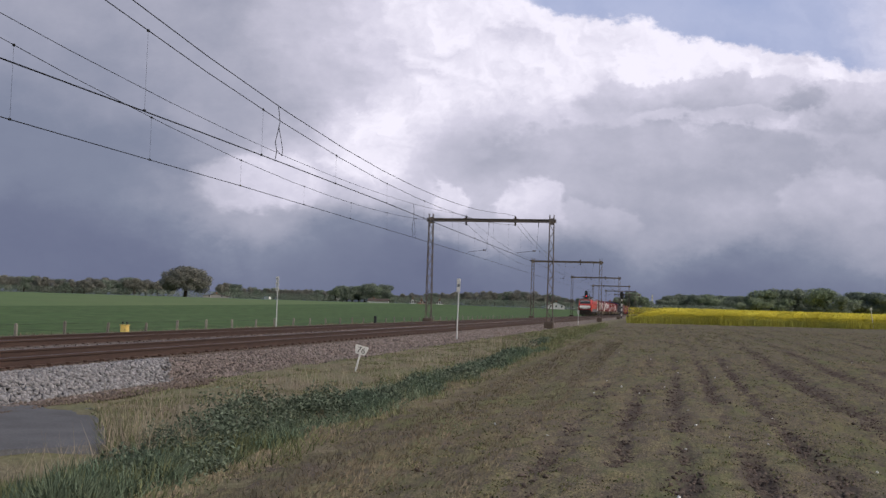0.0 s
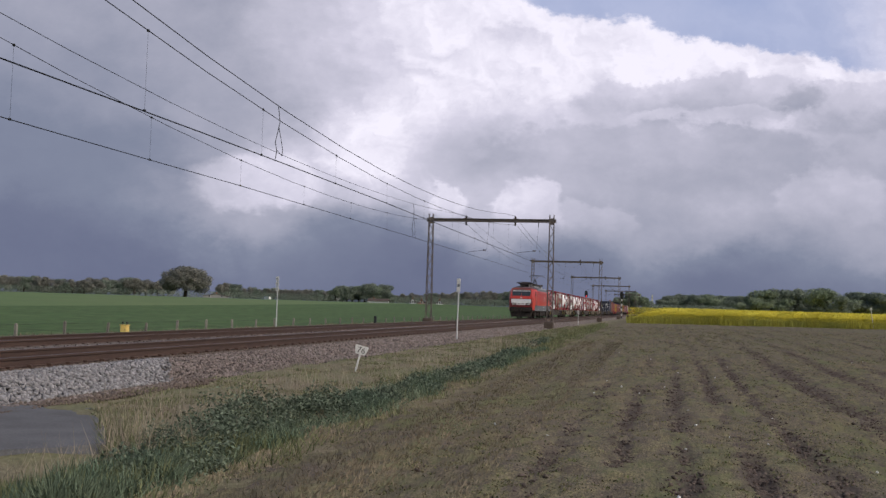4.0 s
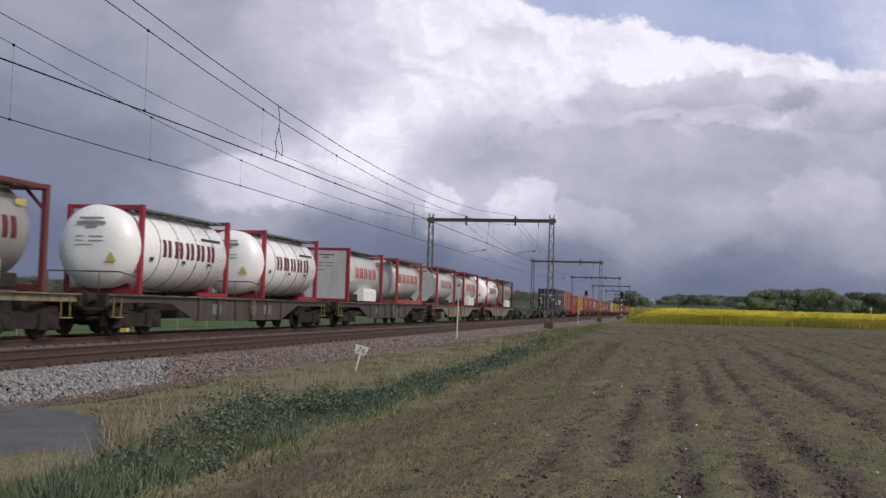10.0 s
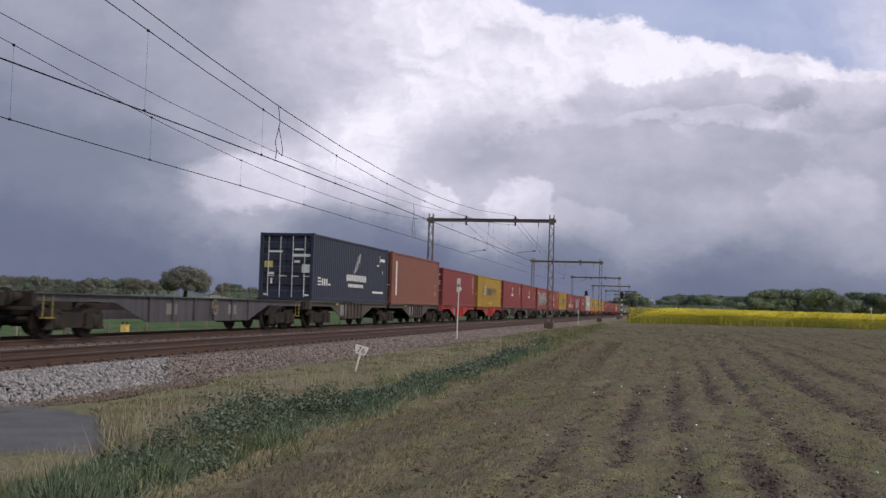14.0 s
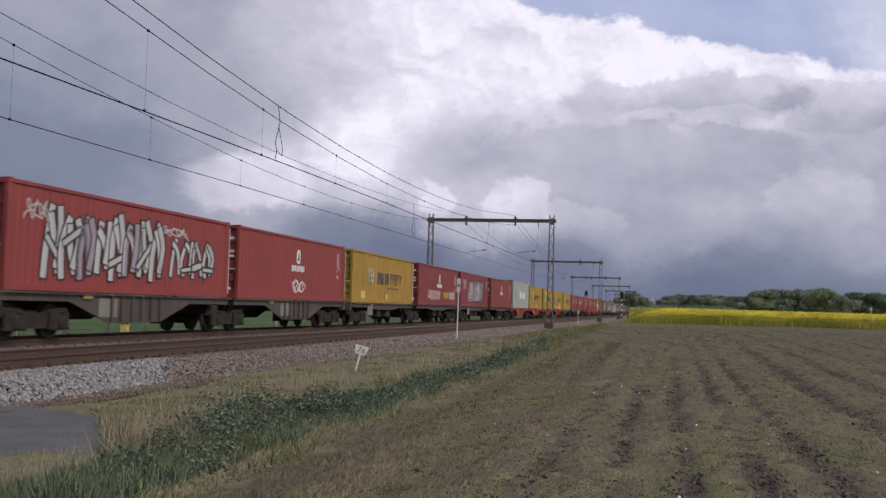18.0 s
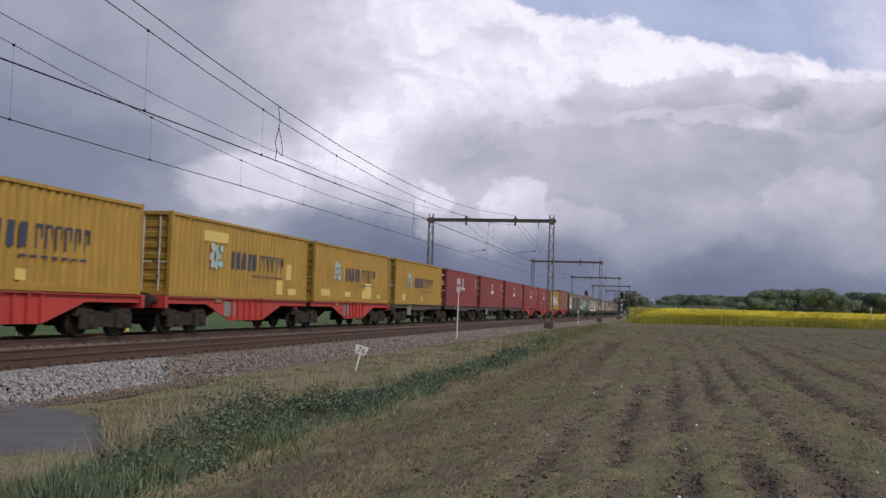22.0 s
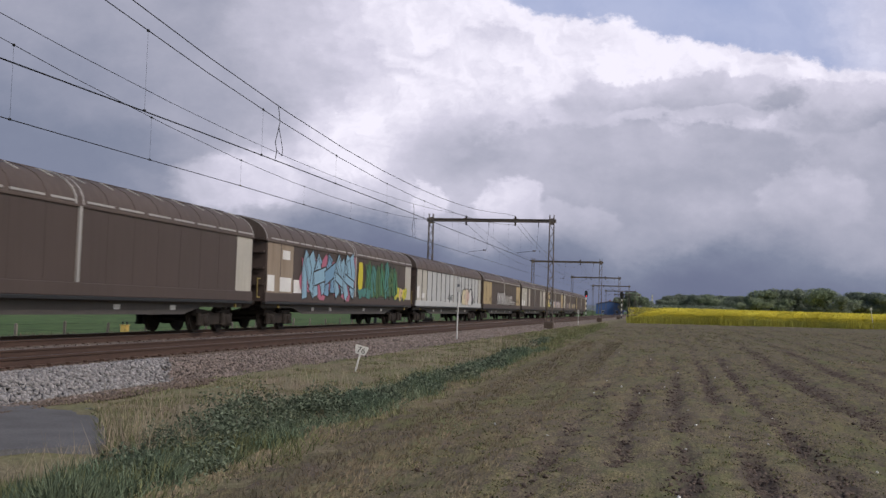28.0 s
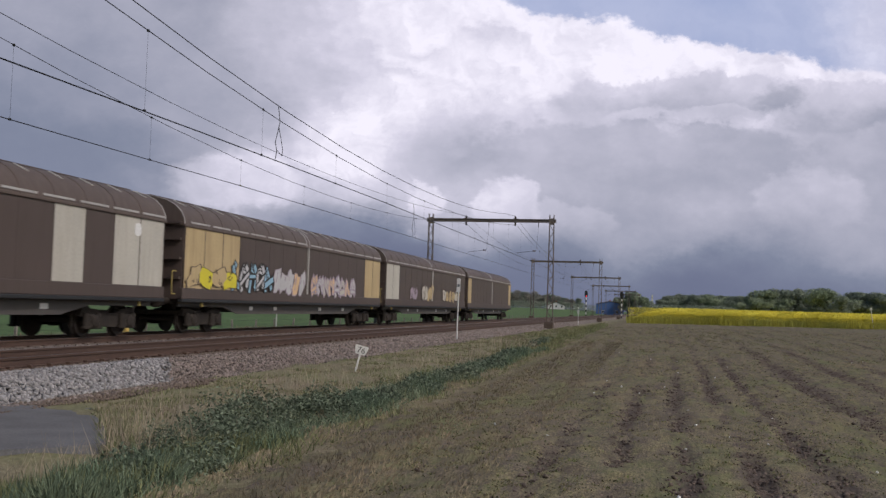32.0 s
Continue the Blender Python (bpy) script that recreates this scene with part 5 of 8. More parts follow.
    base = part("pantograph_base", pf, M_L_GEAR, lo)
    ar = Mesh()
    ar.tube((0.25, y - 0.1, 4.16), (0.05, y - 1.15, 4.90), 0.055, 0.045, seg=8)
    ar.tube((-0.25, y - 0.1, 4.16), (-0.05, y - 1.15, 4.90), 0.055, 0.045, seg=8)
    ar.tube((0, y + 0.35, 4.16), (0, y - 1.0, 4.82), 0.03, seg=6)
    part("lower_arm", ar, M_L_GEAR, base)
    ar = Mesh()
    for sx in (-1, 1):
        ar.tube((sx * 0.06, y - 1.2, 4.92), (sx * 0.42, y + 0.75, 5.42), 0.03, 0.022, seg=6)
    ar.tube((0, y - 1.15, 4.98), (0, y + 0.6, 5.36), 0.016, seg=5)
    part("upper_arm", ar, M_L_GEAR, base)
    hd = Mesh()
    for dy in (-0.15, 0.25):
        hd.path([(-0.98, y + 0.75 + dy, 5.26), (-0.72, y + 0.75 + dy, 5.44), (0.72, y + 0.75 + dy, 5.44), (0.98, y + 0.75 + dy, 5.26)], 0.028, 6)
    for sx in (-0.5, 0.5):
        hd.box(sx - 0.03, sx + 0.03, y + 0.55, y + 1.05, 5.38, 5.43)
    part("contact_head", hd, M_L_GEAR, base)
    an = Mesh()
    an.tube((0.4, L - 2.5, 3.7), (0.4, L - 2.5, 4.25), 0.025, seg=6)
    part("aerial", an, M_DARK, lo)
    return ride(lo, s)


locomotive(-22.05)

# ---- graffiti and markings ----
def blob(rng, y, z, w, h, n=11, rough=0.34, slant=0.0):
    """An uneven closed outline about (y, z)."""
    out = []
    for k in range(n):
        a = math.tau * k / n
        c, s_ = math.cos(a), math.sin(a)
        q = 1 / max(abs(c) ** 4 + abs(s_) ** 4, 1e-6) ** 0.25
        r_ = q * (1 + rng.uniform(-rough, rough))
        zz = s_ * h * 0.5 * r_
        out.append((y + c * w * 0.5 * r_ + slant * zz, z + zz))
    return out


def graffiti(parent, x, y0, y1, z0, z1, n, fills, line, seed, slant=0.15, halo=1.14):
    """A row of n swollen paint shapes with outlines and inner strokes on a wall at x."""
    rng = random.Random(seed)
    step = (y1 - y0) / n
    for k in range(n):
        y, z = y0 + step * (k + 0.5), (z0 + z1) / 2 + rng.uniform(-0.06, 0.06) * (z1 - z0)
        w, h = step * rng.uniform(0.92, 1.12), (z1 - z0) * rng.uniform(0.82, 1.0)
        shape = blob(rng, y, z, w, h, slant=slant)
        big = [(y + (a - y) * halo, z + (b - z) * (1 + (halo - 1) * 0.6)) for a, b in shape]
        o = Mesh()
        o.side(big, x + 0.002 + 0.0006 * (k % 2), x + 0.005 + 0.0006 * (k % 2))
        edge = part("graffiti_outline", o, line, parent)
        f = Mesh()
        f.side(shape, x + 0.005, x + 0.0075 + 0.0006 * (k % 2))
        part("graffiti_fill", f, fills[k % len(fills)] if rng.random() < 0.7 else rng.choice(fills), edge)
        for q in range(2):
            ya, za = y + rng.uniform(-0.3, 0.3) * w, z + rng.uniform(-0.42, 0.42) * h
            pts = [(ya, za)]
            for i in range(3):
                pts.append((pts[-1][0] + rng.uniform(-0.18, 0.18) * w, pts[-1][1] + rng.choice((-1, 1)) * rng.uniform(0.08, 0.3) * h))
            pts = curve([(a, min(max(b, z - 0.42 * h), z + 0.42 * h)) for a, b in pts])
            part("graffiti_stroke", ribbon(Mesh(), pts, 0.044, x + 0.009, x + 0.011), line, edge)


def ribbon(m, pts, t, xa, xb):
    """One painted stroke of width t through the points."""
    rings = []
    for k, (y, z) in enumerate(pts):
        (a, b), (c, d) = pts[max(k - 1, 0)], pts[min(k + 1, len(pts) - 1)]
        l_ = max(math.hypot(c - a, d - b), 1e-4)
        uy, uz = (c - a) / l_ * t * 0.5, (d - b) / l_ * t * 0.5
        if k in (0, len(pts) - 1):
            e_ = 0.6 if k else -0.6
            y, z = y + uy * e_, z + uz * e_
        rings.append([(xa, y - uz, z + uy), (xb, y - uz, z + uy), (xb, y + uz, z - uy), (xa, y + uz, z - uy)])
    return m.loft(rings)


def curve(pts, n=3):
    """A smoother line through the points."""
    out = []
    for k in range(len(pts) - 1):
        p0, p1, p2, p3 = pts[max(k - 1, 0)], pts[k], pts[k + 1], pts[min(k + 2, len(pts) - 1)]
        for i in range(n):
            t = i / n
            out.append(tuple(0.5 * (2 * b + (c - a) * t + (2 * a - 5 * b + 4 * c - d) * t * t + (3 * b - a - 3 * c + d) * t ** 3) for a, b, c, d in zip(p0, p1, p2, p3)))
    return out + [pts[-1]]


def wildstyle(parent, x, y0, y1, z0, z1, n, fills, line, seed, slant=0.1, back=None, shine=None, thick=0.42):
    """Tangled, angular sprayed shapes: a coloured ground, dark-edged crossing strokes and thin bright edges."""
    rng = random.Random(seed)
    step, h = (y1 - y0) / n, z1 - z0
    t = thick * step * 0.62
    lift = x + 0.003
    if back is not None:
        for k in range(n):
            m = Mesh()
            m.side(blob(rng, y0 + step * (k + 0.5), z0 + h * 0.48, step * 1.3, h * rng.uniform(0.7, 1.0), 13, 0.30, slant), x + 0.001 + 0.0005 * (k % 3), x + 0.002 + 0.0005 * (k % 3))
            part("graffiti_ground", m, back, parent)
    for k in range(n):
        y = y0 + step * (k + 0.5)
        jit = lambda a: rng.uniform(-a, a)
        lo, hi = z0 + h * rng.uniform(0.0, 0.14), z1 - h * rng.uniform(0.0, 0.16)
        strokes = [[(y - step * 0.30 + jit(0.1) * step, lo), (y - step * 0.42 + jit(0.15) * step, z0 + h * (0.5 + jit(0.12))), (y - step * 0.18 + jit(0.15) * step, hi)],
                   [(y - step * 0.25 + jit(0.1) * step, hi - h * 0.12), (y + step * 0.12 + jit(0.15) * step, z0 + h * (0.5 + jit(0.2))), (y + step * 0.38 + jit(0.12) * step, lo + h * 0.08)]]
        if rng.random() < 0.75:
            strokes.append([(y + step * 0.30, lo + h * 0.15), (y + step * (0.42 + jit(0.1)), z0 + h * 0.6), (y + step * (0.15 + jit(0.2)), hi + h * jit(0.08))])
        if rng.random() < 0.6:
            strokes.append([(y - step * 0.4, z0 + h * (0.35 + jit(0.2))), (y + step * 0.45, z0 + h * (0.45 + jit(0.25)))])
        strokes = [[(a + slant * (b - z0 - h / 2), b) for a, b in q] for q in strokes]
        for i, q in enumerate(strokes):
            lift += 0.0009
            q = curve(q)
            edge = part("graffiti_outline", ribbon(Mesh(), q, t * (1.0 if i < 3 else 0.6) + 0.13, x + 0.001, lift), line, parent)
            part("graffiti_fill", ribbon(Mesh(), q, t * (1.0 if i < 3 else 0.6), x + 0.001, lift + 0.0003), fills[k % len(fills)], edge)
            if i < 2:
                off = t * 0.30
                part("graffiti_stroke", ribbon(Mesh(), [(a - off, b + 0.02) for a, b in q], 0.035, x + 0.001, lift + 0.0006), shine if shine is not None and k % 4 != 2 else line, edge)


def tag_line(parent, x, y0, y1, z0, z1, mat, seed, n=9, t=0.03):
    """A thin sprayed scribble."""
    rng = random.Random(seed)
    m = Mesh()
    steps = n * 5
    p1, p2, amp = rng.uniform(0, 6), rng.uniform(0, 6), (y1 - y0) / n * 1.1
    pts = []
    for k in range(steps + 1):
        q = k / steps
        a_ = math.tau * n * 0.5 * q
        pts.append((y0 + (y1 - y0) * q + amp * math.sin(a_ * 1.6 + p1), (z0 + z1) / 2 + (z1 - z0) / 2 * (0.75 * math.sin(a_ + p2) + 0.25 * math.sin(a_ * 2.7 + p1))))
    ribbon(m, pts, t * 1.5, x + 0.003, x + 0.007)
    part("sprayed_tag", m, mat, parent)


G_SILVER = paint("graffiti_silver", (0.46, 0.45, 0.46), streaks=0.1, rough=0.4)
G_MAUVE = paint("graffiti_mauve", (0.33, 0.27, 0.33), streaks=0.1)
G_WHITE = paint("graffiti_white", (0.66, 0.66, 0.66), streaks=0.1)
G_BLUE = paint("graffiti_pale_blue", (0.24, 0.40, 0.52), streaks=0.1)
G_PINK = paint("graffiti_pink", (0.42, 0.13, 0.20), streaks=0.1)
G_GREEN = paint("graffiti_green", (0.055, 0.20, 0.10), streaks=0.1)
G_GREEN2 = paint("graffiti_olive_green", (0.085, 0.15, 0.05), streaks=0.2)
G_GREEN_DARK = paint("graffiti_dark_green", (0.022, 0.065, 0.04), streaks=0.1)
G_BLUE2 = paint("graffiti_mid_blue", (0.16, 0.30, 0.44), streaks=0.1)
G_TEAL = paint("graffiti_teal", (0.07, 0.22, 0.20), streaks=0.1)
G_YELLOW = paint("graffiti_yellow", (0.60, 0.52, 0.035), streaks=0.1)
G_ORANGE = paint("graffiti_peach", (0.62, 0.42, 0.24), streaks=0.1)
G_CREAM = paint("graffiti_cream", (0.60, 0.53, 0.35), streaks=0.1)
G_PALE = paint("graffiti_pale_peach", (0.60, 0.48, 0.37), streaks=0.1)
G_PEACH = paint("graffiti_dusty_pink", (0.52, 0.36, 0.30), streaks=0.1)
G_BLACK = paint("graffiti_black", (0.03, 0.028, 0.028), streaks=0)

SIDE_X = CONT_W / 2 - 0.03


def mark_m(c, rows=True, tall=0.40):
    """Small white oval over a word-wide bar, and columns of small print at the tail."""
    m = Mesh()
    m.side(blob(random.Random(3), 6.1, 1.78, 0.42, 0.56, 14, 0.0), SIDE_X + 0.002, SIDE_X + 0.008)
    ov = part("oval_mark", m, M_MARK_WHITE, c)
    k = Mesh()
    k.side([(5.98, 1.62), (6.12, 2.0), (6.2, 1.62)], SIDE_X + 0.008, SIDE_X + 0.012)
    part("sail_mark", k, M_MARK_NAVY, ov)
    for i in range(8):
        b = Mesh()
        y = 5.35 + 0.19 * i
        b.box(SIDE_X + 0.001, SIDE_X + 0.007, y, y + 0.13, 1.16 + 0.02 * (i % 3), 1.42)
        part("lettering_bar", b, M_MARK_WHITE, c)
    marks(c, M_MARK_WHITE, SIDE_X + 0.004, [(11.20, 11.24, 1.35, 2.2), (11.42, 11.46, 1.55, 2.2), (11.20, 11.32, 1.1, 1.2)], "print_column")
    marks(c, M_YELLOW_LABEL, SIDE_X + 0.004, [(11.5, 11.62, 1.45, 1.58), (11.3, 11.45, 1.02, 1.14)], "yellow_label")
    end_marks(c, M_MARK_WHITE, 0.045, [(0.10, 0.48, 2.08, 2.16), (0.16, 0.40, 1.92, 2.0), (0.12, 0.46, 1.70, 1.78), (0.12, 0.46, 1.52, 1.58), (0.75, 1.0, 2.08, 2.16), (0.72, 1.02, 1.62, 1.7), (0.72, 1.02, 1.45, 1.53), (0.8, 0.92, 0.3, 0.4)])


def mark_n(c, seed, patches=()):
    """Teal map patch, dark word blocks and a second word in outline blocks."""
    rng = random.Random(seed)
    for k in range(9):
        m = Mesh()
        m.side(blob(rng, 3.0 + 0.32 * (k % 3) + rng.uniform(-0.1, 0.1), 1.66 - 0.26 * (k // 3), rng.uniform(0.15, 0.36), rng.uniform(0.15, 0.34), 8, 0.4), SIDE_X + 0.002, SIDE_X + 0.006)
        part("map_mark", m, M_MARK_TEAL if k % 3 else G_SILVER, c)
    for k in range(5):
        y = 4.5 + 0.49 * k
        m = Mesh()
        m.side([(y, 1.02), (y + 0.06, 1.62), (y + 0.34, 1.62), (y + 0.30, 1.02)], SIDE_X + 0.002, SIDE_X + 0.006)
        part("lettering_bar", m, M_MARK_NAVY, c)
    for k in range(6):
        y = 7.1 + 0.42 * k
        m = Mesh()
        m.box(SIDE_X + 0.002, SIDE_X + 0.006, y, y + 0.07, 1.02, 1.62)
        m.box(SIDE_X + 0.002, SIDE_X + 0.006, y + 0.07, y + 0.30, 1.55, 1.62)
        m.box(SIDE_X + 0.002, SIDE_X + 0.006, y + 0.23, y + 0.30, 1.28, 1.55)
        part("lettering_bar", m, M_MARK_NAVY, c)
    for k in range(7):
        marks(c, M_MARK_NAVY, SIDE_X + 0.004, [(6.5 + 0.43 * k, 6.78 + 0.43 * k, 0.80, 0.86)], "lettering_bar")
    marks(c, M_MARK_PATCH, SIDE_X + 0.003, patches, "pale_patch")


for i, (kind, c) in enumerate(BOXES):
    if kind in ("M", "Ms", "Mg"):
        mark_m(c)
    if kind == "Ms":
        tag_line(c, SIDE_X, 5.5, 6.9, 0.3, 0.85, M_MARK_WHITE, 4, 9, 0.04)
    if kind == "Mg":
        tag_line(c, SIDE_X, 2.8, 4.4, 0.35, 1.05, M_MARK_WHITE, 5, 11, 0.03)
        tag_line(c, SIDE_X, 4.6, 6.3, 0.35, 1.0, M_MARK_WHITE, 6, 11, 0.03)
        tag_line(c, SIDE_X, 7.4, 9.2, 0.5, 0.9, G_YELLOW, 7, 11, 0.03)
        tag_line(c, SIDE_X, 9.5, 11.2, 0.4, 1.0, M_MARK_WHITE, 8, 12, 0.03)
    if kind in ("N", "N2", "N3", "Np"):
        patches = {"N": [(5.2, 5.5, 0.25, 0.42), (6.4, 6.8, 0.25, 0.52)], "Np": [(1.6, 2.3, 0.22, 0.6), (6.2, 6.6, 0.22, 0.52), (0.2, 2.0, 0.0, 0.14)],
                   "N2": [(2.3, 4.2, 1.85, 2.2), (8.9, 9.5, 0.2, 0.75), (10.1, 11.0, 0.2, 0.45), (9.9, 10.4, 0.8, 1.4)], "N3": [(1.0, 2.2, 0.25, 0.55), (4.5, 5.3, 0.25, 0.5), (7.2, 7.8, 0.2, 0.6), (7.8, 8.9, 0.2, 0.95), (10.0, 10.6, 0.25, 0.45)]}[kind]
        mark_n(c, 20 + i, patches)
    if kind == "NYK":
        for k in range(4):
            m = Mesh()
            y = 5.9 + 0.08 * k
            m.side([(y, 1.32 + 0.16 * k), (y + 0.7, 1.62 + 0.22 * k), (y + 1.25 - 0.1 * k, 2.05 + 0.12 * k), (y + 0.9, 1.78 + 0.18 * k), (y + 0.35, 1.50 + 0.18 * k)], SIDE_X + 0.002, SIDE_X + 0.006)
            part("wing_mark", m, M_MARK_WHITE, c)
        for k in range(12):
            m = Mesh()
            m.box(SIDE_X + 0.002, SIDE_X + 0.006, 4.9 + 0.28 * k, 5.08 + 0.28 * k, 1.00 + 0.03 * (k % 2), 1.32)
            part("lettering_bar", m, M_MARK_WHITE, c)
            if k < 9:
                marks(c, M_MARK_WHITE, SIDE_X + 0.004, [(5.2 + 0.28 * k, 5.38 + 0.28 * k, 0.72, 0.88)], "lettering_bar")
        marks(c, M_MARK_WHITE, SIDE_X + 0.004, [(0.75, 1.15, 0.98, 1.04), (0.75, 1.15, 0.84, 0.9), (0.75, 1.15, 0.7, 0.76), (1.3, 1.45, 0.7, 1.0), (1.6, 1.75, 0.7, 1.0), (1.9, 2.05, 0.7, 1.0), (2.2, 2.5, 0.72, 0.8),
                                                 (10.6, 10.65, 2.05, 2.5), (10.75, 11.6, 2.18, 2.34), (10.1, 10.55, 1.92, 2.0), (9.4, 11.4, 0.50, 0.60), (11.2, 11.3, 1.55, 1.7)], "print_bar")
        end_marks(c, M_MARK_WHITE, 0.044, [(-0.8, -0.2, 2.05, 2.13), (0.35, 0.75, 2.15, 2.23), (0.3, 1.1, 1.88, 2.0), (0.35, 0.6, 1.62, 1.72), (0.7, 1.1, 1.2, 1.55), (-0.85, -0.55, 1.1, 1.2), (-0.7, -0.62, 0.7, 0.95), (-1.0, -0.8, 0.2, 0.28), (0.85, 1.05, 0.2, 0.28)])
        end_marks(c, M_YELLOW_LABEL, 0.044, [(-1.0, -0.62, 1.40, 1.68)], "yellow_label")
    if kind in ("BR", "B2"):
        marks(c, M_MARK_WHITE, SIDE_X + 0.004, [(0.9, 1.15, 0.5, 2.4)] if kind == "BR" else [(10.6, 10.66, 1.2, 2.5), (11.1, 11.16, 1.9, 2.5), (10.75, 10.9, 0.35, 0.45)], "print_column")
        marks(c, M_YELLOW_LABEL, SIDE_X + 0.004, [(11.1, 11.3, 1.2, 1.35), (11.1, 11.3, 0.6, 0.85)], "yellow_label")
    if kind == "MOL":
        m = Mesh()
        m.side(blob(random.Random(9), 5.3, 1.42, 1.0, 0.82, 12, 0.18), SIDE_X + 0.004, SIDE_X + 0.009)
        part("animal_mark", m, M_MARK_WHITE, c)
        for k in range(3):
            m = Mesh()
            y = 6.2 + 1.0 * k
            m.box(SIDE_X + 0.004, SIDE_X + 0.009, y, y + 0.72, 1.02, 1.66)
            part("lettering_bar", m, M_MARK_WHITE, c)
        marks(c, M_L_GREY, SIDE_X + 0.003, [(1.2, 1.6, 1.30, 1.75)], "repair_patch")
    if kind == "G1":
        wildstyle(c, SIDE_X, 1.5, 7.5, 0.40, 2.10, 8, [G_SILVER, G_SILVER, G_MAUVE], G_BLACK, 31, 0.15, None, G_WHITE, 0.50)
        wildstyle(c, SIDE_X, 8.0, 11.0, 0.62, 1.75, 4, [G_SILVER], G_BLACK, 32, 0.1, None, G_WHITE, 0.36)
        tag_line(c, SIDE_X, 0.7, 1.6, 1.7, 2.2, G_SILVER, 33)
        tag_line(c, SIDE_X, 7.4, 9.0, 1.8, 2.1, G_SILVER, 34)
    if kind == "G2":
        wildstyle(c, SIDE_X, 3.1, 9.3, 0.32, 2.0, 7, [G_MAUVE, G_SILVER, G_MAUVE], G_BLACK, 35, 0.2, None, G_WHITE, 0.46)
        wildstyle(c, SIDE_X, 3.4, 9.0, 0.45, 1.7, 6, [G_SILVER, G_MAUVE], G_MAUVE, 36, 0.3, None, G_WHITE, 0.20)
        tag_line(c, SIDE_X, 1.0, 2.2, 1.2, 2.1, G_SILVER, 37)
        marks(c, M_MARK_WHITE, SIDE_X + 0.004, [(11.20, 11.24, 1.35, 2.2), (11.42, 11.46, 1.55, 2.2)], "print_column")
    if kind == "YG":
        wildstyle(c, SIDE_X, 2.0, 9.2, 0.45, 1.85, 5, [G_WHITE], G_BLACK, 38, 0.35, None, None, 0.42)
        tag_line(c, SIDE_X, 10.2, 11.2, 1.4, 2.1, G_BLACK, 39)
    if c.name.startswith("shipping_container") and kind in ("MOL",):
        end_marks(c, M_MARK_WHITE, 0.045, [(0.72, 1.02, 1.62, 1.7), (0.75, 1.0, 2.08, 2.16)])

# ---- covered sliding-wall wagons ----
M_W_BROWN = paint("wagon_umber_brown", (0.078, 0.056, 0.049), streaks=0.45, streak_colour=(0.05, 0.038, 0.03))
M_W_ROOF = paint("wagon_roof_brown", (0.092, 0.066, 0.055), streaks=0.35, streak_colour=(0.15, 0.12, 0.10), rough=0.6)
M_W_PALE = paint("wagon_panel_cream_grey", (0.46, 0.435, 0.385), streaks=0.3, streak_colour=(0.25, 0.2, 0.14))
M_W_CREAM = paint("wagon_panel_ochre_cream", (0.46, 0.35, 0.19), streaks=0.4, streak_colour=(0.2, 0.12, 0.06))
M_W_GREY = paint("wagon_panel_light_grey", (0.47, 0.475, 0.48), streaks=0.2, streak_colour=(0.28, 0.25, 0.2))
M_W_TRIM = paint("wagon_bright_trim", (0.44, 0.42, 0.40), metal=0.2)
M_W_RUST = paint("wagon_panel_rusty_tan", (0.30, 0.235, 0.175), streaks=0.6, streak_colour=(0.15, 0.09, 0.05))
M_W_SOLE = paint("wagon_sole_bar_grey_brown", (0.080, 0.070, 0.066), streaks=0.4)
W_L = 22.66
PANELS = 16
# panel colours from front to tail: b brown, p cream-grey, o ochre, g light grey
WALLS = ["pppbbbbbbbbbbbbp", "rrbbbbbbbbbbbbbp", "ppgggggggggggggp", "ooobbbbbbbbbbboo", "pppbpbbbbbbbpbpp", "ooobbbbbbbbbbboo", "ppbbbbbbbbbbbbbb", "obbbbbbbbbbbbbbo"]
WALL_MAT = {"b": M_W_BROWN, "p": M_W_PALE, "r": M_W_RUST, "o": M_W_CREAM, "g": M_W_GREY}
W_LABEL = ["brown covered wagon with cream end panels", "brown covered wagon with blue and green graffiti", "light grey panelled covered wagon with brown roof", "brown covered wagon with ochre end panels and white graffiti",
           "brown covered wagon with single pale panels", "brown covered wagon with graffiti along its foot", "brown covered wagon with grey paint patches", "brown covered wagon at the tail of the train"]


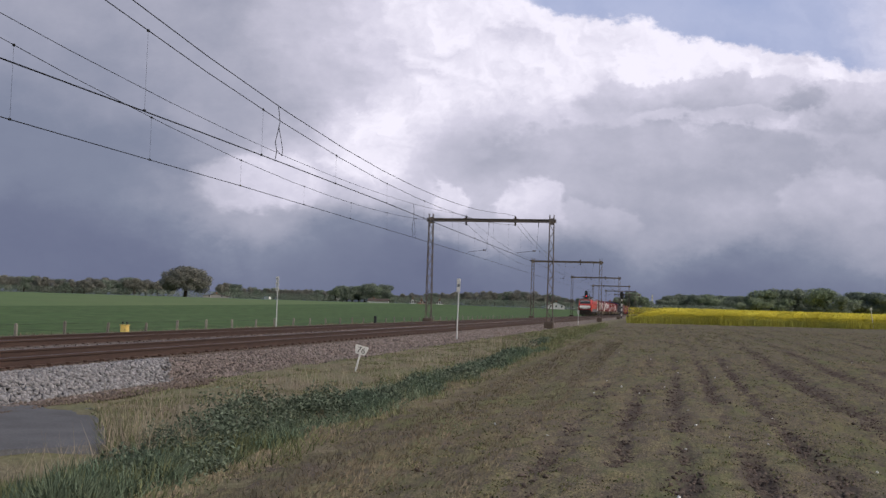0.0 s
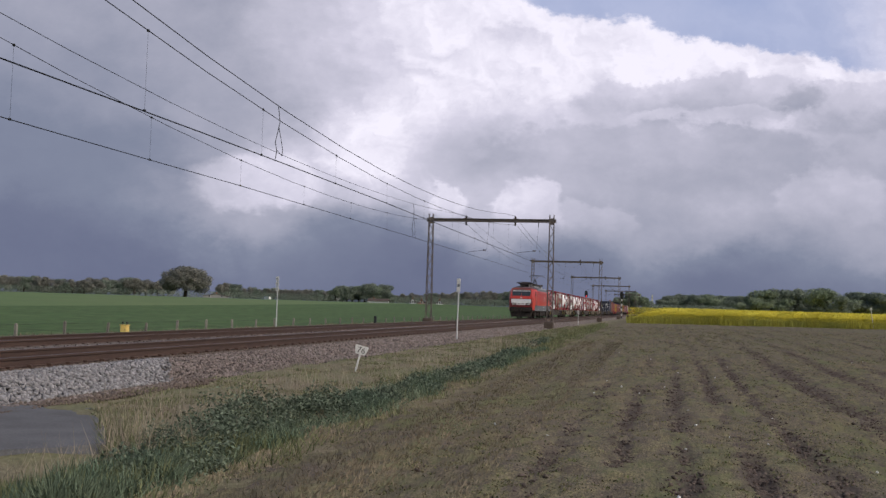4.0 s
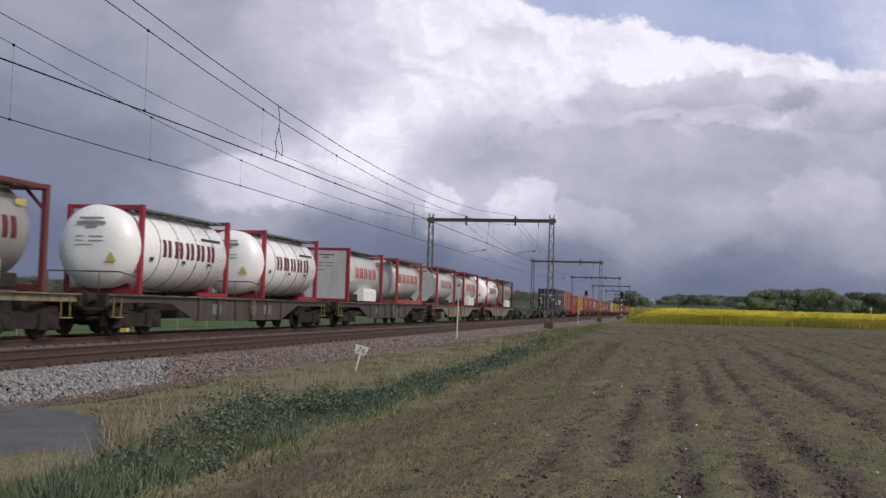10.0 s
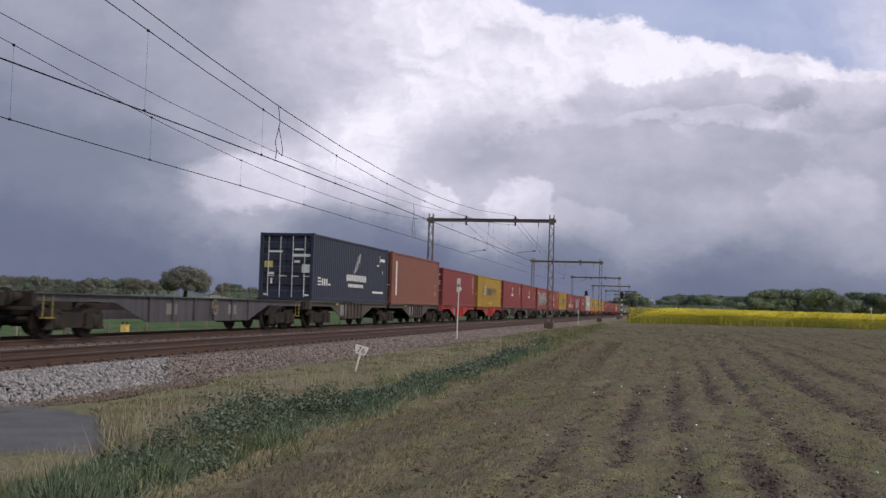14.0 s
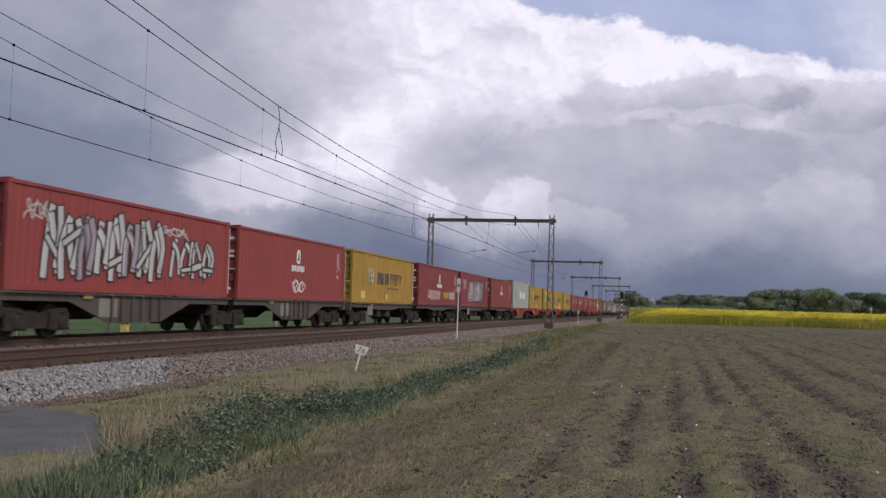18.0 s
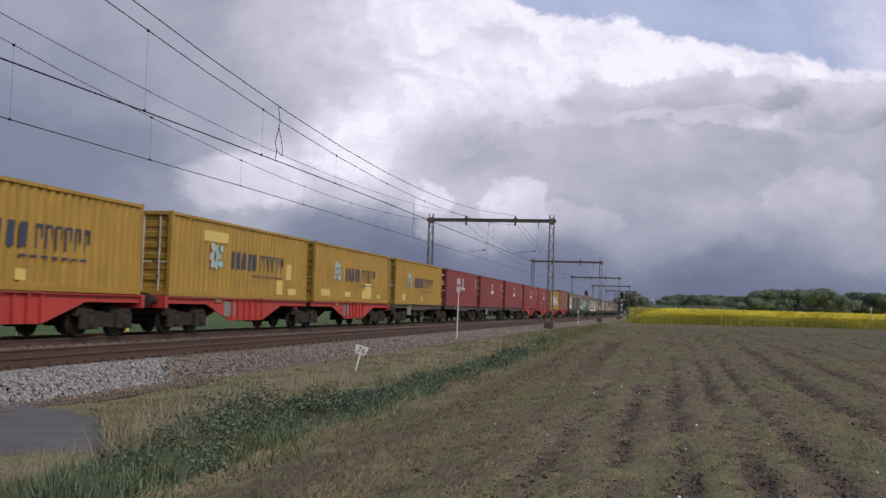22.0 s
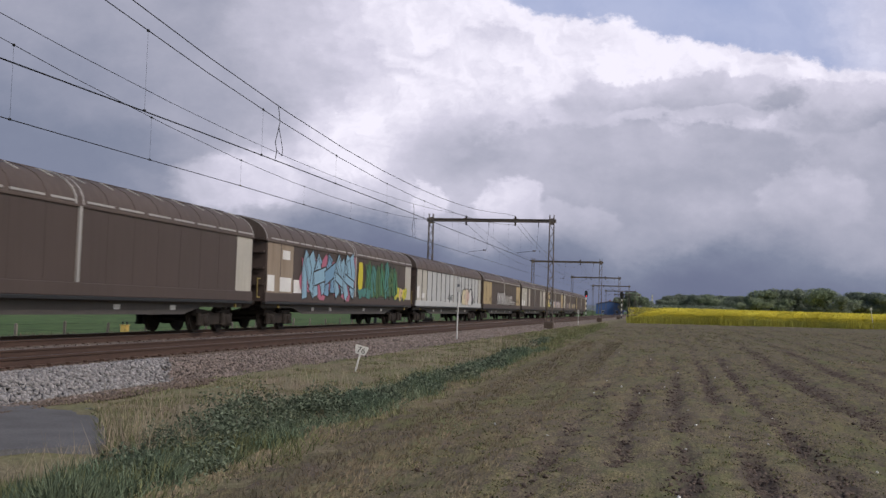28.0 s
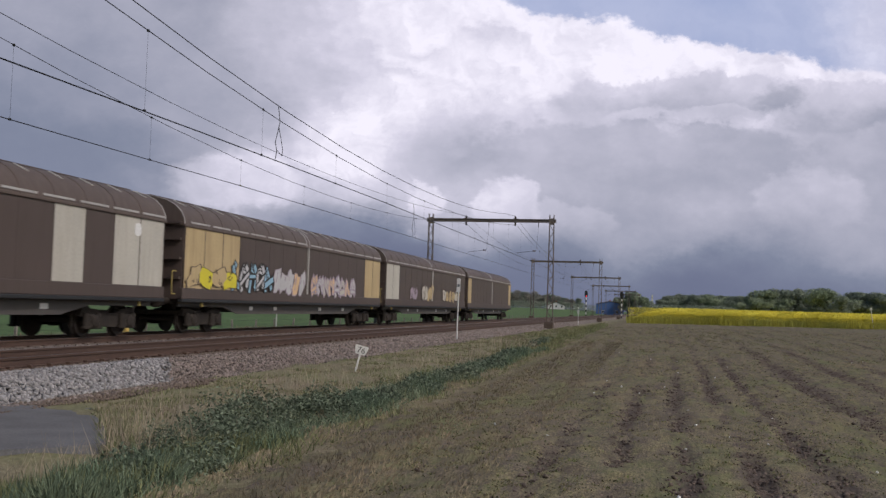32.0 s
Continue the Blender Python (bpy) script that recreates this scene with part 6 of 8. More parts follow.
def covered_wagon(k, s):
    w = thing("covered_wagon", W_LABEL[k], "freight wagon", "covered sliding-wall wagons")
    L = W_L
    half = [(1.40, 3.36), (1.37, 3.58), (1.26, 3.80), (1.05, 4.00), (0.75, 4.15), (0.38, 4.25), (0.0, 4.29)]
    sec = half + [(-x, z) for x, z in half[-2::-1]]
    for a, b in ((0.0, L / 2 - 0.05), (L / 2 + 0.05, L)):
        m = Mesh()
        m.loft([[(x, y, z) for x, z in sec] for y in (a, b)])
        part("roof_half", m, M_W_ROOF, w, smooth=True)
    for i in range(17):
        y = 0.06 + (L - 0.12) * i / 16
        r_ = Mesh()
        r_.loft([[(x * 1.006, yy, z + 0.012) for x, z in sec] + [(x * 0.99, yy, z - 0.02) for x, z in sec[::-1]] for yy in (y - 0.02, y + 0.02)])
        part("roof_rib", r_, M_W_TRIM if i in (0, 16) else M_W_ROOF, w)
    for dy, wide, mt in ((-0.16, 0.035, M_W_TRIM), (0.0, 0.12, M_W_ROOF), (0.16, 0.035, M_W_TRIM)):
        m = Mesh()
        m.loft([[(x * 1.012, yy, z + 0.03) for x, z in sec] + [(x * 0.98, yy, z - 0.02) for x, z in sec[::-1]] for yy in (L / 2 + dy - wide, L / 2 + dy + wide)])
        part("roof_joint", m, mt, w)
    if k in (0, 1, 4, 5):
        for i in range(16):
            y = 0.7 + (L - 1.4) * i / 15
            tk = Mesh()
            tk.loft([[(1.06, y - 0.05, 4.005), (1.06, y + 0.05, 4.005), (0.62, y + 0.13, 4.20), (0.62, y + 0.05, 4.20)], [(1.07, y - 0.05, 4.025), (1.07, y + 0.05, 4.025), (0.63, y + 0.13, 4.22), (0.63, y + 0.05, 4.22)]])
            part("roof_catch", tk, M_W_PALE, w)
    if k != 2:
        for i in range(14):
            y = 0.5 + (L - 1.9) * i / 13
            es = Mesh()
            es.loft([[(1.388, y, 3.46), (1.388, y + 1.35, 3.46), (1.380, y + 1.35, 3.515), (1.380, y, 3.515)], [(1.406, y, 3.46), (1.406, y + 1.35, 3.46), (1.398, y + 1.35, 3.515), (1.398, y, 3.515)]])
            part("eave_strip", es, M_W_TRIM, w)
    rd = Mesh()
    rd.box(-0.22, 0.22, 0.05, L - 0.05, 4.275, 4.315, 0.01)
    part("ridge_walk", rd, M_W_BROWN, w)
    for sx in (-1, 1):
        x0 = sx * 1.40
        bx = lambda m, a, b, y0, y1, z0, z1, c=0.0: m.box(min(sx * a, sx * b), max(sx * a, sx * b), y0, y1, z0, z1, c)
        pw = (L - 0.24) / PANELS
        for i in range(PANELS):
            m = Mesh()
            y = 0.12 + pw * i
            bx(m, 1.36, 1.40, y + 0.008, y + pw - 0.008, 1.44, 3.34, 0.008)
            part("wall_panel", m, WALL_MAT[WALLS[k][i]], w)
        for i in range(PANELS + 1):
            m = Mesh()
            y = 0.12 + pw * i
            bx(m, 1.38, (1.43 if k == 2 else 1.404) if i != PANELS // 2 else 1.455, y - (0.02 if i != PANELS // 2 else 0.06), y + (0.02 if i != PANELS // 2 else 0.06), 1.44, 3.36)
            part("wall_rib" if i != PANELS // 2 else "centre_post", m, M_W_TRIM if i == PANELS // 2 else (M_STRAP if k == 2 else M_W_BROWN), w)
        m = Mesh()
        bx(m, 1.36, 1.44, 0.02, L - 0.02, 3.33, 3.40, 0.01)
        part("gutter", m, M_W_ROOF, w)
        m = Mesh()
        bx(m, 1.34, 1.43, 0.02, L - 0.02, 1.10, 1.44, 0.02)
        part("bottom_sill", m, M_W_BROWN if k != 2 else M_W_GREY, w)
        m = Mesh()
        m.side([(0.3, 0.86), (3.6, 0.86), (4.9, 0.62), (L - 4.9, 0.62), (L - 3.6, 0.86), (L - 0.3, 0.86), (L - 0.3, 1.1), (0.3, 1.1)], sx * 1.12, sx * 1.16)
        sole = part("sole_bar", m, M_W_SOLE, w)
        m = Mesh()
        bx(m, 1.30, 1.445, 0.02, L - 0.02, 1.00, 1.096, 0.015)
        part("step_ledge", m, M_BLACK, w)
        for y in (5.9, 8.3, 13.6, 16.9):
            p = Mesh()
            bx(p, 1.162, 1.17, y, y + 0.34, 0.76, 0.90)
            part("inscription_panel", p, M_MARK_WHITE, sole)
        for y in (1.55, L - 1.35):
            p = Mesh()
            bx(p, 1.30, 1.36, y, y + 0.12, 0.86, 1.16, 0.01)
            part("yellow_handle", p, M_YELLOW_TAG, w, "small yellow release handle")
    for y in (0.0, L):
        m = Mesh()
        d = 0.06 if y == 0 else -0.06
        prof = [(1.36, 1.1), (-1.36, 1.1)] + [(-x, z) for x, z in half] + [(x, z) for x, z in half[-2::-1]]
        m.loft([[(x * 0.985, y + d, z) for x, z in prof], [(x * 0.985, y + d * 2.2, z) for x, z in prof]])
        e_ = part("end_wall", m, M_W_BROWN, w)
        for z in (1.75, 2.35, 2.95, 3.45):
            b = Mesh()
            b.box(-1.32, 1.32, min(y - d, y + d), max(y - d, y + d), z - 0.04, z + 0.04)
            part("end_stiffener", b, M_W_BROWN, e_)
        for x in (-0.5, 0.5):
            b = Mesh()
            b.box(x - 0.05, x + 0.05, min(y - d, y + d), max(y - d, y + d), 1.2, 3.9)
            part("end_post", b, M_W_BROWN, e_)
        h = Mesh()
        yy = y + (-0.25 if y == 0 else 0.25)
        h.path([(1.2, y, 1.25), (1.2, yy, 1.25), (1.2, yy, 1.95), (1.2, y, 1.95)], 0.022, 6)
        part("end_handrail", h, M_YELLOW_TAG, w)
    m = Mesh()
    m.box(-1.12, 1.12, 0.25, L - 0.25, 0.95, 1.1)
    part("floor_frame", m, M_DARK, w)
    buffers(w, 0.1, -1)
    buffers(w, L - 0.1, 1)
    bogie(w, 2.35)
    bogie(w, L - 2.35)
    x = 1.402
    if k == 0:
        marks(w, M_MARK_WHITE, x + 0.002, [(0.25, 1.3, 1.5, 2.1), (1.65, 2.6, 1.5, 1.85), (0.7, 1.4, 2.75, 2.95)], "lettering_panel")
        marks(w, M_YELLOW_TAG, x + 0.002, [(0.55, 1.2, 2.95, 3.15)], "yellow_label")
        m = Mesh()
        m.side(blob(random.Random(2), 3.1, 1.86, 0.46, 0.46, 16, 0.0), x + 0.002, x + 0.005)
        rg = part("round_sign", m, M_BLACK, w)
        m = Mesh()
        m.side(blob(random.Random(2), 3.1, 1.86, 0.40, 0.40, 16, 0.0), x + 0.005, x + 0.008)
        part("sign_face", m, M_MARK_WHITE, rg)
    if k == 1:
        wildstyle(w, x + 0.03, 4.0, 11.0, 1.42, 3.15, 5, [G_BLUE, G_BLUE, G_BLUE2], G_BLACK, 51, 0.1, G_PINK, None, 0.62)
        m = Mesh()
        m.side(blob(random.Random(5), 12.15, 2.45, 0.75, 1.3, 14, 0.09), x + 0.034, x + 0.04)
        part("graffiti_face", m, G_YELLOW, w)
        wildstyle(w, x + 0.03, 13.2, 19.2, 1.5, 3.15, 7, [G_GREEN, G_TEAL, G_GREEN2], G_GREEN_DARK, 52, -0.05, G_GREEN2, G_TEAL, 0.5)
        graffiti(w, x + 0.03, 11.8, 14.0, 1.4, 1.9, 3, [G_TEAL, G_BLUE], G_BLACK, 53, 0.1)
        graffiti(w, x + 0.03, 18.8, 21.4, 1.4, 2.1, 3, [G_YELLOW, G_ORANGE], G_GREEN, 54, 0.1)
        marks(w, M_MARK_WHITE, x + 0.002, [(0.2, 0.9, 1.5, 2.1), (1.5, 2.7, 1.5, 2.05), (3.0, 3.9, 1.47, 2.0), (1.7, 2.5, 2.75, 3.1)], "lettering_panel")
    if k == 2:
        block = Mesh()
        block.side([(14.40, 1.28), (14.32, 1.9), (14.6, 2.38), (15.3, 2.48), (15.6, 2.36), (15.75, 2.52), (17.0, 2.5), (17.3, 2.34), (17.55, 2.55), (18.4, 2.5), (18.7, 2.25), (18.75, 1.95), (19.2, 1.72), (19.0, 1.4), (18.5, 1.28)], x + 0.032, x + 0.036)
        edge = part("graffiti_outline", block, G_BLACK, w)
        for shape, mt in (([(14.48, 1.30), (14.42, 1.9), (14.68, 2.31), (15.32, 2.40), (15.66, 2.30), (15.70, 1.30)], G_CREAM), ([(15.72, 1.30), (15.72, 2.36), (15.82, 2.45), (16.85, 2.42), (16.95, 1.30)], G_PALE),
                          ([(16.97, 1.30), (16.97, 2.0), (17.35, 2.24), (17.62, 2.46), (18.1, 2.42), (18.2, 1.30)], G_WHITE), ([(18.22, 1.55), (18.22, 1.95), (18.45, 1.85), (18.6, 1.6)], G_MAUVE)):
            f_ = Mesh()
            f_.side(shape, x + 0.033, x + 0.039)
            part("graffiti_fill", f_, mt, edge)
        for shape, mt in (([(15.1, 1.75), (15.12, 2.0), (15.32, 2.1), (15.38, 1.72)], G_MAUVE), ([(16.15, 1.75), (16.2, 2.05), (16.6, 2.3), (17.1, 2.2), (17.25, 1.85), (16.9, 1.5), (16.45, 1.5)], G_PEACH), ([(16.5, 1.42), (16.5, 1.68), (16.68, 1.72), (16.7, 1.45)], G_BLACK)):
            f_ = Mesh()
            f_.side(shape, x + 0.034, x + 0.042)
            part("graffiti_fill", f_, mt, edge)
        tag_line(w, x + 0.03, 9.3, 11.0, 1.55, 1.95, G_BLACK, 56, 8, 0.02)
        marks(w, M_MARK_WHITE, x + 0.002, [(0.3, 0.9, 1.6, 2.3), (1.5, 2.3, 1.6, 1.9)], "lettering_panel")
    if k == 3:
        wildstyle(w, x + 0.03, 7.2, 11.6, 1.45, 2.5, 5, [G_SILVER, G_WHITE], M_W_BROWN, 57, 0.2, None, None, 0.5)
        wildstyle(w, x + 0.03, 11.8, 16.4, 1.42, 2.35, 6, [G_SILVER, M_W_PALE], M_W_BROWN, 58, 0.1, G_SILVER, G_BLACK, 0.5)
        tag_line(w, x + 0.03, 16.4, 18.2, 1.45, 1.85, G_SILVER, 158, 7, 0.03)
        tag_line(w, x + 0.03, 13.0, 16.5, 1.9, 2.05, G_PINK, 59, 9, 0.02)
        tag_line(w, x + 0.03, 3.0, 4.0, 1.6, 2.1, G_BLACK, 60, 9, 0.015)
        tag_line(w, x + 0.03, 19.2, 21.4, 1.7, 2.1, G_BLACK, 61, 9, 0.015)
    if k == 4:
        marks(w, M_MARK_WHITE, x + 0.002, [(0.2, 1.1, 1.5, 2.1), (1.6, 2.6, 1.5, 2.0)], "lettering_panel")
        for y, z in ((3.4, 2.8), (21.0, 3.0)):
            m = Mesh()
            m.side(blob(random.Random(2), y, z, 0.36, 0.36, 14, 0.0), x + 0.002, x + 0.006)
            part("round_sign", m, M_MARK_WHITE, w)
    if k == 5:
        graffiti(w, x + 0.03, 0.4, 4.0, 1.45, 2.1, 4, [M_W_CREAM, G_YELLOW], M_W_BROWN, 62)
        wildstyle(w, x + 0.03, 3.6, 7.4, 1.45, 2.4, 5, [G_BLUE, G_SILVER], G_BLACK, 63)
        graffiti(w, x + 0.03, 7.6, 11.0, 1.45, 2.3, 5, [G_SILVER, G_ORANGE], G_MAUVE, 64)
        wildstyle(w, x + 0.03, 11.8, 18.0, 1.45, 2.2, 8, [G_ORANGE, G_SILVER, M_W_PALE], G_MAUVE, 65)
    if k == 6:
        graffiti(w, x + 0.03, 8.5, 11.6, 1.45, 2.4, 4, [M_W_PALE, M_W_PALE, M_W_CREAM], M_W_BROWN, 66)
        graffiti(w, x + 0.03, 14.5, 20.5, 1.45, 2.2, 6, [M_W_PALE, M_W_CREAM], M_W_BROWN, 67)
        graffiti(w, x + 0.03, 5.5, 7.2, 1.5, 2.2, 3, [G_MAUVE], M_W_BROWN, 68)
    return ride(w, s)


for k, sv in enumerate([484.5, 508.36, 532.25, 556.03, 580.0, 603.8, 627.5, 651.3]):
    covered_wagon(k, sv)

# ---- scattered small things: stones, grass, leaves ----
def fast_mesh(name, verts, faces):
    """A mesh from an array of vertices and an array of faces with equal corner counts."""
    me = bpy.data.meshes.new(name)
    nv, nf, k = len(verts), len(faces), faces.shape[1]
    me.vertices.add(nv)
    me.vertices.foreach_set("co", np.ascontiguousarray(verts, np.float32).reshape(-1))
    me.loops.add(nf * k)
    me.loops.foreach_set("vertex_index", np.ascontiguousarray(faces, np.int32).reshape(-1))
    me.polygons.add(nf)
    me.polygons.foreach_set("loop_start", np.arange(0, nf * k, k, dtype=np.int32))
    me.update(calc_edges=True)
    me.validate()
    return me


def turns(rng, n, tilt):
    """n rotation matrices: any heading, then a lean of up to tilt radians."""
    a, b, c = rng.uniform(0, math.tau, n), rng.uniform(-tilt, tilt, n), rng.uniform(-tilt, tilt, n)
    ca, sa, cb, sb, cc, sc = np.cos(a), np.sin(a), np.cos(b), np.sin(b), np.cos(c), np.sin(c)
    z, o = np.zeros(n), np.ones(n)
    rz = np.stack([ca, -sa, z, sa, ca, z, z, z, o], -1).reshape(n, 3, 3)
    rx = np.stack([o, z, z, z, cb, -sb, z, sb, cb], -1).reshape(n, 3, 3)
    ry = np.stack([cc, z, sc, z, o, z, -sc, z, cc], -1).reshape(n, 3, 3)
    return ry @ rx @ rz


def scatter(name, template, faces, pos, size, tilt, mat, label, category, seed, jitter=0.0):
    """Copies of a small template at the places pos, all in one mesh of kind stuff. size: (n, 3)."""
    rng = np.random.default_rng(seed)
    n = len(pos)
    t = np.asarray(template, float)[None] * size[:, None, :]
    if jitter:
        t = t * (1 + rng.uniform(-jitter, jitter, t.shape))
    v = np.einsum("nij,nkj->nki", turns(rng, n, tilt), t) + pos[:, None, :]
    f = (np.asarray(faces)[None] + (np.arange(n) * len(template))[:, None, None]).reshape(-1, len(faces[0]))
    ob = put(name, fast_mesh(name, v.reshape(-1, 3), f), mat)
    return tagged(ob, label, category, kind="stuff")


LUMP = [(-.5, -.5, -.4), (.5, -.5, -.4), (.5, .5, -.4), (-.5, .5, -.4), (-.4, -.4, .4), (.4, -.4, .5), (.35, .4, .4), (-.4, .35, .5)]
LUMP_F = [(0, 3, 2, 1), (4, 5, 6, 7), (0, 1, 5, 4), (1, 2, 6, 5), (2, 3, 7, 6), (3, 0, 4, 7)]
BLADE = [(-.5, 0, 0), (.5, 0, 0), (.38, .12, .55), (-.38, .12, .55), (.05, .42, 1.0), (-.05, .42, 1.0)]
BLADE_F = [(0, 1, 2, 3), (3, 2, 4, 5)]
LEAF = [(0, 0, 0), (.5, .35, .12), (0, 1.0, 0), (-.5, .35, .12)]
LEAF_F = [(0, 1, 2, 3)]


def band(rng, n, x0, x1, y0, y1, power=2.0):
    """Random places, denser towards y0."""
    x = rng.uniform(x0, x1, n)
    y = y0 + (y1 - y0) * rng.uniform(0, 1, n) ** power
    return x, y


def sizes(rng, n, w, h, d=None):
    s = np.stack([rng.uniform(*w, n), rng.uniform(*(d or h), n), rng.uniform(*h, n)], -1)
    return s


def bed_z(x):
    return np.interp(x, [-19.4, -18.2, -13.95, -13.45, -10.15, -9.75, -8.85], [-0.47, -0.24, -0.215, -0.215, -0.215, -0.26, -0.47])


rng = np.random.default_rng(11)
M_STONE_MID = material("dusty_ballast_stone", (0.165, 0.140, 0.128), (0.125, 0.104, 0.095), scale=0.6, fine_amount=0.3, rough=0.95, per_island=0.35)
# shoulder of the ballast: old brown stone, and a bright heap of fresh stone
x, y = band(rng, 30000, -10.35, -8.55, 9, 110, 2.0)
old = np.stack([x, y, bed_z(x) + 0.02], -1)
n = len(old)
scatter("ballast_stones", LUMP, LUMP_F, old, sizes(rng, n, (0.032, 0.07), (0.026, 0.048), (0.032, 0.07)) * np.clip(old[:, 1] / 26, 1, 1.5)[:, None], 0.9, M_STONE, "old brown-grey ballast stones along the track shoulder", "ballast", 1, 0.25)
x, y = band(rng, 6500, -12.9, -10.5, 12, 60, 1.6)
n = len(x)
scatter("ballast_between_rails", LUMP, LUMP_F, np.stack([x, y, bed_z(x) + 0.012], -1), sizes(rng, n, (0.035, 0.07), (0.03, 0.05), (0.035, 0.07)), 0.9, M_SLEEPER_FAR, "rust-brown ballast between the rails", "ballast", 2, 0.25)
x, y = band(rng, 12000, -14.45, -13.05, 14, 110, 1.6)
scatter("ballast_between_tracks", LUMP, LUMP_F, np.stack([x, y, bed_z(x) + 0.012 + 0.11 * np.clip(1 - np.abs(x + 13.75) / 0.7, 0, 1) ** 0.7], -1), sizes(rng, len(x), (0.04, 0.075), (0.03, 0.05), (0.04, 0.075)), 0.9, M_STONE_MID, "grey ballast between the two tracks", "ballast", 3, 0.25)
n = 13000
y = rng.uniform(6.0, 19.8, n)
u = rng.uniform(0, 1, n)
far_end = np.clip((17.6 + 2.4 * u - y) / 0.9, 0, 1)
x = -8.78 - 1.35 * u
keep = rng.uniform(0, 1, n) < far_end
x, y, u = x[keep], y[keep], u[keep]
heap = bed_z(x) + 0.10 * np.sin(np.clip(u, 0, 1) * math.pi) + rng.uniform(0, 0.07, len(x))
scatter("fresh_ballast_heap", LUMP, LUMP_F, np.stack([x, y, heap], -1), sizes(rng, len(x), (0.036, 0.078), (0.026, 0.058), (0.036, 0.078)), 0.9, M_STONE_NEW, "heap of fresh pale grey ballast beside the track", "ballast", 4, 0.25)

n = 2600
x, y = rng.uniform(-9.0, -8.2, n), rng.uniform(9.0, 18.5, n)
scatter("spilled_dirt", LUMP, LUMP_F, np.stack([x, y, np.maximum(bed_z(np.minimum(x, -8.85)), ground_z(x, y)) + 0.01], -1), sizes(rng, n, (0.02, 0.07), (0.015, 0.04), (0.02, 0.07)), 0.9, M_SLEEPER_FAR, "brown dirt and small stones below the fresh heap", "ballast", 5, 0.3)

# ---- the verge ----
def leafy(name, c, c2, island=0.35, rough=0.7):
    m = material(name, c, c2, scale=0.5, amount=1.0, fine=5, fine_amount=0.15, rough=rough, per_island=island)
    # light passes through thin leaves
    n, l = m.node_tree.nodes, m.node_tree.links
    bsdf = n["Principled BSDF"]
    tr = n.new("ShaderNodeBsdfTranslucent")
    l.new(bsdf.inputs["Base Color"].links[0].from_socket, tr.inputs["Color"])
    mx = n.new("ShaderNodeMixShader")
    mx.inputs["Fac"].default_value = 0.35
    l.new(bsdf.outputs["BSDF"], mx.inputs[1])
    l.new(tr.outputs["BSDF"], mx.inputs[2])
    l.new(mx.outputs["Shader"], n["Material Output"].inputs["Surface"])
    return m


M_DRY = leafy("dry_grass", (0.29, 0.23, 0.165), (0.24, 0.205, 0.125), 0.45)
M_GRASS = leafy("olive_grass", (0.175, 0.195, 0.092), (0.225, 0.218, 0.115), 0.5)
M_LUSH = leafy("lush_ditch_grass", (0.140, 0.196, 0.130), (0.190, 0.218, 0.140), 0.6)
M_NETTLE = leafy("dark_bramble_leaf", (0.126, 0.160, 0.112), (0.168, 0.190, 0.128), 0.6)
M_WEED = leafy("field_weed", (0.158, 0.142, 0.078), (0.218, 0.182, 0.110), 0.7)
M_WEED_GREEN = leafy("green_field_weed", (0.148, 0.168, 0.068), (0.19, 0.195, 0.082), 0.55)
M_STRAW = leafy("pale_straw", (0.42, 0.35, 0.26), (0.34, 0.28, 0.20))
M_CLOD = material("soil_clod", (0.100, 0.076, 0.066), (0.145, 0.112, 0.090), scale=2, rough=1.0, per_island=0.3)


def ground_points(x, y, sink=0.01):
    return np.stack([x, y, ground_z(x, y) - sink], -1)


def slab_clear(x, y):
    """True where no concrete lies."""
    return ~((x < -5.3 - 0.0 * y) & (x < -5.6 - (y - 9.7) * 0.66 + 0.0) & (y < 12.9) & (y > 7.2 - (x + 6.0) * 1.0))


def grass(name, n, x0, x1, y0, y1, power, w, h, mat, label, seed, tilt=0.45, clump=0.0, clear=True, ragged=0.0, off_rows=False, tufts=False, wedge=False, fine=0.0):
    r = np.random.default_rng(seed)
    x, y = band(r, n, x0, x1, y0, y1, power)
    if wedge:
        x = x0 + (x - x0) / (x1 - x0) * (0.22 * y + 5)
    if clump:
        k = lumps(x * 0.9, y * 0.5, 0.9) + 0.5 * lumps(x, y, 2.3) + r.uniform(-0.5, 0.5, n) + fine * lumps(x, y, 5.1) > clump
        x, y = x[k], y[k]
    if clear:
        k = slab_clear(x, y)
        x, y = x[k], y[k]
    if ragged:
        # uneven edges of the band
        half, mid = (x1 - x0) / 2, (x0 + x1) / 2
        wide = half * (1 - ragged + ragged * (0.55 * np.sin(y * 0.55 + seed) + 0.3 * np.sin(y * 1.7) + 0.25 * np.sin(y * 4.3 + x)))
        k = np.abs(x - mid) < wide * r.uniform(0.75, 1.15, len(x))
        x, y = x[k], y[k]
    if off_rows:
        k = bare_rows(x, y) < r.uniform(0.0, 0.7, len(x))
        x, y = x[k], y[k]
    s = sizes(r, len(x), w, h)
    if tufts:
        s[:, 2] *= np.clip(0.55 + 0.8 * lumps(x * 1.3, y * 0.8, 1.6), 0.25, 1.6)
    far = np.clip(y / 22, 1, 3.2)
    s[:, 0] *= far
    scatter(name, BLADE, BLADE_F, ground_points(x, y), s, tilt, mat, label, "grass", seed)


